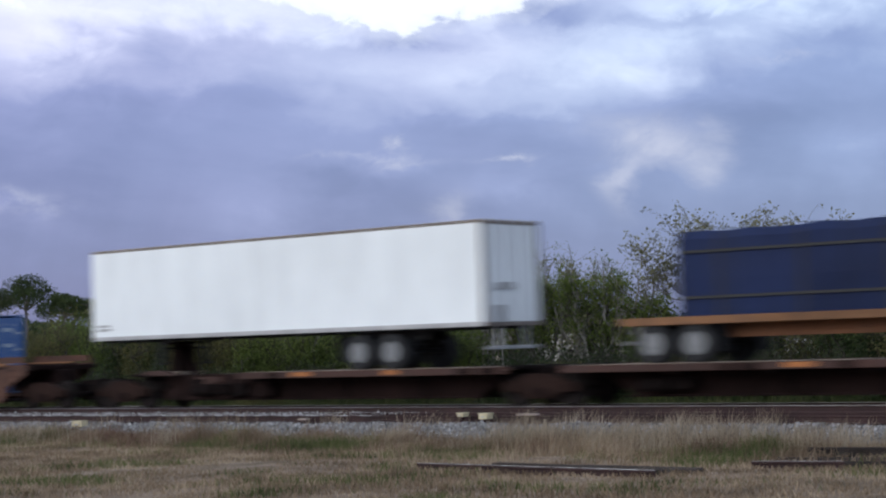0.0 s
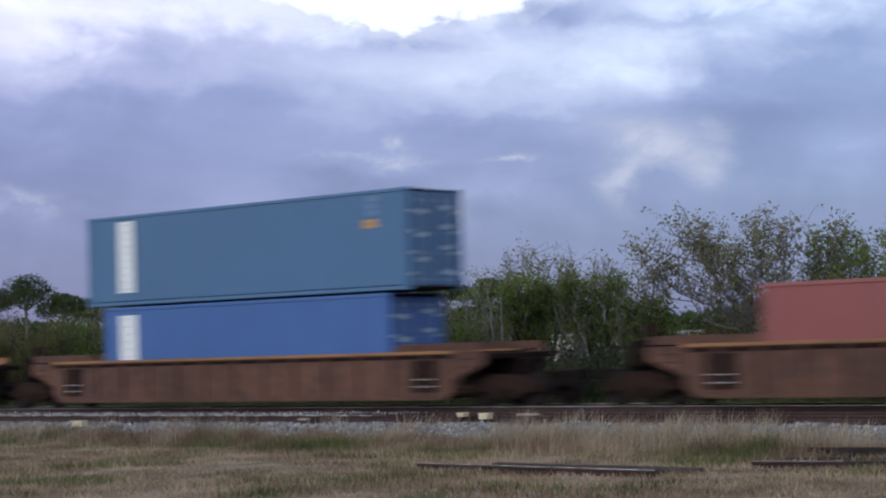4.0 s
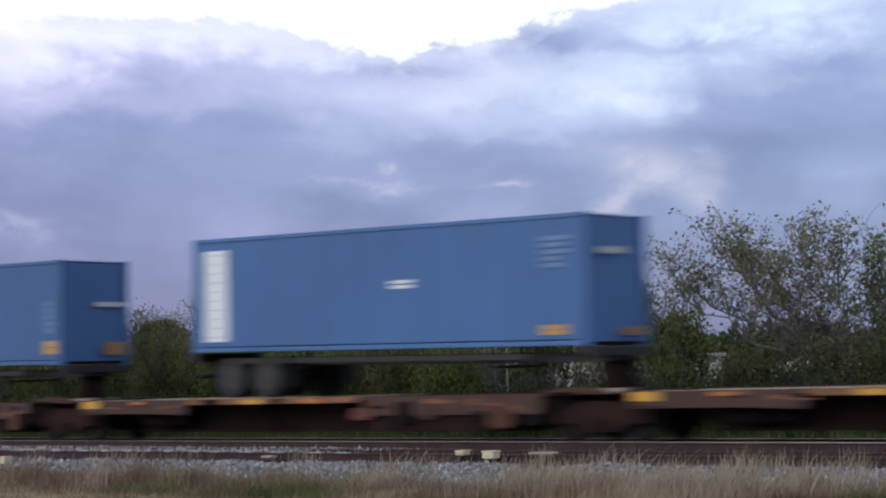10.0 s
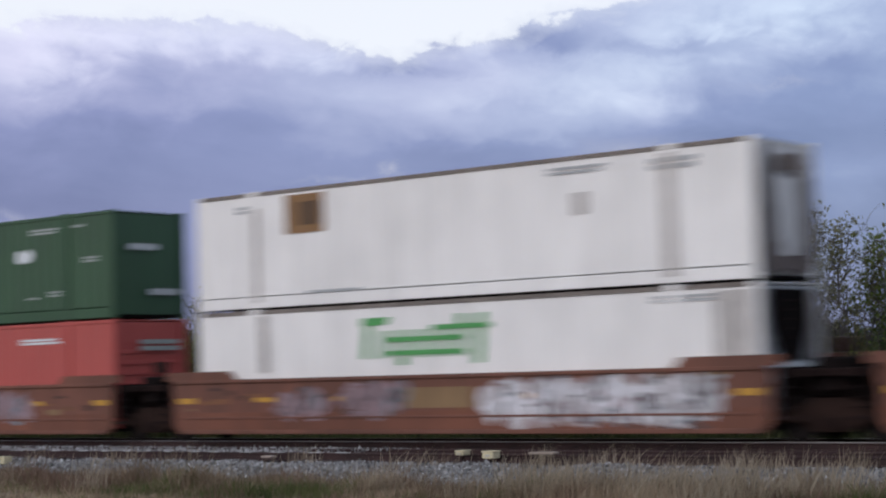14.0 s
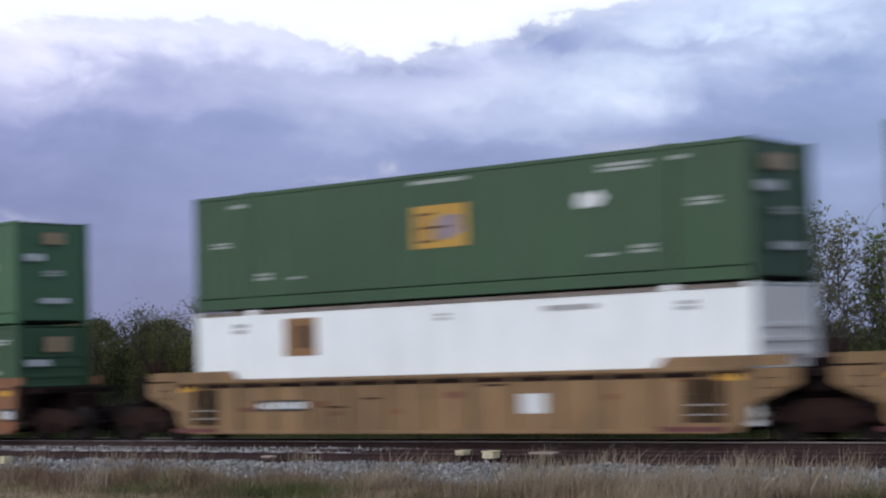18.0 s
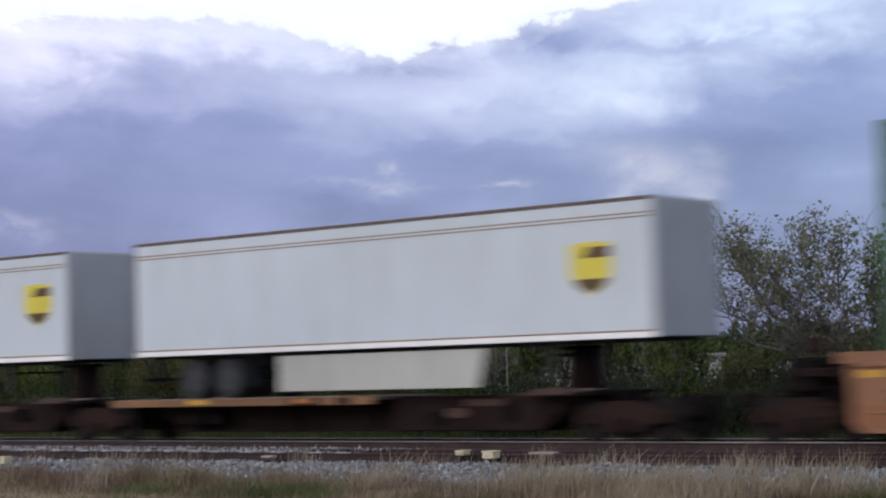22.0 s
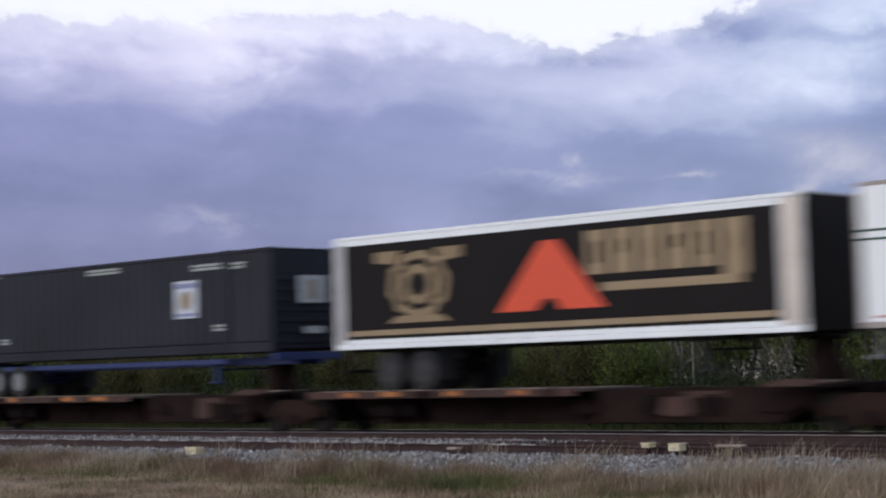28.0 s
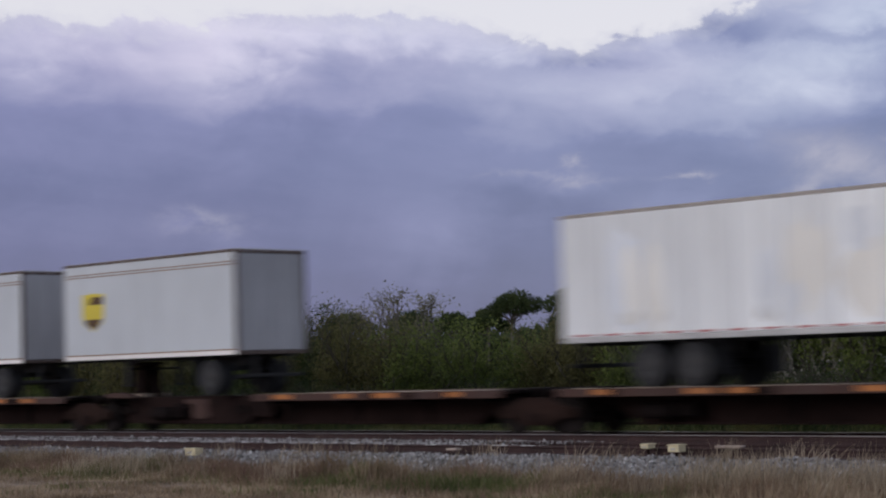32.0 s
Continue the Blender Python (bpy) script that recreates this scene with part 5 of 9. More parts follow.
def well_unit(qr, qf, mat, label, style="plain", first=False, last=False, marks=True):
    """One platform of a well car between its truck centres; the rear truck belongs to it, and the front one where it leads."""
    q = (qr + qf) / 2
    half = (qf - qr) / 2
    car = mover("well_car", q, 0.0, label, "well car", "well cars of the train")
    CARS[round(q, 2)] = car
    e = half - (1.55 if style == "ribbed" else 1.32)      # end of the well body
    for s in (-1, 1):
        bm = bmesh.new()
        y0, y1 = (-1.42, -1.33) if s < 0 else (1.33, 1.42)
        if style == "ribbed":
            prism(bm, [(-e + 0.22, 0.22), (e - 0.22, 0.22), (e + 0.06, 0.48), (e + 0.15, 1.50), (-e - 0.15, 1.50), (-e - 0.06, 0.48)], y0, y1)
        elif marks:
            prism(bm, [(-e + 0.05, 0.22), (e - 0.05, 0.22), (e + 0.12, 0.40), (e + 0.15, 1.50), (-e - 0.15, 1.50), (-e - 0.12, 0.40)], y0, y1)
        else:
            # straight upper sheet over a lower sheet that leans in
            prism(bm, [(-e - 0.12, 0.56), (e + 0.12, 0.56), (e + 0.15, 1.50), (-e - 0.15, 1.50)], y0, y1)
            yb = y0 + 0.13 if s < 0 else y0 - 0.13
            v = [bm.verts.new(c) for c in ((-e - 0.1, y0 if s < 0 else y1, 0.56), (e + 0.1, y0 if s < 0 else y1, 0.56), (e - 0.02, yb if s < 0 else y1 - 0.13, 0.22), (-e + 0.02, yb if s < 0 else y1 - 0.13, 0.22))]
            bm.faces.new(v if s > 0 else v[::-1])
            w = [bm.verts.new((p.co.x, p.co.y - s * 0.05, p.co.z)) for p in v]
            bm.faces.new(w[::-1] if s > 0 else w)
            for k in range(4):
                bm.faces.new((v[k], v[(k + 1) % 4], w[(k + 1) % 4], w[k]))
        side = part("side_sheet", bm, mat, car)
        bm = bmesh.new()
        bx(bm, -e - 0.1, e + 0.1, y0 - (0.05 if s < 0 else -0.02), y1 + (0.05 if s > 0 else -0.02), 1.46, 1.55, 0.012)
        part("top_chord", bm, CHORD_WORN if mat is BROWN else mat, side, "worn orange top chord" if mat is BROWN else "")
        bm = bmesh.new()
        yo = -1.47 if s < 0 else 1.40
        if not marks:
            yo -= s * 0.15
        bx(bm, -e + (0.5 if style == "ribbed" else 0.1), e - (0.5 if style == "ribbed" else 0.1), yo, yo + 0.07, 0.20, 0.30, 0.012)
        if marks:
            part("bottom_chord", bm, mat, side)
        else:
            bm.free()
        if style == "ribbed":
            # dark strip laid on the sheet for the shade below the top chord
            bm = bmesh.new()
            ys = s * 1.4235
            bx(bm, -e + 0.02, e - 0.02, ys - 0.0035, ys + 0.0035, 1.335, 1.435)
            part("recess", bm, STEEL_BROWN, side, "dark strip put in for the shade below the top chord")
            for k in range(13):
                xx = -e + 0.9 + (2 * e - 1.8) * k / 12
                shared("rib", "r", lambda bm: bx(bm, -0.05, 0.05, -0.035, 0.035, -0.57, 0.57, 0.01), mat, side, pose(xx, -1.445 if s < 0 else 1.445, 0.89))
        else:
            bm = bmesh.new()
            yy = -1.445 if s < 0 else 1.42
            bx(bm, -e + 0.2, e - 0.2, yy, yy + 0.025, 0.57, 0.62, 0.006)
            part("step", bm, mat, side)
        for d in (-1, 1):
            # raised coaming at each end
            bm = bmesh.new()
            xa, xb = (e - 2.1, half - 0.5 if style == "ribbed" else e + 0.4) if d > 0 else (-half + 0.5 if style == "ribbed" else -e - 0.4, -e + 2.1)
            o = [(xa, 1.54), (xb, 1.54), (xb - (0.0 if d > 0 else 0.0), 1.76), (xa + (0.22 if d > 0 else 0), 1.76)]
            if d < 0:
                o = [(xa, 1.54), (xb, 1.54), (xb - 0.22, 1.76), (xa, 1.76)]
            prism(bm, o, *((-1.42, -1.36) if s < 0 else (1.36, 1.42)))
            part("end_coaming", bm, mat, car)
        for d in (-1, 1):
            # side plating that reaches over the truck; a dark plate beside it stands for the shaded ladder bay
            yo = (-1.41, -1.35) if s < 0 else (1.35, 1.41)
            end = 0.38 if style == "ribbed" else 1.15
            bm = bmesh.new()
            o = [(d * (e - 0.05), 0.70), (d * (half - 0.35 - end), 1.02), (d * (half - end), 1.18), (d * (half - end), 1.50), (d * (e - 0.05), 1.50)]
            prism(bm, o if d > 0 else o[::-1], *yo)
            part("end_plating", bm, mat, car)
            if style != "ribbed":
                continue
            bay = bmesh.new()
            xa = d * (e - 0.95)
            bx(bay, xa - 0.42, xa + 0.42, s * 1.424 - 0.003, s * 1.424 + 0.003, 0.42, 1.30)
            bay = part("ladder_bay", bay, STEEL_DARK, side, "dark plate put in for the shaded ladder bay")
            for k in range(3):
                rung = bmesh.new()
                tube(rung, (xa - 0.34, s * 1.435, 0.58 + 0.2 * k), (xa + 0.34, s * 1.435, 0.58 + 0.2 * k), 0.018, n=6)
                part("rung", rung, GALV if mat in (BUFF, BROWN) and k < 2 else STEEL_BROWN, bay, "steel rung")
            if mat is BUFF:
                mark(car, xa - 1.1, xa + 0.5, 0.24, 0.34, -1.472, OXBLOOD, "sill_step", "maroon step along the sill")
    bm = bmesh.new()
    bx(bm, -e + 0.3, e - 0.3, -1.34, 1.34, 0.24, 0.30)
    part("floor", bm, STEEL_BROWN, car)
    for d in (-1, 1):
        bm = bmesh.new()
        a, b = (e + 0.36, half + 0.1) if d > 0 else (-half - 0.1, -e - 0.36)
        bx(bm, a, b, -0.42, 0.42, 0.86, 1.30, 0.03)
        bx(bm, a + 0.15, b - 0.15, -1.36, 1.36, 1.30, 1.46, 0.02)
        part("end_platform", bm, STEEL_BROWN, car)
        bm = bmesh.new()
        x = e + 0.33 if d > 0 else -e - 0.33
        bx(bm, x - 0.05, x + 0.05, -1.33, 1.33, 0.62, 1.5)
        part("bulkhead", bm, STEEL_BROWN, car)
        x = e + 0.55 if d > 0 else -e - 0.55
        bm = bmesh.new()
        for k in range(4):
            tube(bm, (x - 0.22, -1.40, 0.70 + k * 0.2), (x + 0.22, -1.40, 0.70 + k * 0.2), 0.014, n=6)
        for sx in (-0.22, 0.22):
            tube(bm, (x + sx, -1.40, 0.6), (x + sx, -1.40, 1.5), 0.018, n=6)
        part("ladder", bm, STEEL_DARK, car)
        bm = bmesh.new()
        bx(bm, x - 0.28, x + 0.28, -1.46, -1.40, 0.46, 0.54, 0.006)
        part("step_plate", bm, STEEL_BROWN, car)
    truck(car, -half)
    if first:
        truck(car, half)
        coupler(car, half + 1.0, 1)
    if last:
        coupler(car, -half - 1.0, -1)
    bm = bmesh.new()
    tube(bm, (-half + 0.2, -0.95, 1.5), (-half + 0.2, -0.95, 1.95), 0.05, n=8)
    bx(bm, -half - 0.05, -half + 0.45, -0.98, -0.92, 1.78, 2.06, 0.02)
    part("handbrake", bm, STEEL_BROWN, car)
    bm = bmesh.new()
    bx(bm, -half - 0.34, -half + 0.34, -1.15, 1.15, 1.0, 1.68, 0.04)
    bx(bm, -half - 0.62, -half + 0.62, -0.9, 0.9, 0.9, 1.1, 0.03)
    part("articulation_frame", bm, STEEL_DARK, car, "dark frame over the shared truck")
    # lower part of the side in a deeper colour
    if style != "ribbed" and mat in SHEET_LOW and marks:
        for s in (-1, 1):
            bm = bmesh.new()
            ys = s * 1.4215
            prism(bm, [(-e + 0.06, 0.31), (e - 0.06, 0.31), (e + 0.08, 0.45), (e + 0.10, 0.73), (-e - 0.10, 0.73), (-e - 0.08, 0.45)], ys - 0.0025, ys + 0.0025)
            part("lower_sheet", bm, SHEET_LOW[mat], car, "deeper coloured lower side sheet")
    # rust and grime patches on the near sheet
    if mat in (OXIDE, ORANGE, BUFF, MAROON):
        rng = random.Random(int(-qr * 3))
        for k in range(24 if mat is OXIDE else 12):
            x = rng.uniform(-e + 0.3, e - 1.0)
            z = rng.uniform(0.62, 1.36)
            m = {OXIDE: (BUFF, OXIDE_DARK, RUST_PATCH), ORANGE: (OXIDE, RUST_PATCH, OXIDE), BUFF: (OXIDE, STEEL_BROWN, RUST_PATCH), MAROON: (OXIDE_DARK, STEEL_BROWN, OXIDE)}[mat][k % 3]
            mark(car, x, x + rng.uniform(0.12, 0.7), z, z + rng.uniform(0.04, 0.17), -1.4195, m, "rust_patch", "patch of rust and grime", proud=0.0058)
    # yellow safety marks
    low = 0.30 if mat is OXIDE else 0.0
    if marks and mat is not BROWN:
        for k in (-1, 1):
            mark(car, k * (e - 0.35) - 0.30, k * (e - 0.35) + 0.30, 1.26 - low, 1.40 - low, -1.422, YELLOW, "safety_mark", "worn yellow mark")
        if style != "ribbed":
            for k in range(5):
                xx = (-0.55 + 0.275 * k) * e * 1.15
                mark(car, xx - 0.32, xx + 0.32, 1.28 - low, 1.36 - low * 0.9, -1.422, YELLOW, "safety_mark", "worn yellow mark")
    return car


SHEET_LOW = {ORANGE: material("deeper_orange_car_paint", (0.235, 0.092, 0.040), 0.7, vary=0.22, scale=2.0, dirt=0.3, dirt_colour=(0.16, 0.07, 0.045), streak=True),
             OXIDE: material("deeper_oxide_car_paint", (0.165, 0.058, 0.034), 0.7, vary=0.28, scale=2.0, dirt=0.5, dirt_colour=(0.08, 0.035, 0.026), streak=True)}


def pedestal(car, x):
    for s in (-1, 1):
        bm = bmesh.new()
        bx(bm, x - 0.16, x + 0.16, s * 1.1 - 0.12, s * 1.1 + 0.12, 1.055, 1.198, 0.012)
        part("container_pedestal", bm, STEEL_BROWN, car)


def build_hitch(car, hx, top=2.0):
    """A raised trailer hitch: stout post, brace and head plate."""
    bm = bmesh.new()
    prism(bm, [(hx - 0.26, 1.02), (hx + 0.22, 1.02), (hx + 0.17, top), (hx - 0.17, top)], -0.34, 0.34)
    prism(bm, [(hx + 0.55, 1.02), (hx + 0.68, 1.02), (hx + 0.22, top - 0.15), (hx + 0.1, top - 0.15)], -0.12, 0.12)
    hitch = part("trailer_hitch", bm, STEEL_BROWN, car, "rusty folding trailer hitch")
    bm = bmesh.new()
    bx(bm, hx - 0.34, hx + 0.34, -0.45, 0.45, top, top + 0.09, 0.02)
    part("head_plate", bm, STEEL_DARK, hitch)
    bm = bmesh.new()
    bx(bm, hx - 0.36, hx + 0.36, -0.5, 0.5, 1.02, 1.14, 0.02)
    part("hitch_foot", bm, GALV_WARM, hitch, "pale worn foot")


def spine_unit(qr, qf, style, first=False, last=False, label="", wide=8.8, deck_rear=True, hitch=True, edge_mat=None, dashes=4):
    """One platform of a spine car: deep centre sill, low wheel deck, hitch stand; the rear truck belongs to it."""
    q, half = (qr + qf) / 2, (qf - qr) / 2
    car = mover("spine_car", q, 0.0, label or "rusty spine flat car platform with orange edged wheel deck", "spine car", "spine cars of the train")
    CARS[round(q, 2)] = car
    bm = bmesh.new()
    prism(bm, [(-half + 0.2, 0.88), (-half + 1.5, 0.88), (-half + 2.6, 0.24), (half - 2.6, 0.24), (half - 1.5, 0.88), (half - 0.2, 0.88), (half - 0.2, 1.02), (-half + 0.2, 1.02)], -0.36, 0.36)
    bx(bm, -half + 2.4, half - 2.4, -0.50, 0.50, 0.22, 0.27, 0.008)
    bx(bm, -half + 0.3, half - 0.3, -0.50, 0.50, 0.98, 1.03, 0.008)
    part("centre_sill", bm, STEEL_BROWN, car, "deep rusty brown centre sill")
    d = 1 if deck_rear else -1
    lo, hi = sorted((d * (-half + 0.9), d * (-half + 0.9 + wide)))
    bm = bmesh.new()
    bx(bm, lo, hi, -1.30, 1.30, 0.985, 1.06, 0.01)
    part("wheel_deck", bm, DECK_TOP, car, "worn steel wheel deck")
    bm = bmesh.new()
    bx(bm, lo + 0.5, hi - 1.0, -1.345, -1.20, 1.076, 1.084)
    part("wear_strip", bm, GALV_WARM, car, "bright worn strip along the deck")
    em = edge_mat or DECK_EDGE
    rng = random.Random(int(-qr))
    for s in (-1, 1):
        y = -1.34 if s < 0 else 1.28
        x0 = lo
        if style == "plate":
            # deeper fascia beside the trailing truck
            x0 = lo + 4.1
            bm = bmesh.new()
            prism(bm, [(lo, 0.78), (x0, 0.68), (x0, 1.08), (lo, 1.08)], y, y + 0.06)
            bx(bm, lo, x0, y - (0.015 if s < 0 else 0), y + (0.06 if s < 0 else 0.075), 0.72, 0.75, 0.006)
            fascia = part("side_panel", bm, OXIDE_DARK, car, "rusty brown side panel")
            if s < 0:
                mark(fascia, lo + 0.05, lo + 0.75, 0.87, 1.06, -1.342, YELLOW, "safety_mark", "worn yellow mark")
                mark(fascia, lo + 2.0, lo + 2.5, 0.96, 1.04, -1.342, SAFETY_ORANGE, "safety_mark", "worn orange mark")
        bm = bmesh.new()
        bx(bm, x0, hi, y, y + 0.06, 0.93 if style == "plate" else 0.885, 1.075, 0.01)
        edge = part("deck_edge", bm, em, car, "rusty deck edge")
        if s < 0:
            n = dashes if em is DECK_EDGE_DARK else 2
            for k in range(n):
                xx = x0 + 0.4 + (hi - x0 - 0.8) * (k + rng.uniform(0.2, 0.8)) / n
                ln = rng.uniform(0.22, 0.42)
                mark(edge, xx - ln, xx + ln, 0.93, 1.05, -1.342, SAFETY_ORANGE if em is DECK_EDGE_DARK or k % 2 else YELLOW, "safety_mark", "worn orange mark")
            for k in range(3):
                xx = x0 + 0.3 + (hi - x0 - 0.6) * rng.uniform(0, 1)
                mark(edge, xx - 0.25, xx + rng.uniform(0.1, 0.5), 0.90 if style != "plate" else 0.94, 1.06, -1.3405, STEEL_BROWN, "worn_patch", "dark scraped patch")
    for k in range(4):
        xx = lo + 0.7 + (hi - lo - 1.4) * k / 3
        bm = bmesh.new()
        prism(bm, [(xx - 0.07, 0.30), (xx + 0.07, 0.30), (xx + 0.07, 0.98), (xx - 0.07, 0.98)], -0.42, 0.42)
        prism(bm, [(xx - 0.05, 0.80), (xx + 0.05, 0.80), (xx + 0.05, 0.98), (xx - 0.05, 0.98)], -1.28, 1.28)
        part("cross_bearer", bm, STEEL_DARK, car)
    # deep side plate over the half with no deck
    a, b = sorted((d * (-half + 0.9 + wide + 0.1), d * (half - 1.5)))
    for s in (-1, 1):
        bm = bmesh.new()
        y0, y1 = (-0.62, -0.52) if s < 0 else (0.52, 0.62)
        if style == "plate":
            y0, y1 = (-1.18, -1.12) if s < 0 else (1.12, 1.18)
            prism(bm, [(a, 0.62), (b, 0.62), (b, 1.06), (a, 1.06)], y0, y1)
            low = bmesh.new()
            prism(low, [(a, 0.25), (b - 1.2, 0.25), (b - 0.2, 0.615), (a, 0.615)], y0 - 0.12 * s, y1 - 0.15 * s)
            part("lower_plate", low, STEEL_BROWN, car)
        else:
            prism(bm, [(a, 0.25), (b - 1.0, 0.25), (b - 0.2, 0.74), (b, 1.0), (a, 1.0)], y0, y1)
        part("side_plate", bm, OXIDE_DARK if style == "plate" else STEEL_BROWN, car, "rusty brown side plate")
    if style != "plate":
        mark(car, (a + b) / 2 - 0.5, (a + b) / 2 + 0.6, 0.80, 0.95, -0.622, OXIDE_DARK, "worn_patch")
    else:
        for k in range(7):
            x = a + 0.2 + (b - a - 0.8) * rng.random()
            z = rng.uniform(0.64, 0.9)
            mark(car, x, x + rng.uniform(0.15, 0.6), z, z + rng.uniform(0.06, 0.14), -1.1805, (RUST_PATCH, STEEL_BROWN, RUST_PATCH)[k % 3], "rust_patch", "patch of rust")
        for k in range(5):
            x = lo + 0.9 + 3.0 * rng.random()
            z = rng.uniform(0.83, 0.98)
            mark(car, x, x + rng.uniform(0.15, 0.5), z, z + rng.uniform(0.04, 0.09), -1.3405, (RUST_PATCH, STEEL_BROWN)[k % 2], "rust_patch", "patch of rust")
    # rusty brackets, levers and castings that stand out along the near side
    y = -1.20 if style == "plate" else -0.64
    for k in range(6):
        f = (k + rng.uniform(0.15, 0.85)) / 6
        x = a - 0.6 + (b - a + 1.3) * f if d > 0 else b + 0.6 - (b - a + 1.3) * f
        ww, z = rng.uniform(0.18, 0.48), rng.uniform(0.30, 0.62)
        zt = min(z + rng.uniform(0.22, 0.52), 1.04)
        bm = bmesh.new()
        prism(bm, [(x - ww, z + 0.08), (x - ww * 0.5, z), (x + ww * 0.6, z), (x + ww, z + 0.10), (x + ww * 0.75, zt), (x - ww * 0.7, zt)], y - rng.uniform(0.02, 0.07), y + 0.06)
        part("bracket", bm, (RUST_DEEP if style == "plate" else STEEL_BROWN, STEEL_DARK, OXIDE_DARK, STEEL_DARK)[k % 4], car, "rusty steel bracket")
    xh = d * (half - (0.6 if style == "plate" else 1.7))
    bm = bmesh.new()
    prism(bm, [(xh - 0.95, 1.03), (xh + 0.85, 1.03), (xh + 0.55, 1.12), (xh + 0.1, 1.19), (xh - 0.45, 1.17)], -1.16, -0.86)
    part("hitch_arm", bm, RUST_DEEP if style == "plate" else OXIDE_DARK, car, "bright rusty folding arm beside the hitch")
    # hitch stand for the trailer's nose
    if hitch:
        build_hitch(car, d * (half - (0.2 if style == "plate" else 1.7)), 1.72 if style == "plate" else 2.0)
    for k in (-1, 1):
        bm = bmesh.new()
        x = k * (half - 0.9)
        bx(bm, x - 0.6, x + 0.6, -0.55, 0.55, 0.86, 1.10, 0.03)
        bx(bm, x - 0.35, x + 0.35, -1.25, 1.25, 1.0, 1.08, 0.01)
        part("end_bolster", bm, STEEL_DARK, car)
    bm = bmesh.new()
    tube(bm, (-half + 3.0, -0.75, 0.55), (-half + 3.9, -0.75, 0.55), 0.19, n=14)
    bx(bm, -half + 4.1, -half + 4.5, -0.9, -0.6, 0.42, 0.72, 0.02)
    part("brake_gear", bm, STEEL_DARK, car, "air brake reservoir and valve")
    truck(car, -half)
    if first:
        truck(car, half)
        coupler(car, half + 0.6, 1)
    if last:
        coupler(car, -half - 0.6, -1)
    return car


DECK_EDGE_DARK = material("grimy_red_deck_edge", (0.054, 0.023, 0.017), 0.75, vary=0.35, scale=2.2, dirt=0.75, dirt_colour=(0.05, 0.033, 0.03))
CHORD_WORN = material("worn_orange_chord", (0.26, 0.125, 0.055), 0.75, vary=0.3, scale=2.2, dirt=0.6, dirt_colour=(0.10, 0.055, 0.04))
RUST_DEEP = material("deep_orange_rust", (0.085, 0.034, 0.021), 0.85, vary=0.45, scale=4.0, dirt=0.5, dirt_colour=(0.03, 0.018, 0.015))
RUST_PATCH = material("bright_rust", (0.20, 0.085, 0.040), 0.8, vary=0.4, scale=5.0, dirt=0.5)
TURQUOISE = material("faded_turquoise_paint", (0.055, 0.125, 0.155), 0.7, vary=0.35, scale=3.0, dirt=0.5, dirt_colour=(0.08, 0.06, 0.055))
PALE_BAR = material("pale_worn_bar", (0.40, 0.44, 0.50), 0.5, 0.2, vary=0.2, scale=9.0, dirt=0.3)
PALE_PLACARD = material("pale_blue_placard", (0.40, 0.46, 0.55), 0.6, vary=0.15, scale=9.0)
OXIDE_DARK = material("grimy_oxide_plate", (0.056, 0.0255, 0.020), 0.75, vary=0.3, scale=3.0, dirt=0.55, dirt_colour=(0.04, 0.03, 0.028), streak=True)
GALV_WARM = material("worn_pale_steel", (0.42, 0.34, 0.27), 0.6, 0.2, vary=0.3, scale=4.0, dirt=0.4)
SAFETY_ORANGE = material("worn_orange_mark", (0.40, 0.14, 0.035), 0.6, vary=0.25, scale=6.0, dirt=0.5)


def corrugated(bm, x0, x1, y, z0, z1, out, pitch=0.28, depth=0.036):
    """A wall along x with trapezoid corrugations; out: -1 or 1."""
    n = int((x1 - x0) / pitch)
    p = (x1 - x0) / n
    prof = []
    for i in range(n):
        a = x0 + i * p
        prof += [(a, 0.0), (a + 0.25 * p, 0.0), (a + 0.5 * p, depth), (a + 0.75 * p, depth)]
    prof.append((x1, 0.0))
    lo = [bm.verts.new((px, y - out * dy, z0)) for px, dy in prof]
    hi = [bm.verts.new((px, y - out * dy, z1)) for px, dy in prof]
    for i in range(len(prof) - 1):
        f = (lo[i], lo[i + 1], hi[i + 1], hi[i])
        bm.faces.new(f if out < 0 else f[::-1])


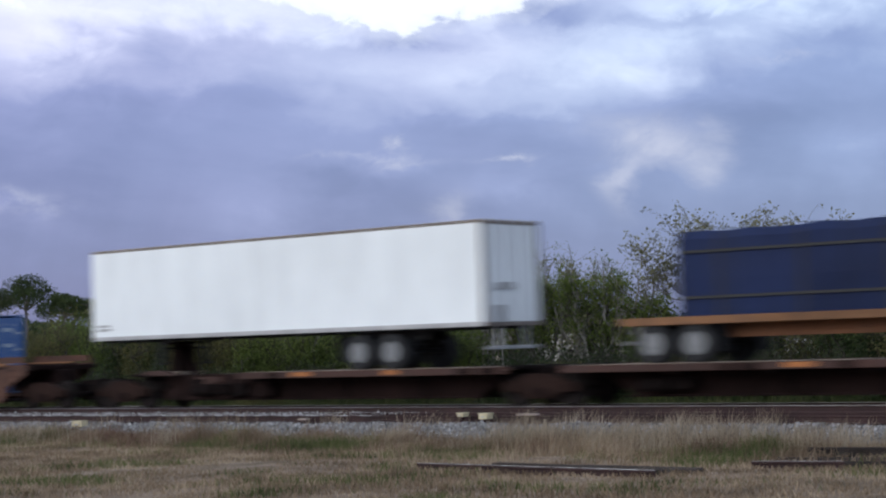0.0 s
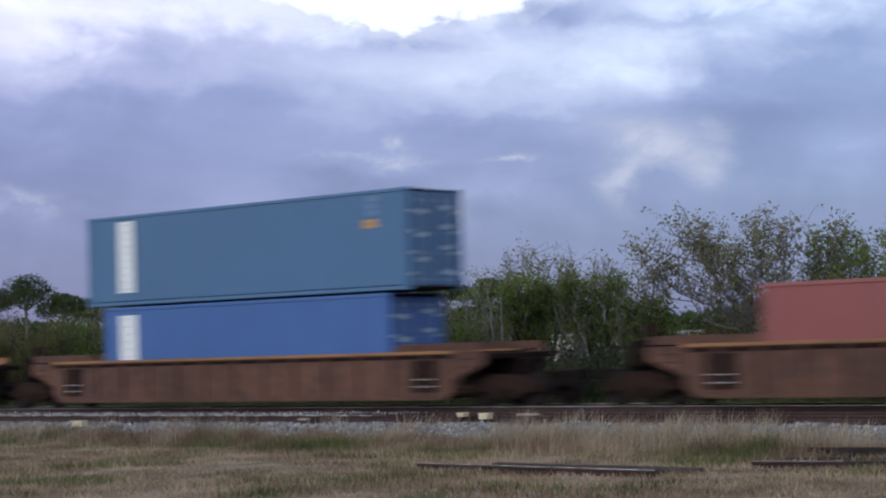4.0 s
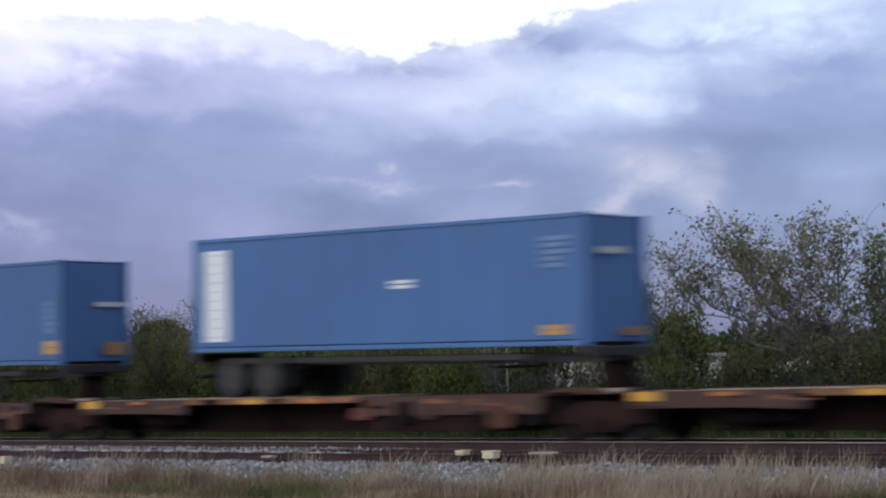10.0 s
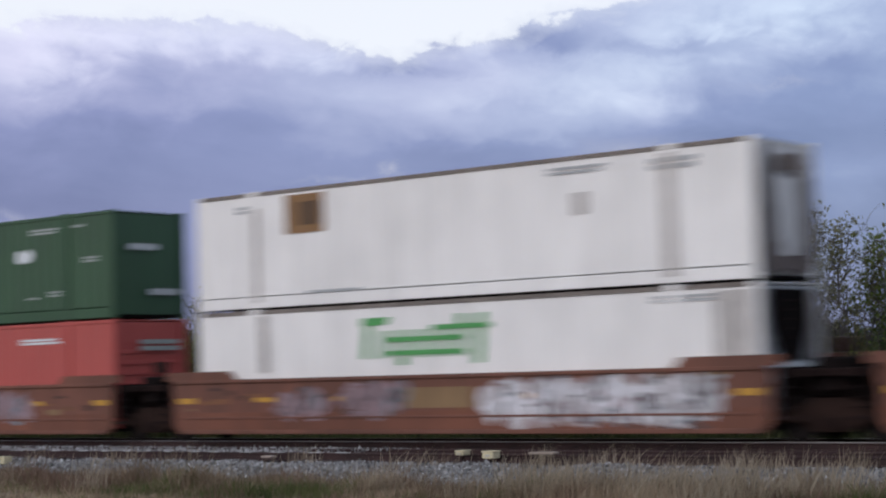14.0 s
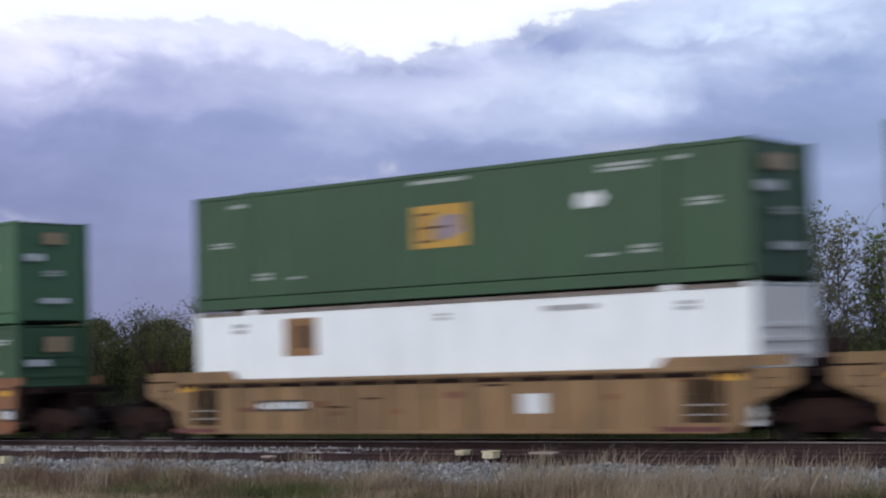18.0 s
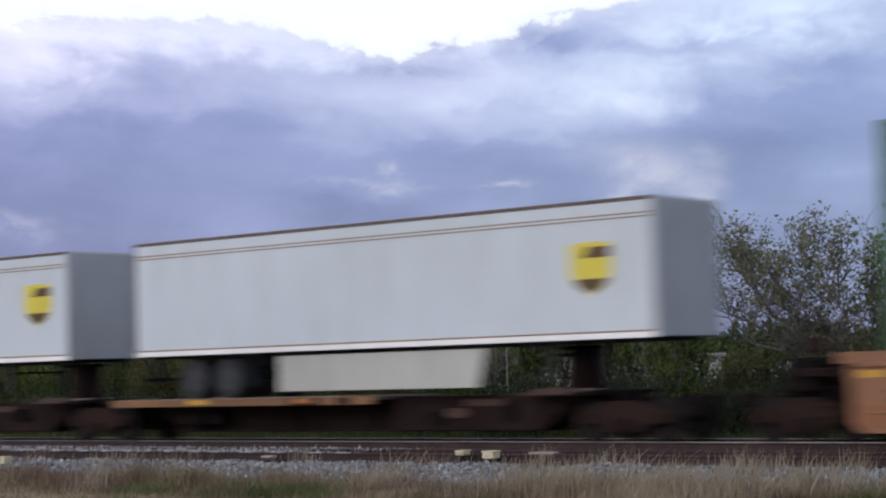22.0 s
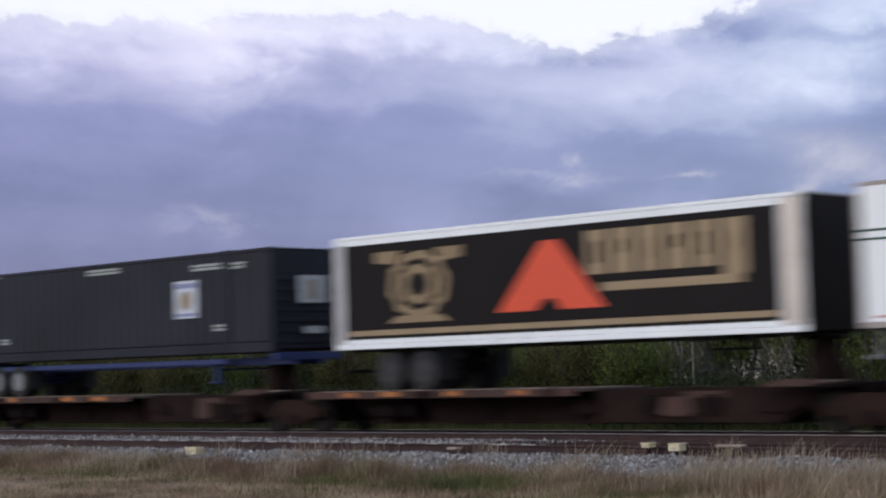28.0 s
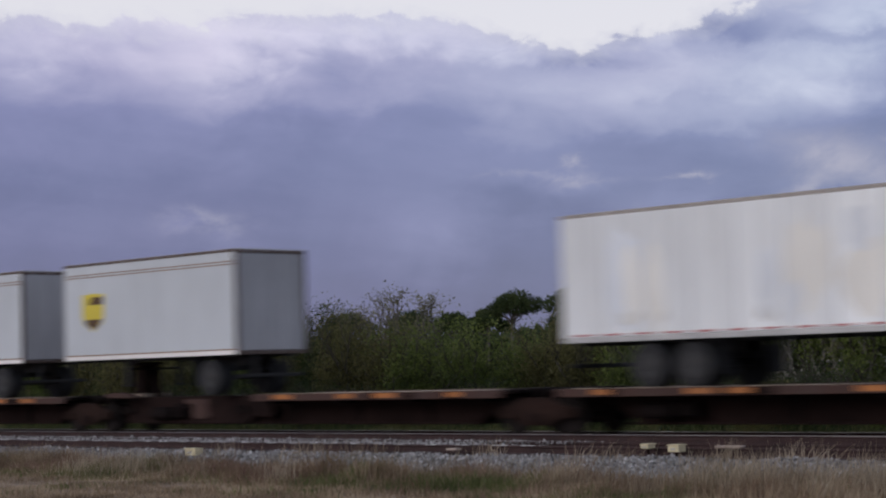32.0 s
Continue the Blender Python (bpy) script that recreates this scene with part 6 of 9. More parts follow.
def container(q, z, ln, h, mat, label, doors=True, domestic=False, frame_mat=None, end_mat=None, w=None, post_mat=None, tilt=0.0):
    """Intermodal container: frame, walls, roof, floor, castings, doors at the leading end. z: its underside."""
    w = w or (2.59 if domestic else 2.44)
    fm = frame_mat or mat
    em = end_mat or mat
    tm = RAIL_GRIMY if mat in (WHITE, WHITE_DIRTY) else fm
    pm = post_mat or fm
    c = mover("shipping_container", q, z, label, "container", "containers on the train", tilt)
    L, W = ln / 2, w / 2
    pitch, depth = (0.40, 0.022) if domestic else (0.28, 0.036)
    for s in (-1, 1):
        shared("side_wall", (ln, h, w, s), lambda bm: corrugated(bm, -L + 0.1, L - 0.1, s * (W - 0.012), 0.318 if domestic else 0.16, h - 0.10, s, pitch, depth), mat, c)
        shared("top_rail", (ln, h, w, s), lambda bm: bx(bm, -L + 0.1, L - 0.1, s * W - 0.06 if s > 0 else -W, s * W if s > 0 else -W + 0.06, h - 0.11, h - 0.01, 0.012), tm, c)
        shared("bottom_rail", (ln, h, w, s), lambda bm: bx(bm, -L + 0.1, L - 0.1, W - 0.07 if s > 0 else -W, W if s > 0 else -W + 0.07, 0.02, 0.29 if domestic else 0.132, 0.012), fm, c)
        for e in (-1, 1):
            shared("corner_post", (h, w), lambda bm: bx(bm, -0.085, 0.085, -0.07, 0.07, 0.1, h - 0.1, 0.012), pm if e > 0 else fm, c, pose(e * (L - 0.085), s * (W - 0.07), 0))
            for zz in (0.0, h - 0.118):
                shared("corner_casting", "c", lambda bm: bx(bm, -0.089, 0.089, -0.081, 0.081, 0, 0.118, 0.012), fm, c, pose(e * (L - 0.087), s * (W - 0.078), zz))
    if domestic:
        # 40 ft support posts of a 53 ft box
        for s in (-1, 1):
            for e in (-1, 1):
                shared("support_post", (h, w), lambda bm: bx(bm, -0.15, 0.15, -0.02, 0.02, 0.1, h - 0.05, 0.006), fm, c, pose(e * (ln / 2 - 2.0), s * (W - 0.012), 0))
                shared("lift_casting", "k", lambda bm: bx(bm, -0.16, 0.16, -0.085, 0.085, -0.005, 0.13, 0.012), fm, c, pose(e * (ln / 2 - 2.0), s * (W - 0.08), h - 0.115))
    shared("roof", (ln, h, w), lambda bm: bx(bm, -L + 0.08, L - 0.08, -W + 0.05, W - 0.05, h - 0.05, h - 0.015, 0.01), mat, c)
    shared("floor", (ln, w), lambda bm: bx(bm, -L + 0.08, L - 0.08, -W + 0.06, W - 0.06, 0.03, 0.15), STEEL_DARK, c)
    # trailing end wall
    shared("end_wall", (h, w), lambda bm: bx(bm, -0.03, 0.03, -W + 0.13, W - 0.13, 0.1, h - 0.08, 0.008), em, c, pose(-L + 0.09, 0, 0))
    if doors:
        for s in (-1, 1):
            y0, y1 = (-W + 0.14, -0.01) if s < 0 else (0.01, W - 0.14)
            door = shared("door", (h, w, s), lambda bm: bx(bm, -0.03, 0.03, y0, y1, 0.14, h - 0.12, 0.012), em, c, pose(L - 0.06, 0, 0))
            for k in (0.3, 0.72):
                yy = y0 + (y1 - y0) * k
                shared("locking_bar", h, lambda bm: (tube(bm, (0, 0, 0.08), (0, 0, h - 0.1), 0.019, n=6), bx(bm, -0.02, 0.03, -0.05, 0.05, 1.0, 1.1, 0.006),
                                                     bx(bm, -0.02, 0.03, -0.05, 0.05, 0.25, 0.33, 0.006), bx(bm, -0.02, 0.03, -0.05, 0.05, h - 0.4, h - 0.32, 0.006)), PALE_BAR, door, pose(0.055, yy, 0))
            for zz in (0.42, 1.02, 1.62, 2.20):
                shared("hinge", "h", lambda bm: bx(bm, -0.012, 0.02, -0.10, 0.10, 0, 0.09, 0.006), PALE_BAR, door, pose(0.03, (y0 + 0.10) if s < 0 else (y1 - 0.10), zz))
            for k, zz in enumerate((0.45, 1.15, 1.75, 2.3) if s > 0 else (0.8, 1.5, 2.15)):
                yy = y0 + (y1 - y0) * 0.5
                mark(door, yy - 0.24, yy + 0.20, zz, zz + 0.13, 0.031, PALE_PLACARD, "placard", "pale placard", "end", 0.008)
    else:
        shared("end_wall", (h, w), lambda bm: bx(bm, -0.03, 0.03, -W + 0.13, W - 0.13, 0.1, h - 0.08, 0.008), em, c, pose(L - 0.09, 0, 0))
        if domestic and (em is CHARCOAL or z < 1):
            for k in range(7):
                shared("end_rib", w, lambda bm: bx(bm, -0.02, 0.025, -W + 0.16, W - 0.16, -0.05, 0.05, 0.008), em, c, pose(L - 0.05, 0, 0.3 + (h - 0.6) * k / 8))
    return c


def tyre_pair(parent, x, z, s, rim_mat):
    """A dual wheel on one side of a trailer axle."""
    def tyre(bm):
        for y in (0.0, 0.30):
            tube(bm, (0, y - 0.11, 0), (0, y + 0.11, 0), 0.50, n=26)
            tube(bm, (0, y - 0.125, 0), (0, y - 0.11, 0), 0.43, 0.48, n=26)

    def rim(bm):
        tube(bm, (0, -0.128, 0), (0, -0.09, 0), 0.29, n=20)
        tube(bm, (0, -0.17, 0), (0, -0.128, 0), 0.11, 0.13, n=12)
        for k in range(8):
            a = 6.283 * k / 8
            tube(bm, (math.cos(a) * 0.19, -0.145, math.sin(a) * 0.19), (math.cos(a) * 0.19, -0.128, math.sin(a) * 0.19), 0.02, n=6)
    at = pose(x, s * 1.13, z) if s < 0 else pose(x, s * 1.13, z, 0, 0, 180)
    w = shared("wheel", "t", tyre, TYRE, parent, at, "black dual tyre")
    shared("rim", "r", rim, rim_mat, w, None, "dusty pale steel rim")


DECK = 1.065


def running_gear(t, ln, rear, zb, axles=2, gear=True, mat=None, setback=3.2, rims=None):
    """Bogie, landing gear, rear guard of a trailer whose underside is at zb above its base; rear: +1 leading, -1 trailing end."""
    mat = mat or CHASSIS_DARK
    L = ln / 2
    xs = [rear * (L - setback + 1.24 * k) for k in range(axles)]
    bm = bmesh.new()
    lo, hi = min(xs) - 0.75, max(xs) + 0.75
    for y in (-0.5, 0.5):
        bx(bm, lo, hi, y - 0.06, y + 0.06, zb - 0.30, zb, 0.012)
    for x in xs:
        bx(bm, x - 0.12, x + 0.12, -0.62, 0.62, zb - 0.44, zb - 0.28, 0.02)
        tube(bm, (x, -0.9, 0.5), (x, 0.9, 0.5), 0.075, n=10)
        for y in (-0.55, 0.55):
            tube(bm, (x + 0.3, y, zb - 0.45), (x + 0.3, y, zb - 0.2), 0.12, n=10)
    bogie = part("bogie", bm, mat, t, "trailer bogie")
    for x in xs:
        for s in (-1, 1):
            tyre_pair(bogie, x, 0.50, s, rims or RIM)
    for s in (-1, 1):
        bm = bmesh.new()
        x = min(xs, key=abs) - rear * 0.72
        bx(bm, x - 0.012, x + 0.012, s * 1.0 - 0.28, s * 1.0 + 0.28, 0.28, zb, 0.004)
        part("mud_flap", bm, TYRE, t, "black mud flap")
    if gear:
        x = -rear * (L - 2.9)
        for s in (-1, 1):
            bm = bmesh.new()
            bx(bm, x - 0.07, x + 0.07, s * 0.95 - 0.07, s * 0.95 + 0.07, 0.34, zb, 0.01)
            bx(bm, x - 0.16, x + 0.16, s * 0.95 - 0.13, s * 0.95 + 0.13, 0.30, 0.35, 0.01)
            tube(bm, (x, s * 0.95, zb - 0.15), (x + rear * 0.75, s * 0.95, zb - 0.04), 0.03, n=6)
            part("landing_leg", bm, mat, t, "dark landing leg")
        bm = bmesh.new()
        tube(bm, (x, -0.95, zb - 0.30), (x, 0.95, zb - 0.30), 0.03, n=8)
        part("cross_brace", bm, mat, t)
    bm = bmesh.new()
    x = rear * (L - 0.08)
    bx(bm, x - 0.05, x + 0.05, -1.1, 1.1, 0.48, 0.58, 0.012)
    for y in (-0.6, 0.6):
        bx(bm, x - 0.04, x + 0.04, y - 0.05, y + 0.05, 0.55, zb, 0.01)
    part("rear_guard", bm, CHASSIS_DARK if rims else GALV, t, "dark steel rear guard" if rims else "pale steel rear guard")
    bm = bmesh.new()
    x = -rear * (L - 0.9)
    bx(bm, x - 0.5, x + 0.5, -0.55, 0.55, zb - 0.07, zb - 0.005, 0.01)
    part("kingpin_plate", bm, mat, t)


def trailer(q, ln, mat, label, rear=-1, top=5.12, bottom=2.19, seams=True, end_mat=None, cap_mat=None, rail_mat=None, skirt=None, axles=2, name="semi_trailer", gear=True, setback=3.2, rims=None):
    """Dry van trailer standing on the wheel deck: walls, roof, rails, posts, doors, running gear."""
    w = 2.59
    L, W = ln / 2, w / 2
    t = mover(name, q, DECK, label, "trailer", "trailers on the train")
    zb, zt = bottom - DECK, top - DECK
    em, cm, rm = end_mat or mat, cap_mat or RAIL_GRIMY, rail_mat or GALV
    for s in (-1, 1):
        shared("side_wall", (ln, zb, zt, s), lambda bm: bx(bm, -L + 0.06, L - 0.06, s * W - 0.05 if s > 0 else -W, W if s > 0 else -W + 0.05, zb + 0.12, zt - 0.08, 0.004), mat, t)
        shared("top_rail", (ln, zt, s), lambda bm: bx(bm, -L + 0.02, L - 0.02, W - 0.05 if s > 0 else -W - 0.008, W + 0.008 if s > 0 else -W + 0.05, zt - 0.09, zt, 0.012), cm, t)
        shared("bottom_rail", (ln, zb, s), lambda bm: bx(bm, -L + 0.02, L - 0.02, W - 0.05 if s > 0 else -W - 0.008, W + 0.008 if s > 0 else -W + 0.05, zb, zb + 0.13, 0.012), rm, t)
        if seams:
            n = int(ln / 1.22)
            for k in range(1, n):
                shared("panel_seam", (zb, zt), lambda bm: bx(bm, -0.018, 0.018, -0.004, 0.004, zb + 0.13, zt - 0.09), mat, t, pose(-L + ln * k / n, s * (W + 0.002), 0))
        for e in (-1, 1):
            shared("corner_post", (zb, zt), lambda bm: bx(bm, -0.05, 0.05, -0.05, 0.05, zb, zt - 0.01, 0.014), cm if e == rear else em, t, pose(e * (L - 0.045), s * (W - 0.045), 0))
    shared("roof", (ln, zt), lambda bm: bx(bm, -L + 0.03, L - 0.03, -W + 0.03, W - 0.03, zt - 0.05, zt + 0.012, 0.012), GALV, t, None, "pale metal roof")
    shared("floor", (ln, zb), lambda bm: bx(bm, -L + 0.05, L - 0.05, -W + 0.04, W - 0.04, zb + 0.01, zb + 0.11), CHASSIS_DARK, t)
    n = int(ln / 0.9)
    for k in range(n):
        shared("cross_member", zb, lambda bm: bx(bm, -0.03, 0.03, -W + 0.06, W - 0.06, zb - 0.07, zb + 0.01), CHASSIS_DARK, t, pose(-L + 0.5 + (ln - 1.0) * k / (n - 1), 0, 0))
    shared("front_wall", (zb, zt), lambda bm: bx(bm, -0.04, 0.04, -W + 0.06, W - 0.06, zb + 0.02, zt - 0.03, 0.02), em, t, pose(-rear * (L - 0.05), 0, 0))
    for s in (-1, 1):
        y0, y1 = (-W + 0.1, -0.008) if s < 0 else (0.008, W - 0.1)
        door = shared("door", (zb, zt, s), lambda bm: bx(bm, -0.025, 0.025, y0, y1, zb + 0.12, zt - 0.12, 0.01), em, t, pose(rear * (L - 0.04), 0, 0))
        for k in (0.25, 0.75):
            yy = y0 + (y1 - y0) * k
            shared("locking_bar", (zb, zt), lambda bm: tube(bm, (0, 0, zb + 0.06), (0, 0, zt - 0.06), 0.017, n=6), GALV, door, pose(rear * 0.05, yy, 0))
    shared("door_header", (zb, zt), lambda bm: bx(bm, -0.03, 0.03, -W + 0.08, W - 0.08, zt - 0.12, zt - 0.02, 0.01), cm, t, pose(rear * (L - 0.03), 0, 0))
    shared("door_sill", zb, lambda bm: bx(bm, -0.03, 0.03, -W + 0.08, W - 0.08, zb, zb + 0.12, 0.01), cm, t, pose(rear * (L - 0.03), 0, 0))
    running_gear(t, ln, rear, zb, axles, gear, setback=setback, rims=rims)
    if skirt:
        a, b, slant = skirt
        bm = bmesh.new()
        prism(bm, [(a, 0.16), (b, 0.16), (b + slant, zb - 0.10), (a - (0 if slant > 0 else slant), zb - 0.10)] if slant >= 0 else [(a, 0.16), (b, 0.16), (b, zb - 0.10), (a + slant, zb - 0.10)], -W + 0.13, -W + 0.155)
        part("side_skirt", bm, SKIRT, t, "grimy flat panel skirt under the floor")
    return t


def chassis(q, ln, label, rear=-1, mat=None, gear=True, rims=None, tilt=0.0):
    """Container chassis standing on the deck under a container whose underside is at 2.19."""
    mat = mat or CHASSIS_DARK
    t = mover("container_chassis", q, DECK - 3.0 * math.sin(radians(tilt)), label, "trailer chassis", "chassis on the train", tilt)
    L = ln / 2
    zb = 2.19 - DECK
    for y in (-0.48, 0.48):
        bm = bmesh.new()
        bx(bm, -L, L, y - 0.06, y + 0.06, zb - 0.34, zb - 0.13, 0.01)
        part("main_beam", bm, mat, t, "long steel chassis beam")
    for x in (-L / 2, 0, L / 2):
        bm = bmesh.new()
        bx(bm, x - 0.07, x + 0.07, -0.42, 0.42, zb - 0.3, zb - 0.15, 0.01)
        part("cross_member", bm, mat, t)
    for x in (-L + 0.12, L - 0.12):
        bm = bmesh.new()
        bx(bm, x - 0.11, x + 0.11, -1.2, 1.2, zb - 0.22, zb - 0.006, 0.014)
        part("bolster", bm, mat, t)
    for s in (-1, 1):
        bm = bmesh.new()
        bx(bm, -L * 0.72, L * 0.72, s * 1.16 - 0.03, s * 1.16 + 0.03, zb - 0.28, zb - 0.14, 0.01)
        part("side_beam", bm, mat, t)
    running_gear(t, ln, rear, zb - 0.13, 2, gear, mat, setback=3.35 if mat is CHASSIS_BLUE else 2.7, rims=rims or (RIM if mat is CHASSIS_BLUE else RIM_DARK))
    return t


GREY_LETTER = material("grey_lettering", (0.38, 0.38, 0.39), 0.6, vary=0.1, scale=9.0)
GREY_SOFT = material("soft_grey_grime", (0.50, 0.455, 0.43), 0.7, vary=0.2, scale=5.0, dirt=0.4)
PALE_BLUE_LETTER = material("pale_blue_lettering", (0.14, 0.22, 0.39), 0.6, vary=0.1, scale=9.0)
OCHRE = material("brown_ochre", (0.24, 0.125, 0.05), 0.6, vary=0.12, scale=9.0)
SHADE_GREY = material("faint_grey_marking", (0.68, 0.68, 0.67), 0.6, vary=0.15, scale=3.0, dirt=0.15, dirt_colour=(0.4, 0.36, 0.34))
TAPE_RED = material("red_reflective_tape", (0.42, 0.10, 0.10), 0.5, vary=0.1, scale=9.0)
GOLD_DULL = material("dull_gold_marking", (0.26, 0.19, 0.11), 0.5, 0.2, vary=0.15, scale=9.0)
BROWN_RAIL = material("dark_brown_roof_rail", (0.10, 0.072, 0.062), 0.6, vary=0.2, scale=6.0)
STRIP_GAP = material("pale_grey_gap", (0.44, 0.49, 0.57), 0.6, vary=0.1, scale=9.0)


# ---- markings and special trailers ----
PLAIN = {"bars": GREY_MARK, "whitebars": WHITE_MARK, "palebars": GREY_MARK, "greybars": GREY_LETTER, "letters": PALE_BLUE_LETTER, "lettersbig": WHITE_MARK}


def poly(parent, pts, y, mat, name, label="", proud=0.006):
    bm = bmesh.new()
    prism(bm, pts, y - proud, y - 0.001)
    return part(name, bm, mat, parent, label)


def dress(c, kind, y, *rects):
    """Markings on the near side of a box; each is x0, x1, z0, z1 in its own space."""
    for i, (x0, x1, z0, z1) in enumerate(rects):
        x0, x1 = (x0 + 0.10, x1 - 0.10) if x1 - x0 > 0.45 else (x0 + 0.03, x1 - 0.03)
        z0, z1 = max(z0, 0.12), min(z1, 2.74 if y > -1.29 else 4.0)
        if z1 - z0 < 0.05:
            z1 = z0 + 0.05
        w, h = x1 - x0, z1 - z0
        if kind == "strip":
            p = mark(c, x0, x1, z0, z1, y, WHITE_MARK, "lettering_panel", "white panel of tall vertical lettering")
            n = max(4, int(h / 0.22))
            for k in range(n):
                zz = z0 + h * (k + 0.5) / n
                mark(p, x0 + w * 0.14, x1 - w * (0.1 + 0.12 * ((k * 7) % 3)), zz - 0.012, zz + 0.012, y - 0.005, STRIP_GAP, "letter_gap")
        elif kind == "stripbars":
            n = max(5, int(h / 0.21))
            p = mark(c, x0 + w * 0.06, x1 - w * 0.06, z1 - h / n * 0.6, z1, y, WHITE_MARK, "lettering", "vertical white lettering")
            for k in range(1, n):
                zz = z1 - h * k / n
                mark(p, x0 + w * 0.06 * (k % 2), x1 - w * 0.06, zz - h / n * (0.6 if k % 3 else 0.35), zz, y, WHITE_MARK, "letter")
        elif kind in ("bars", "whitebars", "palebars", "greybars", "letters", "lettersbig"):
            n = 2 if kind == "lettersbig" else 1 if h < 0.16 else 2 if h < 0.34 else 3 if h < 0.7 else 5
            lines(c, x0, x1, z0, z1, y, n, PLAIN[kind], seed=i)
        elif kind == "orange":
            p = mark(c, x0, x1, z0, z1, y, PLATE_ORANGE, "warning_plate", "orange yellow warning plate")
            mark(p, x0 + w * 0.12, x1 - w * 0.12, z0 + h * 0.46, z0 + h * 0.54, y - 0.005, OCHRE, "plate_bar")
        elif kind == "white":
            mark(c, x0, x1, z0, z1, y, WHITE_MARK, "label_plate", "white label plate")
        elif kind == "whitebar":
            lines(c, x0, x1, z0, z1, y, 1 if h < 0.2 else 2, WHITE_MARK, seed=i)
        elif kind == "grey":
            lines(c, x0, x1, z0, z1, y, 2, GREY_LETTER, seed=i)
        elif kind == "greypatch":
            mark(c, x0, x1, z0, z1, y, GREY_SOFT, "repair_patch", "grey repair patch")
        elif kind == "rustpost":
            mark(c, x0, x1, max(z0, 0.15), z1, y - 0.019, GREY_SOFT, "grimy_post", "grimy lifting post")
        elif kind == "square":
            p = mark(c, x0, x1, z0, z1, y, EMBLEM_YELLOW, "emblem", "yellow square emblem with dark bars and a grey blue patch")
            poly(p, [(x0 + w * 0.40, z0 + h * 0.22), (x0 + w * 0.66, z0 + h * 0.16), (x1 - w * 0.08, z0 + h * 0.35), (x1 - w * 0.10, z1 - h * 0.28), (x0 + w * 0.60, z1 - h * 0.22), (x0 + w * 0.44, z1 - h * 0.36)], y - 0.005, PATCH_GREY, "emblem_patch")
            for f, e in ((0.16, 0.42), (0.48, 0.66), (0.80, 0.40)):
                mark(p, x0 + w * 0.10, x0 + w * e, z0 + h * f - h * 0.03, z0 + h * f + h * 0.03, y - 0.011, BROWN_MARK, "emblem_bar")
            mark(p, x0 + w * 0.12, x0 + w * 0.20, z0 + h * 0.16, z0 + h * 0.80, y - 0.008, OCHRE, "emblem_bar")
        elif kind == "palesquare":
            mark(c, x0, x1, z0, z1, y, GOLD_MARK, "emblem", "faded yellow emblem")
        elif kind == "darksquare":
            p = mark(c, x0, x1, z0, z1, y, OCHRE, "emblem", "brown ochre square emblem")
            mark(p, x0 + w * 0.35, x1 - w * 0.1, z0 + h * 0.2, z1 - h * 0.2, y - 0.005, BROWN_MARK, "emblem_patch")
        elif kind == "hex":
            poly(c, [(x0, z0 + h * 0.35), (x0 + w * 0.12, z0), (x0 + w * 0.44, z0 + h * 0.10), (x0 + w * 0.56, z0), (x1 - w * 0.18, z0 + h * 0.06), (x1, z0 + h * 0.55), (x1 - w * 0.24, z1), (x0 + w * 0.62, z1 - h * 0.12), (x0 + w * 0.48, z1 - h * 0.30), (x0 + w * 0.24, z1 - h * 0.04), (x0 + w * 0.05, z1 - h * 0.16)], y, WHITE_MARK, "white_emblem", "white six sided emblem")
        elif kind == "octagon":
            r = 0.3
            z0 = min(z0, z1 - w * 0.95)
            h = z1 - z0
            p = poly(c, [(x0, z0 + h * r), (x0 + w * r, z0), (x1 - w * r, z0), (x1, z0 + h * r), (x1, z1 - h * r), (x1 - w * r, z1), (x0 + w * r, z1), (x0, z1 - h * r)],
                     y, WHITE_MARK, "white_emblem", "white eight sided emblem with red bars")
            for a, b, e, f in ((0.26, 0.41, 0.22, 0.78), (0.59, 0.74, 0.22, 0.78), (0.41, 0.59, 0.455, 0.545)):
                mark(p, x0 + w * a, x0 + w * b, z0 + h * e, z0 + h * f, y - 0.006, RED_MARK, "emblem_bar")
        elif kind == "greenlogo":
            # slanting plain strokes of a large emblem
            n = 7
            for k in range(n):
                a = x0 + w * k / n
                ww = w / n
                zt = z1 - h * (0.0 if k in (0, 5, 6) else 0.28)
                zb = z0 + h * (0.0 if k in (2, 6) else 0.15)
                poly(c, [(a, zb), (a + ww * 0.42, zb), (a + ww * 0.62, zt), (a + ww * 0.2, zt)], y, LIME_MARK, "emblem_stroke", "bright green emblem stroke")
            poly(c, [(x0, z1 - h * 0.16), (x0 + w * 0.2, z1 - h * 0.16), (x0 + w * 0.22, z1), (x0 + 0.05, z1)], y - 0.006, LIME_MARK, "emblem_stroke")
            for f in (0.2, 0.48, 0.7):
                mark(c, x0 + w * (0.22 if f < 0.6 else 0.55), x1 - w * (0.02 if f > 0.6 else 0.2), z0 + h * f, z0 + h * (f + 0.1), y - 0.009, LIME_MARK, "emblem_stroke")
        elif kind == "panel":
            x0, x1 = x0 + 0.07, x1 - 0.07
            w = x1 - x0
            p = mark(c, x0, x1, z0, z1, y, PANEL_WHITE, "emblem_panel", "pale emblem panel with gold centre and blue edges")
            mark(p, x0 + w * 0.05, x1 - w * 0.05, z1 - h * 0.20, z1 - h * 0.07, y - 0.005, BLUE_MARK, "emblem_bar")
            mark(p, x0 + w * 0.05, x1 - w * 0.05, z0 + h * 0.05, z0 + h * 0.13, y - 0.005, BLUE_MARK, "emblem_bar")
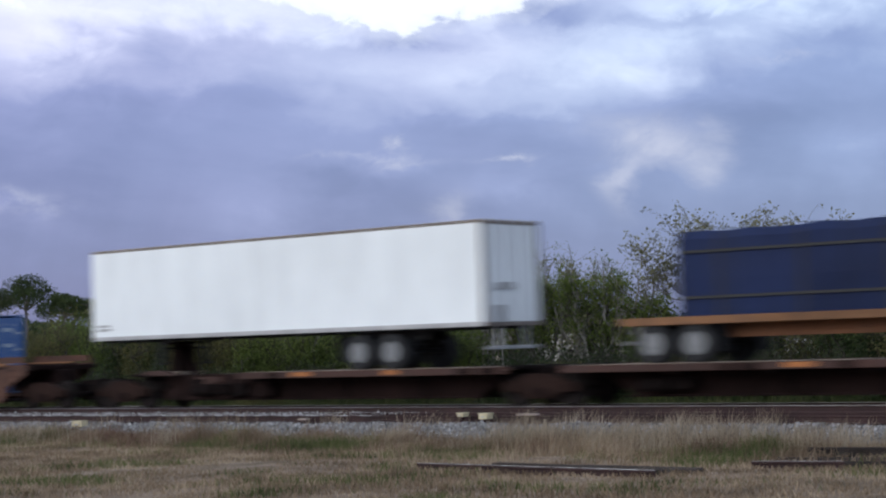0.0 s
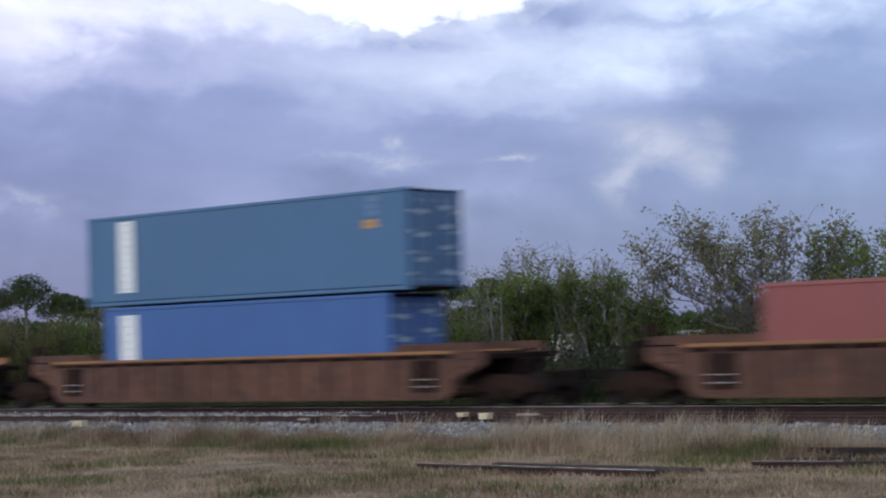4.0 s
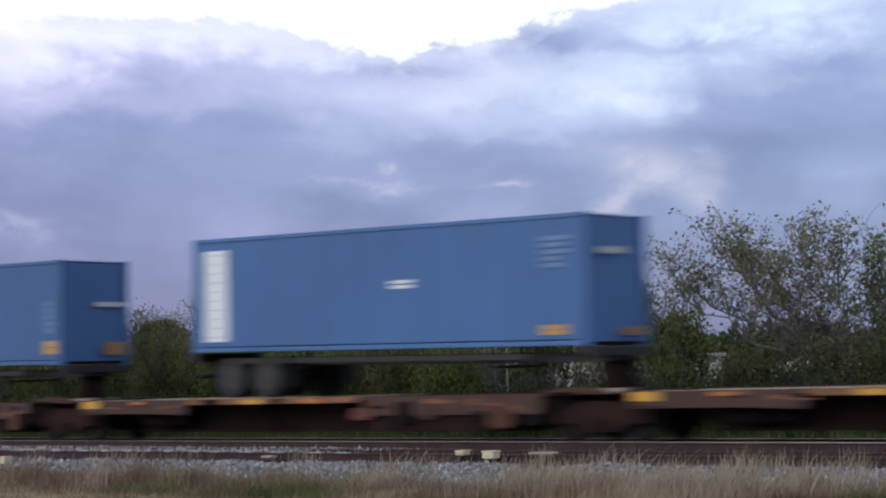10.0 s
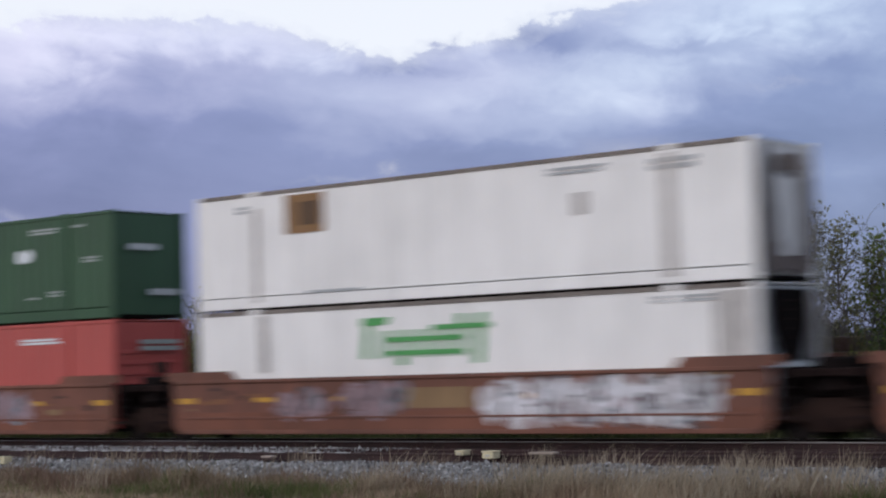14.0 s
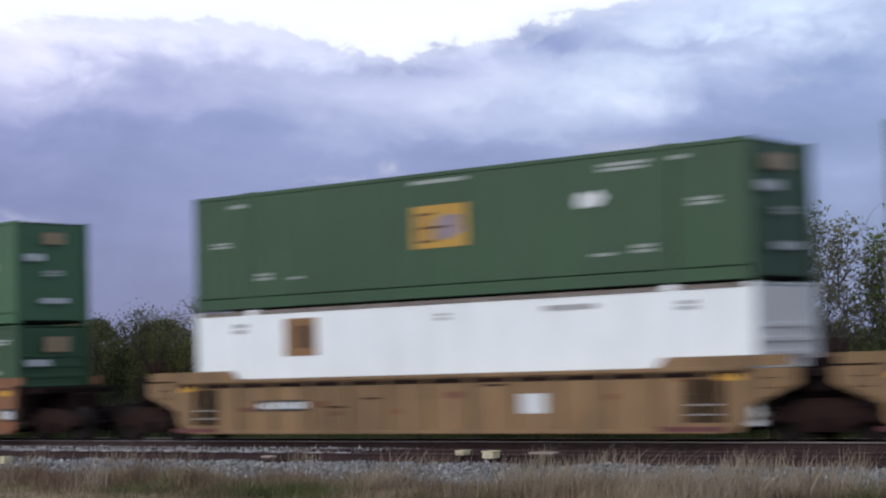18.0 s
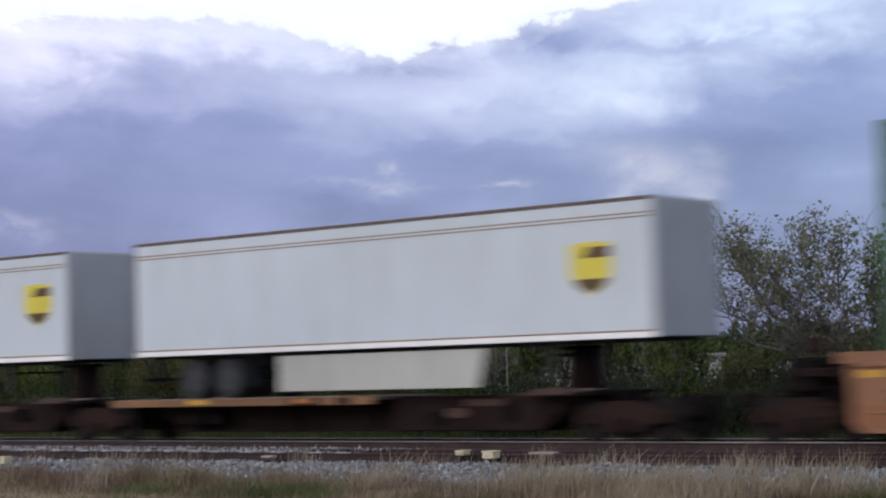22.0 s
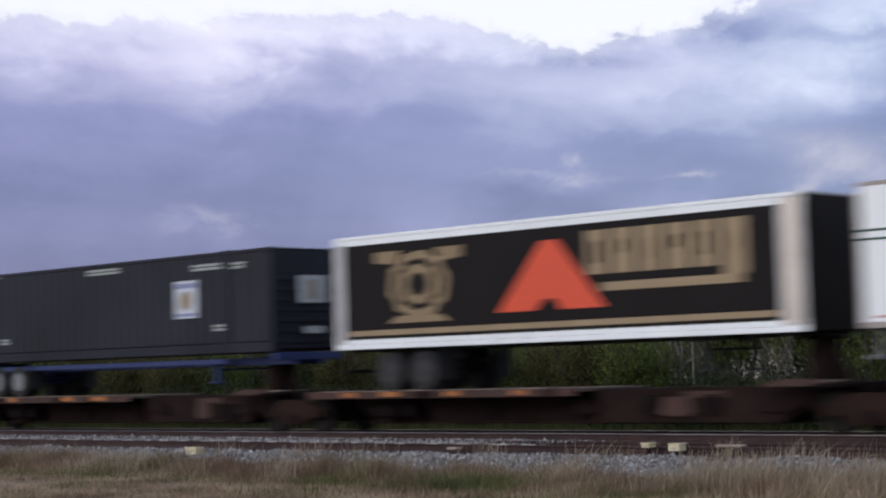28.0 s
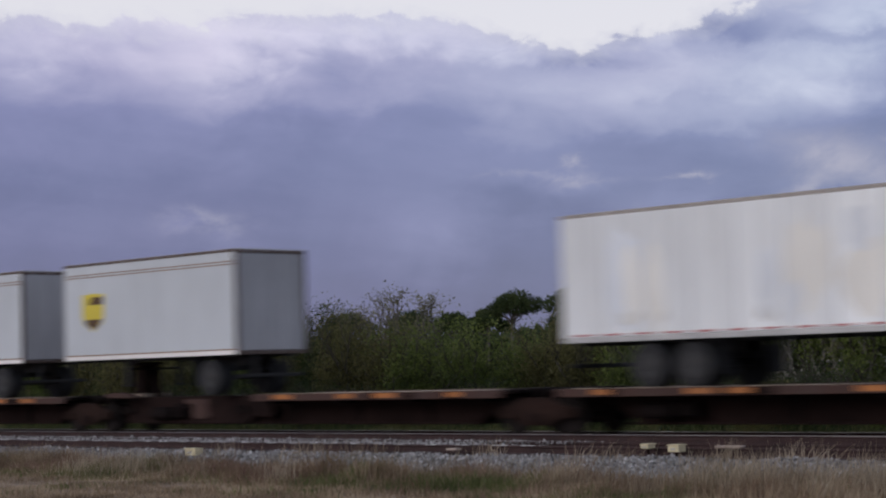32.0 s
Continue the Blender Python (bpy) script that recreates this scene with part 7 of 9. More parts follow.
            poly(p, [(x0 + w * (0.5 + 0.33 * math.cos(k * 0.785)), z0 + h * (0.47 + 0.28 * math.sin(k * 0.785))) for k in range(8)], y - 0.006, GREY_LETTER, "emblem_disc")
            poly(p, [(x0 + w * (0.5 + 0.24 * math.cos(k * 0.785)), z0 + h * (0.47 + 0.24 * math.sin(k * 0.785))) for k in range(8)], y - 0.008, GOLD_MARK, "emblem_disc")


def dress_end(c, kind, x, *rects):
    """Markings on the leading end: y0, y1 across, z0, z1 up."""
    for i, (a, b, z0, z1) in enumerate(rects):
        a, b = max(-1.05, min(a, b) + 0.08), min(1.05, max(a, b) - 0.08)
        if b - a < 0.12:
            b = a + 0.12
        z0, z1 = max(z0, 0.12), min(z1, 2.74)
        m = {"white": END_WHITE, "orange": PLATE_DULL, "square": PLATE_DULL, "palesquare": GOLD_MARK, "black": BLACK_MARK, "grey": GREY_LETTER, "red": RED_MARK, "green": GREEN_MARK, "lemon": LEMON}.get(kind)
        if kind == "white":
            z0, z1 = z0 + (z1 - z0) * 0.14, z1 - (z1 - z0) * 0.14
        if m is not None:
            mark(c, a, b, z0, z1, x + 0.03, m, "end_plate", "plate on the end wall", "end", 0.008)
        else:
            lines(c, a, b, z0, z1, x + 0.03, 2 if z1 - z0 < 0.4 else 4, GREY_MARK, "end_lettering", "unreadable lettering", "end", i)


def end_blob(c, cy, cz, ry, rz, x, mat, name, label, rng):
    bm = bmesh.new()
    prism(bm, [(min(max(a, -1.10), 1.10), min(max(b, 0.14), 2.76)) for a, b in blob(cy, cz, ry, rz, rng, 20, 0.28)], x, x + 0.002)
    for v in bm.verts:
        v.co = Vector((v.co.y, v.co.x, v.co.z))
    bmesh.ops.recalc_face_normals(bm, faces=bm.faces)
    return part(name, bm, mat, c, label)


def sooty_end(c, x):
    """End wall of a refrigerated box: a pale middle panel between soot, a brown hatch above."""
    rng = random.Random(41)
    x += 0.031
    for k, (cy, cz, ry, rz) in enumerate(((-0.93, 1.5, 0.24, 1.30), (0.80, 1.35, 0.34, 1.15), (-0.55, 0.45, 0.60, 0.30), (0.35, 0.42, 0.70, 0.26), (-0.70, 1.0, 0.24, 0.55), (0.62, 2.35, 0.40, 0.28))):
        end_blob(c, cy, cz, ry, rz, x + 0.001 * (k % 3), SOOT_PALE if k > 3 else SOOT, "soot_stain", "brown grey soot stain", rng)
    for k in range(7):
        cy = rng.choice((-0.85, -0.6, 0.6, 0.85)) + rng.uniform(-0.12, 0.12)
        end_blob(c, cy, rng.uniform(0.6, 2.1), rng.uniform(0.06, 0.14), rng.uniform(0.2, 0.6), x + 0.004 + 0.001 * (k % 3), SOOT if k % 2 else SOOT_PALE, "soot_stain", "brown grey soot stain", rng)
    mark(c, -0.34, 0.34, 0.5, 2.1, x - 0.002, WHITE_DIRTY, "hatch_panel", "pale access panel", "end", 0.012)
    mark(c, -0.36, 0.28, 2.24, 2.60, x + 0.006, BROWN_MARK, "hatch", "brown stained hatch", "end", 0.008)


def reefer_end(c, x):
    """End of a refrigerated box: a flat dark plate for the shaded machinery bay, tapering downwards, in a pale frame
    with a grille.
    """
    x += 0.031
    bm = bmesh.new()
    prism(bm, [(-0.62, 1.30), (0.36, 1.30), (0.72, 2.05), (0.76, 2.74), (-1.04, 2.74), (-0.98, 2.05)], x, x + 0.006)
    for v in bm.verts:
        v.co = Vector((v.co.y, v.co.x, v.co.z))
    bmesh.ops.recalc_face_normals(bm, faces=bm.faces)
    bay = part("machinery_bay", bm, STEEL_DARK, c, "dark plate for the shaded machinery bay, with a grille")
    for k in range(6):
        bm = bmesh.new()
        bx(bm, x + 0.006, x + 0.018, -0.86 + 0.03 * k, 0.62 - 0.02 * k, 2.5 - 0.19 * k, 2.53 - 0.19 * k)
        part("grille_bar", bm, STEEL_BROWN, bay)
    mark(c, -0.80, 0.62, 1.12, 1.26, x, WHITE_MARK, "sill_plate", "pale sill below the bay", "end", 0.02)
    mark(c, 0.80, 1.08, 0.3, 2.7, x, SOOT_PALE, "frame_post", "grimy frame post", "end", 0.012)


def parcel_trailer(q, ln, label, rear, skirt=None):
    t = trailer(q, ln, GREY_PALE, label, rear, top=5.16, bottom=2.19, seams=False, end_mat=GREY_END, cap_mat=BROWN_RAIL, rail_mat=WHITE_DIRTY, skirt=skirt,
                axles=2 if ln > 10 else 1, setback=3.4 if ln > 10 else 1.35, rims=RIM_DARK)
    L = ln / 2
    mark(t, -L + 0.1, L - 0.1, 2.19 - DECK + 0.13, 2.19 - DECK + 0.165, -1.296, OCHRE, "pinstripe", "thin brown stripe above the rail")
    for dz in (0.36, 0.44):
        mark(t, -L + 0.1, L - 0.1, 5.16 - DECK - dz, 5.16 - DECK - dz + 0.025, -1.296, OCHRE, "pinstripe", "thin brown stripe below the roof")
    return t


def shield(t, x0, x1, z0, z1):
    """Gold and brown shield emblem without lettering."""
    w, h, y = x1 - x0, z1 - z0, -1.297
    x0, x1 = x0 + 0.1, x1 - 0.1
    w = x1 - x0
    p = poly(t, [(x0, z1 - h * 0.04), (x0 + w * 0.5, z1), (x1, z1 - h * 0.04), (x1, z0 + h * 0.42), (x1 - w * 0.12, z0 + h * 0.2), (x0 + w * 0.5, z0),
                 (x0 + w * 0.12, z0 + h * 0.2), (x0, z0 + h * 0.42)], y, LEMON, "shield", "gold shield emblem")
    poly(p, [(x0 + w * 0.45, z1 - h * 0.10), (x1 - w * 0.04, z1 - h * 0.10), (x1 - w * 0.04, z0 + h * 0.70), (x0 + w * 0.3, z0 + h * 0.70)], y - 0.006, BROWN_MARK, "shield_field", "brown field")
    poly(p, [(x0 + w * 0.10, z0 + h * 0.32), (x1 - w * 0.10, z0 + h * 0.32), (x1 - w * 0.2, z0 + h * 0.18), (x0 + w * 0.5, z0 + h * 0.04), (x0 + w * 0.2, z0 + h * 0.18)], y - 0.006, BROWN_MARK, "shield_field", "brown field")


def striped_emblem(t, x0, x1, z0, z1):
    """A square of green bars with a red band and a pale slanting bar through it."""
    x0, x1 = x0 + 0.1, x1 - 0.1
    w, h, y = x1 - x0, z1 - z0, -1.297
    p = mark(t, x0, x1, z0, z1, y, GREY_LETTER, "emblem", "red white and green striped emblem")
    mark(p, x0, x1, z1 - h * 0.07, z1, y - 0.005, GREEN_MARK, "emblem_bar")
    mark(p, x0 + w * 0.08, x1 - w * 0.16, z1 - h * 0.33, z1 - h * 0.22, y - 0.005, GREEN_MARK, "emblem_bar")
    mark(p, x0 + w * 0.08, x1 - w * 0.12, z1 - h * 0.50, z1 - h * 0.36, y - 0.005, GREEN_MARK, "emblem_bar")
    mark(p, x0 + w * 0.05, x1 - w * 0.04, z0 + h * 0.26, z0 + h * 0.50, y - 0.006, RED_MARK, "emblem_bar")
    mark(p, x0, x0 + w * 0.45, z0, z0 + h * 0.05, y - 0.005, GREEN_MARK, "emblem_bar")
    poly(p, [(x0 + w * 0.52, z0), (x1 - w * 0.06, z0), (x1 - w * 0.06, z0 + h * 0.26), (x0 + w * 0.66, z0 + h * 0.26)], y - 0.005, GREEN_MARK, "emblem_bar")
    poly(p, [(x0 + w * 0.04, z0 + h * 0.06), (x0 + w * 0.42, z0 + h * 0.06), (x0 + w * 0.50, z0 + h * 0.25), (x0 + w * 0.04, z0 + h * 0.25)], y - 0.005, WHITE_MARK, "emblem_bar")
    poly(p, [(x0 + w * 0.36, z0 + h * 0.10), (x0 + w * 0.52, z0 + h * 0.10), (x0 + w * 0.80, z0 + h * 0.66), (x0 + w * 0.64, z0 + h * 0.66)], y - 0.009, WHITE_MARK, "emblem_slash", "pale slanting bar")


def pinstripes(t, x0, x1, z):
    for dz in (-0.10, 0.08):
        mark(t, x0, x1, z + dz - 0.025, z + dz + 0.025, -1.297, GREEN_MARK, "pinstripe", "dark green stripe")


def black_trailer(q):
    """48 ft van with black panels, white rails, gold stripe and bright metal corners."""
    ln = 14.68
    t = trailer(q, ln, BLACK_PANEL, "black semi-trailer with white rails, gold emblem and red peak", -1, top=5.10, bottom=2.16, seams=False, end_mat=BLACK_PANEL, cap_mat=WHITE, rail_mat=WHITE, rims=RIM_DARK)
    L = ln / 2
    zt, zb = 5.10 - DECK, 2.16 - DECK
    mark(t, -L + 0.02, L - 0.02, zt - 0.24, zt - 0.09, -1.297, WHITE, "white_band", "white band below the roof")
    mark(t, -L + 0.02, L - 0.02, zb + 0.13, zb + 0.26, -1.297, WHITE, "white_band", "white band above the rail")
    mark(t, -L + 0.5, L - 0.7, zb + 0.34, zb + 0.48, -1.297, GOLD_MARK, "gold_stripe", "gold stripe")
    mark(t, L - 0.62, L - 0.04, zb + 0.15, zt - 0.09, -1.301, GALV, "corner_panel", "grey metal corner panel")
    # brighter middle strip puts the corner metal's reflection into the colour
    mark(t, L - 0.46, L - 0.24, zb + 0.18, zt - 0.12, -1.306, ALU, "corner_strip", "bright strip put in for the gleam of the metal corner")
    for k in range(34):
        shared("rail_slot", "s", lambda bm: bx(bm, 0, 0.24, -1.3035, -1.2975, 0, 0.030), BLACK_PANEL, t, pose(-L + 0.3 + 0.42 * k, 0, zb + 0.245))
    mark(t, -L + 0.04, -L + 0.42, zb + 0.15, zt - 0.20, -1.301, GALV, "corner_panel", "grey metal corner panel")
    return t


def crest(t, x0, x1, z0, z1):
    """Round gold crest drawn as rings and bars."""
    y, cx, cz = -1.297, (x0 + x1) / 2, (z0 + z1) / 2 + 0.05
    w, h = (x1 - x0) / 2, (z1 - z0) / 2
    root = None
    for r0, r1 in ((0.86, 0.66), (0.52, 0.30)):
        n = 24
        bm = bmesh.new()
        ring = []
        for k in range(n):
            a = 6.283 * k / n
            wob = 1.0 + 0.06 * math.sin(k * 2.6)
            ring.append([bm.verts.new((cx + math.cos(a) * w * r * wob * 0.8, yy, cz + math.sin(a) * h * r * wob)) for r, yy in ((r0, y - 0.006), (r1, y - 0.006), (r1, y), (r0, y))])
        for k in range(n):
            p, q = ring[k], ring[(k + 1) % n]
            for j in range(4):
                bm.faces.new((p[j], q[j], q[(j + 1) % 4], p[(j + 1) % 4]))
        ob = part("crest" if root is None else "crest_ring", bm, GOLD_DULL, root or t, "round gold crest")
        root = root or ob
    for s in (-1, 1):
        poly(root, [(cx + s * w * 0.55, cz + h * 0.55), (cx + s * w, cz + h * 0.62), (cx + s * w, cz + h * 0.9), (cx + s * w * 0.4, cz + h * 0.9)], y, GOLD_DULL, "crest_wing")
    poly(root, [(cx - w * 0.7, cz - h * 0.98), (cx + w * 0.7, cz - h * 0.98), (cx + w * 0.5, cz - h * 0.8), (cx - w * 0.5, cz - h * 0.8)], y, GOLD_DULL, "crest_base")


def peak(t, x0, x1, z0, z1):
    w, h = x1 - x0, z1 - z0
    poly(t, [(x0, z0), (x0 + w * 0.36, z0), (x0 + w * 0.44, z0 + h * 0.16), (x0 + w * 0.54, z0 + h * 0.16), (x0 + w * 0.60, z0), (x1, z0), (x0 + w * 0.57, z1), (x0 + w * 0.43, z1)],
         -1.297, SCARLET, "peak", "large scarlet peak shaped emblem")


def gold_letters(t, x0, x1, z0, z1):
    """The emblem's name as plain gold blocks."""
    n, w, h = 6, x1 - x0, z1 - z0
    for k in range(n):
        a = x0 + w * k / n
        hk = h * (0.72 if k < 5 else 0.86)
        mark(t, a + w / n * 0.06, a + w / n * 0.84, z1 - hk, z1, -1.297, GOLD_MARK, "gold_block", "gold block of an emblem")
        mark(t, a + w / n * (0.30 + 0.08 * (k % 3)), a + w / n * 0.52, z1 - hk * (0.75 - 0.2 * (k % 2)), z1 - hk * 0.25, -1.303, BLACK_PANEL, "block_gap")
    mark(t, x0 + w * 0.1, x1 - w * 0.05, z0, z0 + h * 0.14, -1.297, GOLD_MARK, "gold_stripe", "gold line")


def tarp_trailer(q):
    """Flatbed trailer with an orange steel frame and a tarped load."""
    ln = 18.0
    t = mover("flatbed_trailer", q, DECK, "flatbed semi-trailer with worn orange frame", "trailer", "trailers on the train")
    L = ln / 2
    bm = bmesh.new()
    bx(bm, -L, L, -1.29, 1.29, 0.98, 1.10, 0.02)
    part("deck", bm, DECK_TOP, t)
    for s in (-1, 1):
        bm = bmesh.new()
        y = -1.30 if s < 0 else 1.22
        bx(bm, -L, L, y, y + 0.08, 0.96, 1.16, 0.015)
        part("side_rail", bm, DECK_EDGE, t, "rusty orange side rail")
        bm = bmesh.new()
        prism(bm, [(-L + 2.9, 0.62), (L - 1.0, 0.62), (L - 0.4, 0.98), (-L + 2.4, 0.98)], s * 0.6 - 0.05, s * 0.6 + 0.05)
        part("main_beam", bm, RUST_PATCH, t, "deep rusty main beam")
    running_gear(t, ln, -1, 0.96, 2, True, setback=2.15)
    load = mover("tarped_load", q + 0.75, DECK + 1.165, "dark blue tarpaulin covered load with straps on a flatbed", "tarped load")
    M = L - 1.0
    bm = bmesh.new()
    n = 24
    rings = []
    rng = random.Random(4)
    for i in range(n + 1):
        x = -M + 2 * M * i / n
        sag = 0.03 * math.sin(i * 2.4) + rng.uniform(-0.02, 0.02)
        rings.append([bm.verts.new((x, yy, zz)) for yy, zz in ((-1.24 + sag * 0.4, 0.0), (-1.27 - sag * 0.3, 0.9), (-1.24, 1.9 + sag), (-1.1, 2.1 + sag), (1.1, 2.1 - sag), (1.24, 1.9), (1.26, 0.9), (1.24, 0.0))])
    for a, b in zip(rings, rings[1:]):
        for k in range(8):
            bm.faces.new((a[k], b[k], b[(k + 1) % 8], a[(k + 1) % 8]))
    bm.faces.new(rings[0])
    bm.faces.new(rings[-1][::-1])
    bmesh.ops.recalc_face_normals(bm, faces=bm.faces[:])
    part("tarpaulin", bm, NAVY_TARP, load)
    for k in range(7):
        x = -M + 1.2 + (2 * M - 2.4) * k / 6
        bm = bmesh.new()
        bx(bm, x - 0.04, x + 0.04, -1.305, -1.288, 0.0, 2.0)
        bx(bm, x - 0.04, x + 0.04, -1.2, 1.2, 2.14, 2.155)
        part("strap", bm, BLACK_MARK, load, "dark strap")
    for z in (0.42, 1.55):
        bm = bmesh.new()
        bx(bm, -M + 0.05, M - 0.05, -1.306, -1.29, z, z + 0.07)
        part("strap", bm, BLACK_MARK, load, "dark strap")
    return t


def side_panels(t, ln, n, top, bottom):
    """Separate sheets along the near side, with posts between; their differing tones stand in for reflections."""
    L, w = ln / 2, ln / n
    for k in range(n):
        shared("side_panel", (n, ln, top), lambda bm: bx(bm, 0.03, w - 0.03, -1.306, -1.296, bottom - DECK + 0.14, top - DECK - 0.10, 0.004), SILVER_PANEL, t, pose(-L + w * k, 0, 0))
        if k:
            shared("panel_post", top, lambda bm: bx(bm, -0.03, 0.03, -1.312, -1.294, bottom - DECK + 0.13, top - DECK - 0.09, 0.004), SILVER, t, pose(-L + w * k, 0, 0))


def worn_sheets(t, L, zlo, zhi):
    """Differently toned, patched and scuffed areas of a sheet and post side."""
    rng = random.Random(23)
    for k in range(26):
        m = (SHEET_WARM, SHEET_COOL, SHEET_COOL, SHEET_WARM, SHADE_GREY)[k % 5]
        low = k % 5 == 4
        w = rng.uniform(0.10, 0.35) if low else rng.uniform(0.18, 0.6)
        h = rng.uniform(0.10, 0.30) if low else rng.uniform(0.35, 1.15)
        cx, cz = rng.uniform(-L + 0.8, L - 0.8), (zlo + 0.18 + h if low else rng.uniform(zlo + h, zhi - h - 0.2))
        bm = bmesh.new()
        prism(bm, blob(cx, cz, w, h, rng, 14, 0.25), -1.3085 - 0.0001 * k, -1.3062)
        part("scuffed_area", bm, m, t, "scuffed or differently toned area of the sheets")


def reflective_tape(t, ln, bottom):
    """Red dashes of tape along the bottom rail."""
    n = 18
    for k in range(n):
        x = -ln / 2 + 0.4 + (ln - 1.4) * k / (n - 1)
        shared("tape_dash", "d", lambda bm: bx(bm, 0, 0.48, -1.3125, -1.2965, 0, 0.045), TAPE_RED, t, pose(x, 0, bottom - DECK + 0.21))

# ---- the train: cars, boxes and trailers from the head end to the rear ----
spine_unit(-23.7, -6.5, "sill", first=False, deck_rear=True, wide=9.5, edge_mat=DECK_EDGE_DARK, dashes=1)
spine_unit(-40.3, -23.7, "sill", last=True, deck_rear=False, wide=10.2, edge_mat=DECK_EDGE_DARK, dashes=2)
tarp_trailer(-11.9)
b = trailer(-33.35, 16.15, WHITE, "plain clean white dry van semi-trailer", rear=1, top=5.08, bottom=2.18, seams=False, rail_mat=GALV, setback=4.65)
dress(b, "grey", -1.303, (-7.92, -7.12, 1.4, 1.64))
dress_end(b, "grey", 8.092, (-0.85, 0.05, 2.12, 2.31), (-0.96, -0.38, 1.22, 1.69))
for _r, _f, _a, _z in ((-64.1, -44.4, True, False), (-83.9, -64.1, False, False), (-102.4, -83.9, False, True)):
    well_unit(_r, _f, BROWN, "dark brown ribbed articulated well car platform, grimy", "ribbed", _a, _z)
b = container(-54.35, 0.37, 12.19, 2.9, BLUE, "royal blue corrugated container with white vertical lettering strip")
dress(b, "strip", -1.211, (-5.73, -4.73, 1.19, 2.61))
dress(b, "letters", -1.211, (5.01, 5.86, 1.86, 2.5))
dress_end(b, "white", 6.107, (-1.07, -0.06, 1.96, 2.16))
b = container(-73.70, 0.37, 12.19, 2.9, BLUE, "royal blue corrugated container with white vertical lettering strip")
dress(b, "strip", -1.211, (-5.57, -4.61, 1.14, 2.64))
dress(b, "letters", -1.211, (5.12, 5.98, 1.82, 2.48))
dress_end(b, "white", 6.107, (-0.98, 0.04, 1.97, 2.16))
b = container(-92.70, 0.37, 12.19, 2.59, RED_BOX, "faded brick red corrugated container")
dress_end(b, "palebars", 6.107, (-1.36, -0.89, 2.06, 2.24), (-0.16, 0.41, 2.08, 2.27))
well_unit(-126.8, -106.8, BROWN, "dark brown single well car with yellow marks", "ribbed", True, True)
b = container(-116.80, 0.34, 12.19, 2.9, BLUE, "royal blue corrugated container in a well")
dress(b, "strip", -1.211, (-5.47, -4.44, 1.19, 2.63))
b = container(-116.80, 3.28, 13.72, 2.9, BLUE_TEAL, "faded teal blue corrugated container stacked on another")
dress(b, "strip", -1.211, (-5.47, -4.51, 0.41, 2.69))
dress(b, "letters", -1.211, (5.28, 6.07, 2.14, 2.76))
dress(b, "orange", -1.211, (5.13, 5.81, 1.81, 2.06))
for _r, _f, _a, _z in ((-149.9, -130.5, True, False), (-169.2, -149.9, False, False), (-188.2, -169.2, False, True)):
    well_unit(_r, _f, ORANGE, "faded orange articulated well car platform", "plain", _a, _z, marks=False)
b = container(-140.20, 0.34, 12.19, 2.9, BLUE, "royal blue corrugated container in a well")
dress(b, "strip", -1.211, (-5.79, -4.85, 1.15, 2.62))
dress(b, "letters", -1.211, (4.98, 5.85, 1.78, 2.54))
dress_end(b, "white", 6.107, (-1.15, -0.2, 1.99, 2.18))
b = container(-140.20, 3.28, 12.19, 2.9, BLUE_SKY, "faded blue corrugated container stacked on another")
dress(b, "strip", -1.211, (-5.73, -4.8, 0.4, 2.69))
dress(b, "letters", -1.211, (5.12, 5.94, 1.55, 2.51))
dress(b, "orange", -1.211, (5.19, 5.9, 0.53, 0.9))
dress_end(b, "white", 6.107, (-1.05, -0.14, 2.04, 2.25))
dress_end(b, "orange", 6.107, (0.44, 1.08, 0.62, 1.02))
b = container(-159.50, 0.34, 12.19, 2.9, BLUE_VIOLET, "violet blue corrugated container in a well")
dress(b, "stripbars", -1.211, (-5.59, -4.77, 1.18, 2.51))
dress(b, "letters", -1.211, (4.65, 5.8, 1.93, 2.57))
dress_end(b, "palebars", 6.107, (-0.96, -0.13, 1.42, 2.38), (0.36, 1.1, 1.56, 2.46))
b = container(-159.50, 3.28, 12.19, 2.9, BLUE_VIOLET, "violet blue corrugated container with rust stains stacked on another", doors=False, post_mat=RUST_POST)
dress(b, "stripbars", -1.211, (-5.47, -4.6, 0.45, 2.6))
dress(b, "letters", -1.211, (5.18, 5.89, 1.38, 2.53))
dress(b, "orange", -1.211, (4.74, 5.48, 0.81, 1.0))
dress_end(b, "palebars", 6.107, (-0.87, -0.21, 1.36, 2.62))
dress_end(b, "orange", 6.107, (0.22, 0.96, 0.42, 0.61))
b = container(-181.90, 0.34, 6.06, 2.6, BLUE_SKY, "short faded blue corrugated container in a well")
dress(b, "strip", -1.211, (-2.53, -1.66, 1.17, 2.33))
dress(b, "letters", -1.211, (2.01, 2.78, 1.58, 2.27))
b = container(-175.55, 0.34, 6.06, 2.6, BLUE_SKY, "short faded blue corrugated container in a well")
dress(b, "strip", -1.211, (-2.67, -1.71, 1.17, 2.37))
dress(b, "letters", -1.211, (1.88, 2.71, 1.6, 2.26))
dress(b, "whitebar", -1.211, (-0.44, 0.21, 1.4, 1.52))
b = container(-178.75, 2.98, 13.72, 2.9, BLUE_TEAL, "faded teal blue corrugated container stacked on two short ones", doors=False, post_mat=RUST_POST)
dress(b, "strip", -1.211, (-5.62, -4.7, 0.35, 2.64))
dress(b, "whitebar", -1.211, (5.08, 5.8, 2.29, 2.45), (6.09, 6.88, 1.7, 2.18))
dress(b, "orange", -1.211, (5.29, 5.98, 0.52, 0.88))
dress_end(b, "white", 6.872, (-0.45, 0.61, 1.87, 2.3))
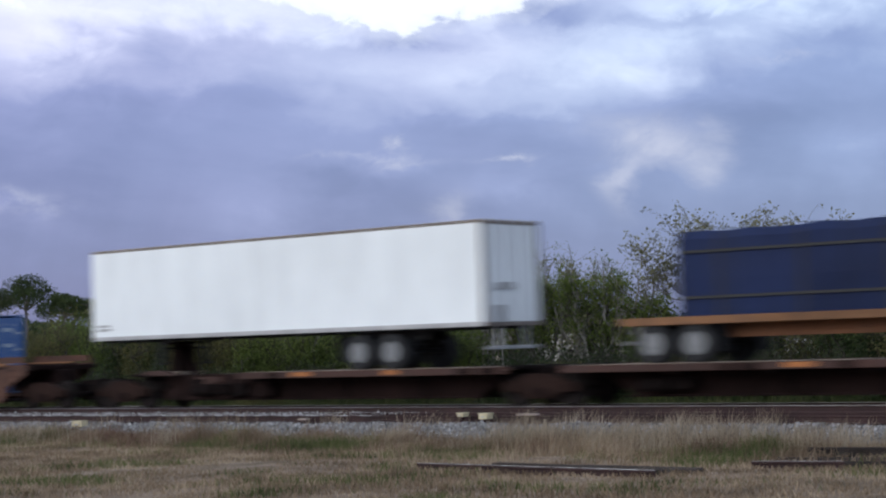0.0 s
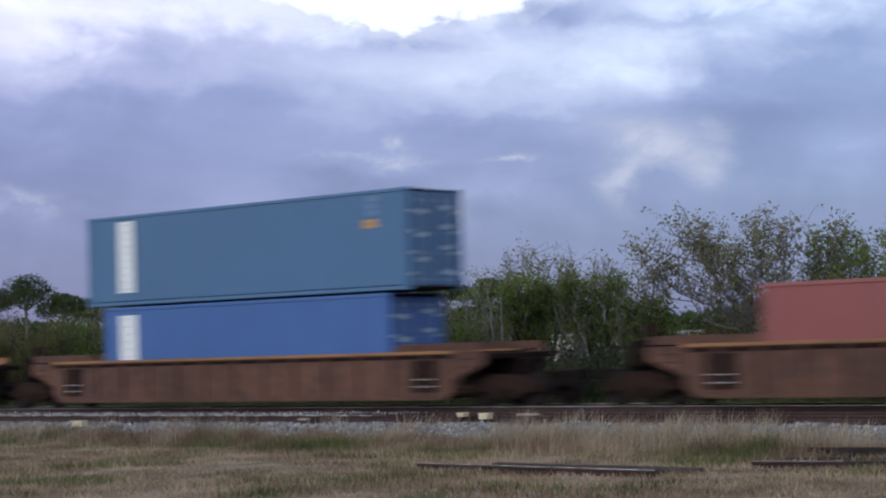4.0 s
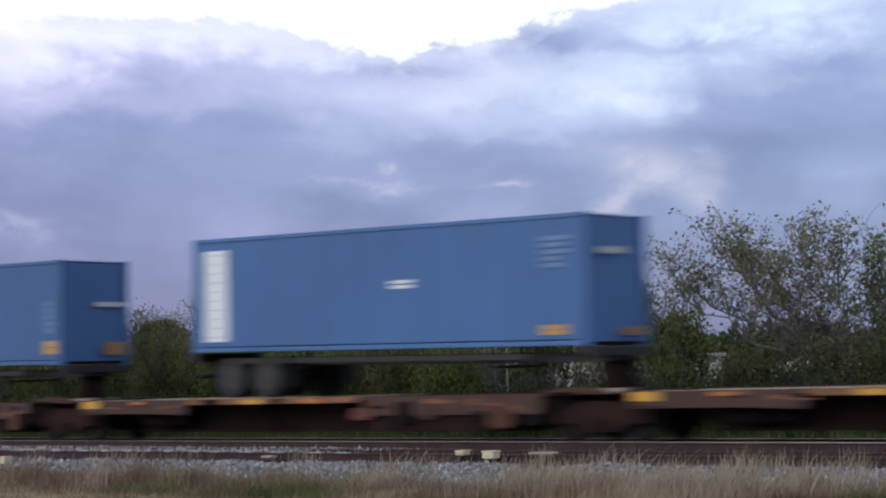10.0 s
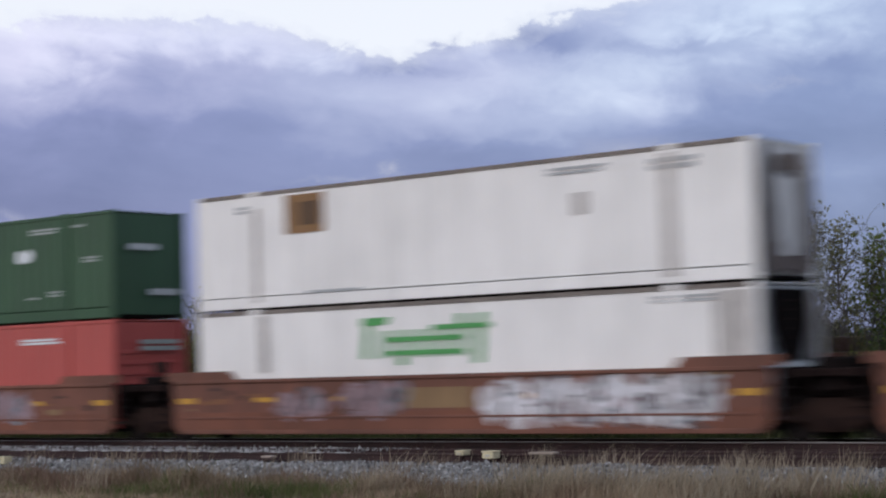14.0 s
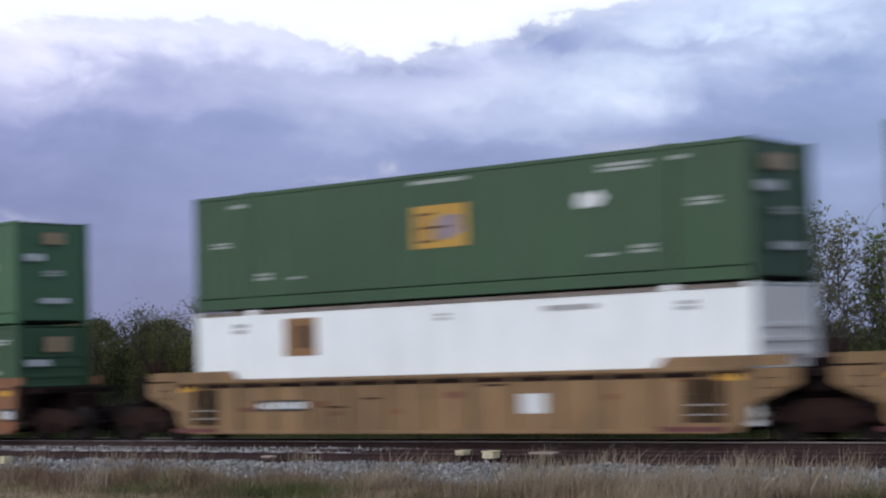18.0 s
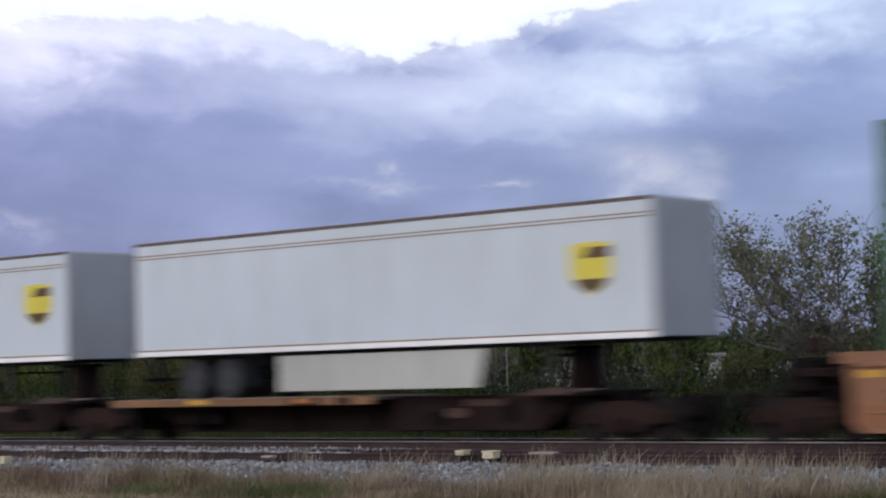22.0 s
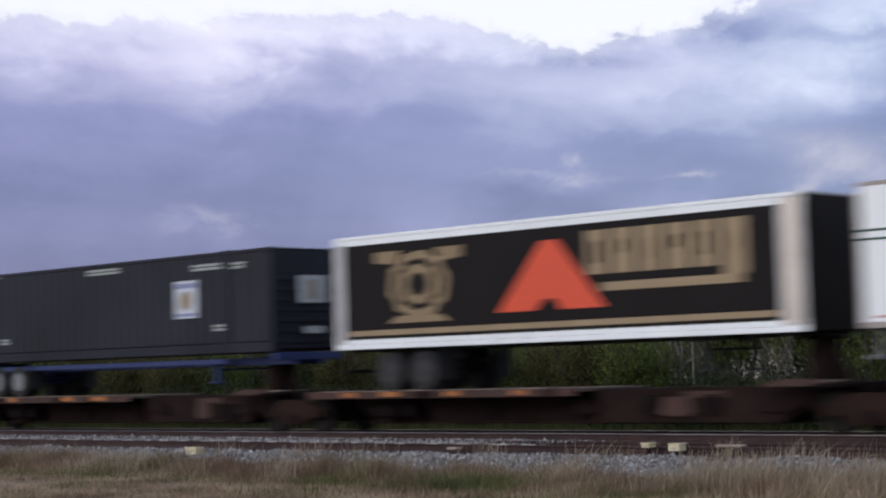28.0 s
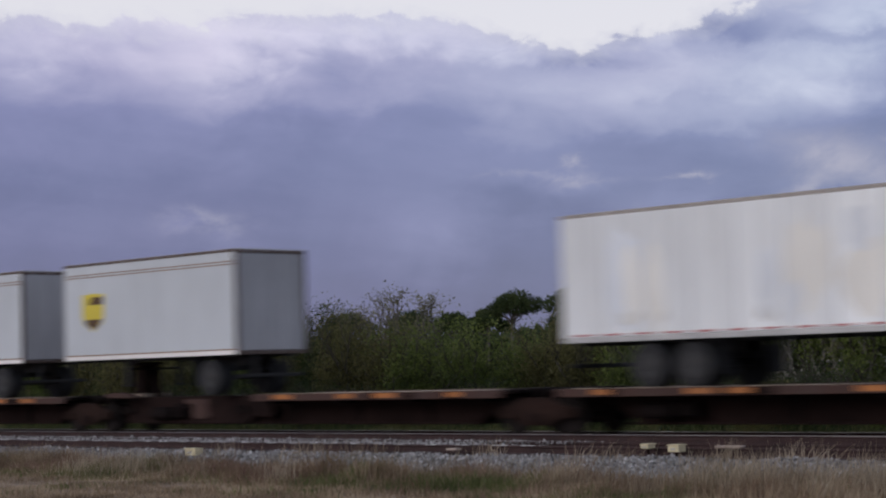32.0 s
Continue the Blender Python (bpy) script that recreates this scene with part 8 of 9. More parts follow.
dress_end(b, "orange", 6.872, (0.31, 0.98, 0.49, 0.82))
for _r, _f, _a, _z in ((-209.8, -192.3, True, False), (-227.1, -209.8, False, False), (-244.7, -227.1, False, False), (-262.6, -244.7, False, False), (-278.9, -262.6, False, True)):
    spine_unit(_r, _f, "plate", _a, _z, wide=9.9, hitch=not _z)
chassis(-198.55, 12.4, "dark container chassis standing on the spine car", tilt=0.6)
b = container(-198.55, 2.159, 12.19, 2.9, BLUE_SKY, "blue corrugated container on a chassis with white lettering strip", doors=False, tilt=0.6)
dress(b, "strip", -1.211, (-5.66, -4.72, 0.3, 2.62))
dress(b, "letters", -1.211, (5.13, 6.0, 0.87, 2.31))
dress(b, "orange", -1.211, (5.33, 6.05, 0.33, 0.65))
dress_end(b, "orange", 6.107, (0.29, 1.09, 0.3, 0.64))
chassis(-233.40, 12.4, "dark container chassis standing on the spine car", tilt=0.85)
b = container(-233.40, 2.145, 12.19, 2.9, BLUE_SKY, "blue corrugated container on a chassis with white lettering strip", doors=False, tilt=0.85)
dress(b, "strip", -1.211, (-5.76, -4.74, 0.28, 2.58))
dress(b, "whitebar", -1.211, (0.49, 1.39, 1.4, 1.63))
dress(b, "letters", -1.211, (4.85, 5.83, 1.7, 2.44))
dress(b, "orange", -1.211, (4.82, 5.69, 0.26, 0.48))
dress_end(b, "white", 6.107, (-0.84, 0.37, 1.99, 2.2))
dress_end(b, "orange", 6.107, (0.03, 1.05, 0.23, 0.43))
chassis(-250.85, 12.4, "dark container chassis standing on the spine car", tilt=0.8)
b = container(-250.85, 2.148, 12.19, 2.9, BLUE_DULL, "blue corrugated container on a chassis with white lettering strip", doors=False, tilt=0.8)
dress(b, "strip", -1.211, (-5.63, -4.63, 0.34, 2.62))
dress(b, "whitebar", -1.211, (-0.76, 0.01, 1.38, 1.58))
dress(b, "letters", -1.211, (5.28, 6.0, 0.87, 1.8))
dress(b, "orange", -1.211, (5.24, 6.05, 0.31, 0.67))
dress_end(b, "white", 6.107, (-0.11, 1.17, 1.59, 1.77))
dress_end(b, "orange", 6.107, (0.19, 1.14, 0.27, 0.63))
b = container(-275.70, 1.20, 6.06, 2.6, BLUE_LIGHT, "short light blue corrugated container on the spine car")
dress(b, "strip", -1.211, (-2.61, -1.69, 0.43, 2.45))
dress(b, "letters", -1.211, (2.14, 2.66, 1.71, 2.36))
dress_end(b, "white", 3.042, (-1.24, -0.32, 1.88, 2.08), (-0.04, 0.93, 1.19, 1.35))
dress_end(b, "palebars", 3.042, (-1.07, -0.14, 1.2, 1.29))
for _r, _f, _a, _z in ((-303.2, -282.8, True, False), (-322.8, -303.2, False, False), (-342.1, -322.8, False, True)):
    well_unit(_r, _f, OXIDE, "oxide brown articulated well car platform with graffiti and yellow marks", "plain", _a, _z)
b = container(-293.40, 0.34, 16.15, 2.9, GREEN, "bottle green domestic container in a well", doors=False, domestic=True)
dress(b, "bars", -1.286, (-0.78, 1.12, 2.52, 2.68), (4.49, 6.04, 2.37, 2.52), (5.81, 6.45, 2.76, 2.9), (6.29, 6.99, 2.4, 2.52), (-6.28, -5.61, 2.71, 2.85), (-6.74, -6.02, 2.36, 2.47), (-7.28, -6.56, 1.45, 1.59), (6.78, 7.63, 1.48, 1.62))
dress(b, "octagon", -1.286, (-1.52, 0.04, 1.21, 2.16))
dress(b, "whitebars", -1.286, (0.16, 1.65, 1.24, 1.85))
dress_end(b, "palebars", 8.087, (-1.08, 0.65, 2.25, 2.56))
b = container(-293.40, 3.27, 16.15, 2.9, GREEN, "bottle green domestic container stacked on another", doors=False, domestic=True)
dress(b, "bars", -1.286, (-5.97, -5.29, 2.4, 2.62), (-7.39, -6.56, 1.96, 2.14), (-5.94, -4.4, 0.61, 0.78), (-0.65, 0.81, 2.43, 2.6), (5.35, 6.07, 2.45, 2.66), (6.42, 7.97, 2.41, 2.64), (6.68, 7.51, 1.97, 2.18), (4.54, 6.09, 0.61, 0.82))
dress(b, "hex", -1.286, (-3.48, -2.73, 2.1, 2.46))
dress(b, "square", -1.286, (2.19, 4.18, 1.53, 2.65))
dress_end(b, "square", 8.087, (-0.18, 0.88, 2.18, 2.58))
dress_end(b, "white", 8.087, (-0.0, 1.19, 1.57, 1.81), (-0.77, 0.51, 0.54, 0.8))
b = container(-312.70, 0.34, 16.15, 2.9, WHITE_DIRTY, "white refrigerated domestic container with green lettering in a well", doors=False, domestic=True, end_mat=GREY_END)
dress(b, "greenlogo", -1.286, (-2.64, 1.47, 1.44, 2.56))
dress(b, "greybars", -1.286, (5.5, 7.32, 2.54, 2.71))
dress(b, "rustpost", -1.286, (-6.02, -5.53, 1.36, 2.75))
reefer_end(b, 8.087)
dress(b, "rustpost", -1.286, (7.05, 7.42, 0.3, 2.75))
dress(b, "greypatch", -1.286, (7.40, 7.98, 0.4, 2.75))
b = container(-312.70, 3.27, 16.15, 2.9, WHITE_DIRTY, "dirty white refrigerated domestic container stacked on another", doors=False, domestic=True, end_mat=WHITE_STAINED)
dress(b, "darksquare", -1.286, (-5.04, -3.57, 1.78, 2.73))
dress(b, "greybars", -1.286, (-6.71, -5.91, 2.37, 2.58), (2.93, 4.6, 2.49, 2.68), (5.56, 6.85, 2.37, 2.66), (-4.34, -2.43, 0.19, 0.39))
dress(b, "greypatch", -1.286, (3.55, 4.09, 1.61, 2.09))
dress(b, "rustpost", -1.286, (-6.08, -5.81, 0.1, 2.48), (5.88, 6.24, 0.15, 2.73))
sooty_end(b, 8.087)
b = container(-332.10, 0.34, 16.15, 2.9, CORAL, "coral red domestic container in a well", doors=False, domestic=True)
dress(b, "whitebars", -1.286, (-0.77, 1.02, 2.49, 2.63), (4.03, 5.98, 2.3, 2.48))
dress(b, "octagon", -1.286, (-1.88, -0.23, 1.21, 2.19))
dress(b, "lettersbig", -1.286, (-0.16, 2.05, 1.23, 1.75))
dress_end(b, "palebars", 8.087, (-0.5, 1.09, 2.03, 2.38))
b = container(-332.10, 3.27, 16.15, 2.9, GREEN, "bottle green domestic container stacked on a red one", doors=False, domestic=True)
dress(b, "square", -1.286, (-0.69, 0.99, 1.09, 2.1))
dress(b, "hex", -1.286, (3.88, 4.83, 1.65, 2.05))
dress(b, "bars", -1.286, (-0.73, 1.03, 2.57, 2.76), (4.52, 5.95, 2.4, 2.58), (6.35, 7.0, 2.5, 2.6), (6.77, 7.56, 1.53, 1.71), (5.31, 6.01, 0.66, 0.84), (4.34, 5.02, 0.62, 0.7), (-5.83, -5.07, 0.65, 0.83), (-4.78, -4.06, 0.64, 0.71), (-7.3, -6.51, 1.53, 1.68), (-6.78, -6.04, 2.49, 2.63))
dress_end(b, "white", 8.087, (-0.86, 0.34, 1.81, 2.04), (-0.14, 1.1, 0.6, 0.83))
for _r, _f, _a, _z in ((-365.3, -346.0, True, False), (-384.8, -365.3, False, False), (-404.4, -384.8, False, True)):
    well_unit(_r, _f, BUFF, "buff yellow ribbed articulated well car platform", "ribbed", _a, _z)
b = container(-355.60, 0.34, 16.15, 2.9, GREEN_FRESH, "fresh green domestic container in a well", doors=False, domestic=True)
dress(b, "square", -1.286, (-0.91, 0.72, 1.38, 2.17))
dress(b, "hex", -1.286, (3.89, 4.92, 1.55, 1.97))
dress(b, "bars", -1.286, (-3.34, -1.86, 2.3, 2.49), (1.97, 3.17, 2.47, 2.69))
b = container(-355.60, 3.27, 16.15, 2.9, GREEN, "bottle green domestic container stacked on another", doors=False, domestic=True)
dress(b, "square", -1.286, (-0.84, 0.79, 1.3, 2.16))
dress(b, "hex", -1.286, (4.19, 5.12, 1.76, 2.07))
dress(b, "bars", -1.286, (-1.29, 0.59, 2.67, 2.86), (4.73, 5.94, 2.36, 2.54), (6.71, 7.48, 1.67, 1.88), (3.85, 4.68, 1.03, 1.21), (5.7, 6.39, 0.93, 1.1))
dress_end(b, "white", 8.087, (-0.61, 0.11, 1.43, 1.71))
dress_end(b, "palesquare", 8.087, (-0.33, 0.38, 1.93, 2.21))
b = container(-375.00, 0.34, 16.15, 2.9, WHITE_DIRTY, "white refrigerated domestic container with green lettering in a well", doors=False, domestic=True, end_mat=GREY_END)
dress(b, "greenlogo", -1.286, (-2.67, 1.13, 1.55, 2.67))
dress(b, "rustpost", -1.286, (-5.87, -5.57, 1.41, 2.38))
b = container(-375.00, 3.27, 16.15, 2.9, GREEN_PALE, "faded green domestic container stacked on a white one", doors=False, domestic=True)
dress(b, "square", -1.286, (-1.91, 0.13, 0.88, 2.51))
dress(b, "bars", -1.286, (-7.38, -6.75, 1.57, 1.75), (-7.26, -6.18, 0.48, 0.67), (-2.21, -0.9, 2.77, 3.0), (-5.35, -4.62, 2.27, 2.45))
b = container(-394.20, 0.34, 16.15, 2.9, WHITE, "white refrigerated domestic container in a well", doors=False, domestic=True, end_mat=WHITE_DIRTY)
dress(b, "darksquare", -1.286, (-5.06, -3.83, 1.74, 2.65))
dress(b, "greybars", -1.286, (-6.82, -6.18, 2.31, 2.6), (-0.25, 0.28, 2.41, 2.6), (2.77, 4.47, 2.49, 2.65), (6.2, 6.8, 2.37, 2.6))
b = container(-394.20, 3.27, 16.15, 2.9, GREEN, "bottle green domestic container stacked on a white one", doors=False, domestic=True)
dress(b, "square", -1.286, (-0.9, 0.88, 1.15, 2.13))
dress(b, "hex", -1.286, (3.71, 4.64, 1.73, 2.11))
dress(b, "bars", -1.286, (-0.91, 0.92, 2.61, 2.78), (4.35, 5.77, 2.45, 2.66), (6.1, 6.7, 2.55, 2.68), (6.56, 7.39, 1.57, 1.77), (5.14, 5.87, 0.68, 0.89), (4.1, 4.85, 0.66, 0.76), (-5.98, -5.26, 0.68, 0.89), (-4.87, -4.25, 0.66, 0.75), (-7.51, -6.69, 1.55, 1.72), (-6.88, -6.12, 2.51, 2.65), (-6.41, -5.82, 2.83, 2.93), (5.58, 6.27, 2.85, 2.96))
dress_end(b, "palesquare", 8.087, (-0.88, 0.42, 2.27, 2.6))
dress_end(b, "white", 8.087, (-1.3, -0.05, 1.78, 2.07), (-0.55, 0.76, 0.6, 0.83))
dress_end(b, "greybars", 8.087, (-0.49, 0.58, 1.35, 1.53))
for _r, _f, _a, _z in ((-427.7, -408.3, True, False), (-447.1, -427.7, False, False), (-466.5, -447.1, False, True)):
    well_unit(_r, _f, ORANGE, "faded orange articulated well car platform with graffiti", "plain", _a, _z)
b = container(-417.60, 0.34, 16.15, 2.9, GREEN, "bottle green domestic container in a well", doors=False, domestic=True)
dress(b, "square", -1.286, (1.82, 3.69, 1.56, 2.5))
dress(b, "hex", -1.286, (3.72, 4.66, 2.0, 2.39))
dress(b, "bars", -1.286, (-0.99, 0.97, 2.53, 2.67), (6.23, 7.87, 2.33, 2.51), (5.08, 5.84, 2.44, 2.63), (-5.99, -5.25, 2.4, 2.61), (6.48, 7.37, 1.49, 1.63), (-7.54, -6.66, 1.45, 1.6))
dress_end(b, "palesquare", 8.087, (-0.45, 0.6, 2.13, 2.56))
dress_end(b, "white", 8.087, (-1.21, -0.11, 1.69, 1.95))
b = container(-417.60, 3.27, 16.15, 2.9, GREEN_PALE, "faded green domestic container stacked on another", doors=False, domestic=True)
dress(b, "square", -1.286, (-1.02, 0.86, 1.09, 2.1))
dress(b, "hex", -1.286, (3.69, 4.65, 1.67, 2.1))
dress(b, "bars", -1.286, (-0.98, 0.9, 2.58, 2.77), (4.25, 5.77, 2.38, 2.6), (6.0, 6.75, 2.49, 2.61), (5.55, 6.2, 2.81, 2.91), (6.45, 7.35, 1.52, 1.71), (5.11, 5.85, 0.64, 0.85), (4.09, 4.79, 0.62, 0.72), (-6.0, -5.26, 0.61, 0.78), (-4.94, -4.22, 0.61, 0.7), (-7.51, -6.62, 1.48, 1.66), (-6.88, -6.23, 2.44, 2.57), (-6.54, -5.77, 2.78, 2.88))
dress_end(b, "palesquare", 8.087, (-0.48, 0.47, 2.26, 2.59))
dress_end(b, "white", 8.087, (-1.27, -0.24, 1.73, 2.01), (-0.59, 0.58, 0.54, 0.76))
dress_end(b, "greybars", 8.087, (-0.5, 0.4, 1.34, 1.52))
b = container(-437.10, 0.34, 16.15, 2.9, GREEN_FRESH, "fresh green domestic container in a well", doors=False, domestic=True)
dress(b, "square", -1.286, (-0.74, 0.98, 1.21, 1.98))
dress(b, "hex", -1.286, (3.79, 4.76, 1.59, 1.97))
dress(b, "bars", -1.286, (-0.87, 1.02, 2.5, 2.64), (4.4, 5.88, 2.32, 2.49), (6.18, 6.86, 2.4, 2.52), (6.65, 7.5, 1.46, 1.61), (-6.75, -6.07, 2.39, 2.53), (-7.42, -6.6, 1.43, 1.58))
dress_end(b, "palesquare", 8.087, (-0.26, 0.65, 2.1, 2.46))
dress_end(b, "white", 8.087, (-1.07, -0.07, 1.66, 1.92))
b = container(-437.10, 3.27, 16.15, 2.9, GREEN_PALE, "faded green domestic container with white emblem stacked on another", doors=False, domestic=True, end_mat=CHARCOAL)
dress(b, "octagon", -1.286, (-1.65, -0.05, 0.92, 2.27))
dress(b, "lettersbig", -1.286, (0.08, 1.73, 1.19, 1.9))
dress(b, "bars", -1.286, (-0.88, 1.0, 2.53, 2.73), (4.38, 5.88, 2.37, 2.59), (6.19, 6.89, 2.47, 2.58), (5.72, 6.39, 2.8, 2.92), (6.59, 7.45, 1.51, 1.7), (5.26, 5.93, 0.63, 0.83), (-5.91, -5.1, 0.62, 0.8), (-7.4, -6.54, 1.48, 1.67), (-6.72, -6.13, 2.44, 2.56), (-6.33, -5.64, 2.79, 2.89))
dress_end(b, "white", 8.087, (-1.16, 0.3, 2.28, 2.62), (-0.39, 0.71, 0.47, 0.86))
b = container(-456.50, 0.34, 16.15, 2.9, GREEN, "bottle green domestic container in a well", doors=False, domestic=True)
dress(b, "square", -1.286, (2.17, 3.79, 1.6, 2.51))
dress(b, "hex", -1.286, (3.8, 4.74, 2.03, 2.39))
dress(b, "bars", -1.286, (-0.94, 1.04, 2.54, 2.7), (5.23, 5.95, 2.46, 2.64), (6.39, 8.0, 2.33, 2.51), (6.61, 7.47, 1.91, 2.11), (-5.88, -5.22, 2.47, 2.65), (-7.46, -6.62, 1.89, 2.08))
dress_end(b, "white", 8.087, (-0.9, 0.36, 1.63, 1.87))
b = container(-456.50, 3.27, 16.15, 2.9, GREEN_PALE, "faded green domestic container stacked on another", doors=False, domestic=True)
dress(b, "square", -1.286, (2.13, 3.76, 1.66, 2.57))
dress(b, "hex", -1.286, (3.85, 4.67, 2.12, 2.49))
dress(b, "bars", -1.286, (-0.83, 0.98, 2.59, 2.79), (5.21, 5.91, 2.53, 2.73), (6.34, 7.89, 2.41, 2.62), (6.6, 7.44, 1.98, 2.18), (5.25, 5.97, 0.65, 0.83), (6.43, 7.61, 0.62, 0.76), (-7.62, -6.41, 0.62, 0.75), (-5.91, -5.2, 0.65, 0.83), (-7.37, -6.57, 1.95, 2.15), (-5.89, -5.12, 2.49, 2.7))
dress_end(b, "white", 8.087, (-1.01, 0.6, 1.74, 2.04), (0.04, 1.35, 0.62, 0.88))
for _r, _f, _a, _z in ((-487.7, -470.8, True, False), (-505.8, -487.7, False, False), (-523.6, -505.8, False, True)):
    spine_unit(_r, _f, "sill", _a, _z, wide=9.2, deck_rear=not _z)

b = parcel_trailer(-477.80, 16.15, "pale grey parcel semi-trailer with gold shield and side skirt", -1, skirt=(-3.0, 3.2, 0.25))
shield(b, 5.82, 7.11, 2.04, 3.22)
b = parcel_trailer(-492.85, 8.53, "short pale grey parcel trailer with a gold and brown shield", -1)
shield(b, 2.3, 3.67, 2.08, 3.27)
b = parcel_trailer(-520.20, 8.53, "short pale grey parcel trailer with a gold and brown shield", 1)
shield(b, -3.49, -2.22, 2.05, 3.24)
well_unit(-547.8, -528.2, MAROON, "empty maroon single well car", "plain", True, True)
well_unit(-571.4, -551.6, MAROON, "maroon single well car carrying two stacked containers", "plain", True, True)
b = container(-561.60, 0.34, 16.15, 2.9, CHARCOAL_BLUE, "blue black domestic container with a white emblem panel", doors=False, domestic=True)
dress(b, "panel", -1.286, (-4.97, -3.6, 1.11, 2.17))
dress(b, "bars", -1.286, (-2.62, -1.8, 1.98, 2.12), (-7.21, -6.78, 1.59, 1.72), (-7.0, -5.97, 2.44, 2.61), (-1.98, -0.11, 2.88, 3.08), (-7.76, -6.96, 1.25, 1.39))
b = container(-561.60, 3.27, 16.15, 2.9, CHARCOAL_BLUE, "blue black domestic container with a white emblem panel", doors=False, domestic=True)
dress(b, "panel", -1.286, (-4.84, -3.5, 1.11, 2.22))
dress(b, "bars", -1.286, (-2.5, -1.68, 1.72, 1.87), (-7.09, -6.65, 1.67, 1.81), (-6.95, -5.66, 2.68, 2.88), (-1.86, -0.0, 2.35, 2.55), (-7.67, -6.87, 0.55, 0.7))
for _r, _f, _a, _z in ((-591.0, -575.6, True, False), (-609.0, -591.0, False, False), (-626.5, -609.0, False, False), (-643.5, -626.5, False, False), (-659.6, -643.5, False, True)):
    spine_unit(_r, _f, "sill", _a, _z, wide=9.4, deck_rear=_a or _r > -650, edge_mat=DECK_EDGE_DARK)
b = trailer(-582.90, 16.15, WHITE, "white semi-trailer with dark green stripes and a red and green emblem", rear=-1, top=5.14, bottom=2.17, seams=False, skirt=(-3.7, 2.75, 1.25), end_mat=WHITE, cap_mat=RAIL_TAUPE, rail_mat=RAIL_TAUPE, setback=3.85)
reflective_tape(b, 16.15, 2.17)
striped_emblem(b, 3.04, 5.43, 2.47, 3.63)
pinstripes(b, -8.06, 3.16, 3.01)
pinstripes(b, 6.29, 8.04, 1.90)
pinstripes(b, 5.4, 5.95, 3.06)
poly(b, [(5.25, 2.95), (5.75, 2.95), (6.75, 2.0), (6.25, 2.0)], -1.296, SHADE_GREY, "faded_slash", "faint grey slanting band")
b_rng = random.Random(3)
for _x, _z in ((-1.2, 1.62), (-1.0, 1.55)):
    poly(b, blob(_x, _z, 0.32, 0.09, b_rng, 12, 0.3), -1.296 - 0.003 * (_z > 1.6), SHADE_GREY, "scuff", "brown grey scuff")
dress_end(b, "green", 8.09, (-0.3, 0.81, 3.52, 3.69), (-0.2, 0.65, 3.03, 3.23))
dress_end(b, "red", 8.09, (-0.27, 0.76, 3.29, 3.46))
dress_end(b, "grey", 8.09, (-0.39, 0.73, 2.17, 2.29))
b = black_trailer(-599.6)
crest(b, -5.75, -2.64, 1.66, 3.62)
peak(b, -1.45, 1.91, 1.85, 3.49)
gold_letters(b, 1.34, 5.99, 2.21, 3.62)
chassis(-617.60, 16.2, "blue container chassis standing on the spine car", mat=CHASSIS_BLUE)
b = container(-617.60, 2.19, 16.15, 2.9, CHARCOAL, "charcoal grey domestic container with a white emblem panel on a chassis", doors=False, domestic=True)
dress(b, "panel", -1.286, (3.51, 4.91, 1.07, 2.15))
dress(b, "bars", -1.286, (-0.84, 1.09, 2.54, 2.77), (4.42, 6.01, 2.39, 2.6), (6.26, 6.98, 2.36, 2.57), (-6.74, -6.02, 2.31, 2.5), (-6.17, -5.51, 2.73, 2.89), (-7.22, -6.44, 0.52, 0.77), (-5.79, -5.1, 0.57, 0.78), (5.38, 6.1, 0.64, 0.86))
dress_end(b, "white", 8.087, (-0.46, 0.75, 1.21, 2.27), (-0.27, 0.6, 0.47, 0.74))
dress_end(b, "palesquare", 8.087, (-0.13, 0.37, 1.45, 2.0))
chassis(-634.90, 16.2, "blue container chassis standing on the spine car", mat=CHASSIS_BLUE)
b = container(-634.90, 2.19, 16.15, 2.9, CHARCOAL, "charcoal grey domestic container with a white emblem panel on a chassis", doors=False, domestic=True)
dress(b, "panel", -1.286, (3.54, 4.87, 1.02, 2.08))
dress(b, "bars", -1.286, (-0.82, 1.02, 2.51, 2.71), (4.44, 5.93, 2.34, 2.56), (6.29, 6.98, 2.33, 2.51), (5.76, 6.42, 2.76, 2.88), (-6.87, -6.22, 2.26, 2.48), (-7.41, -6.69, 0.52, 0.72), (-6.01, -5.37, 0.53, 0.74), (5.32, 6.06, 0.61, 0.81), (6.68, 7.52, 0.59, 0.8))
dress_end(b, "white", 8.087, (-0.46, 0.75, 1.21, 2.27), (-0.27, 0.6, 0.47, 0.74))
dress_end(b, "palesquare", 8.087, (-0.13, 0.37, 1.45, 2.0))
b = trailer(-652.80, 16.15, WHITE, "white semi-trailer with green stripes, striped emblem and decorated doors", rear=1, top=5.14, bottom=2.17, seams=False, skirt=(-2.45, 2.35, -1.15), end_mat=WHITE_STAINED, cap_mat=RAIL_TAUPE, rail_mat=RAIL_TAUPE, setback=2.4)
reflective_tape(b, 16.15, 2.17)
striped_emblem(b, -5.23, -3.01, 2.41, 3.52)
pinstripes(b, -3.06, 8.15, 2.93)
pinstripes(b, -8.04, -6.33, 1.78)
pinstripes(b, -5.85, -5.2, 2.98)
poly(b, [(-5.75, 2.85), (-5.30, 2.85), (-6.05, 1.9), (-6.5, 1.9)], -1.296, SHADE_GREY, "faded_slash", "faint grey slanting band")
poly(b, blob(0.0, 1.62, 0.42, 0.11, b_rng, 12, 0.3), -1.296, SHADE_GREY, "scuff", "brown grey scuff")
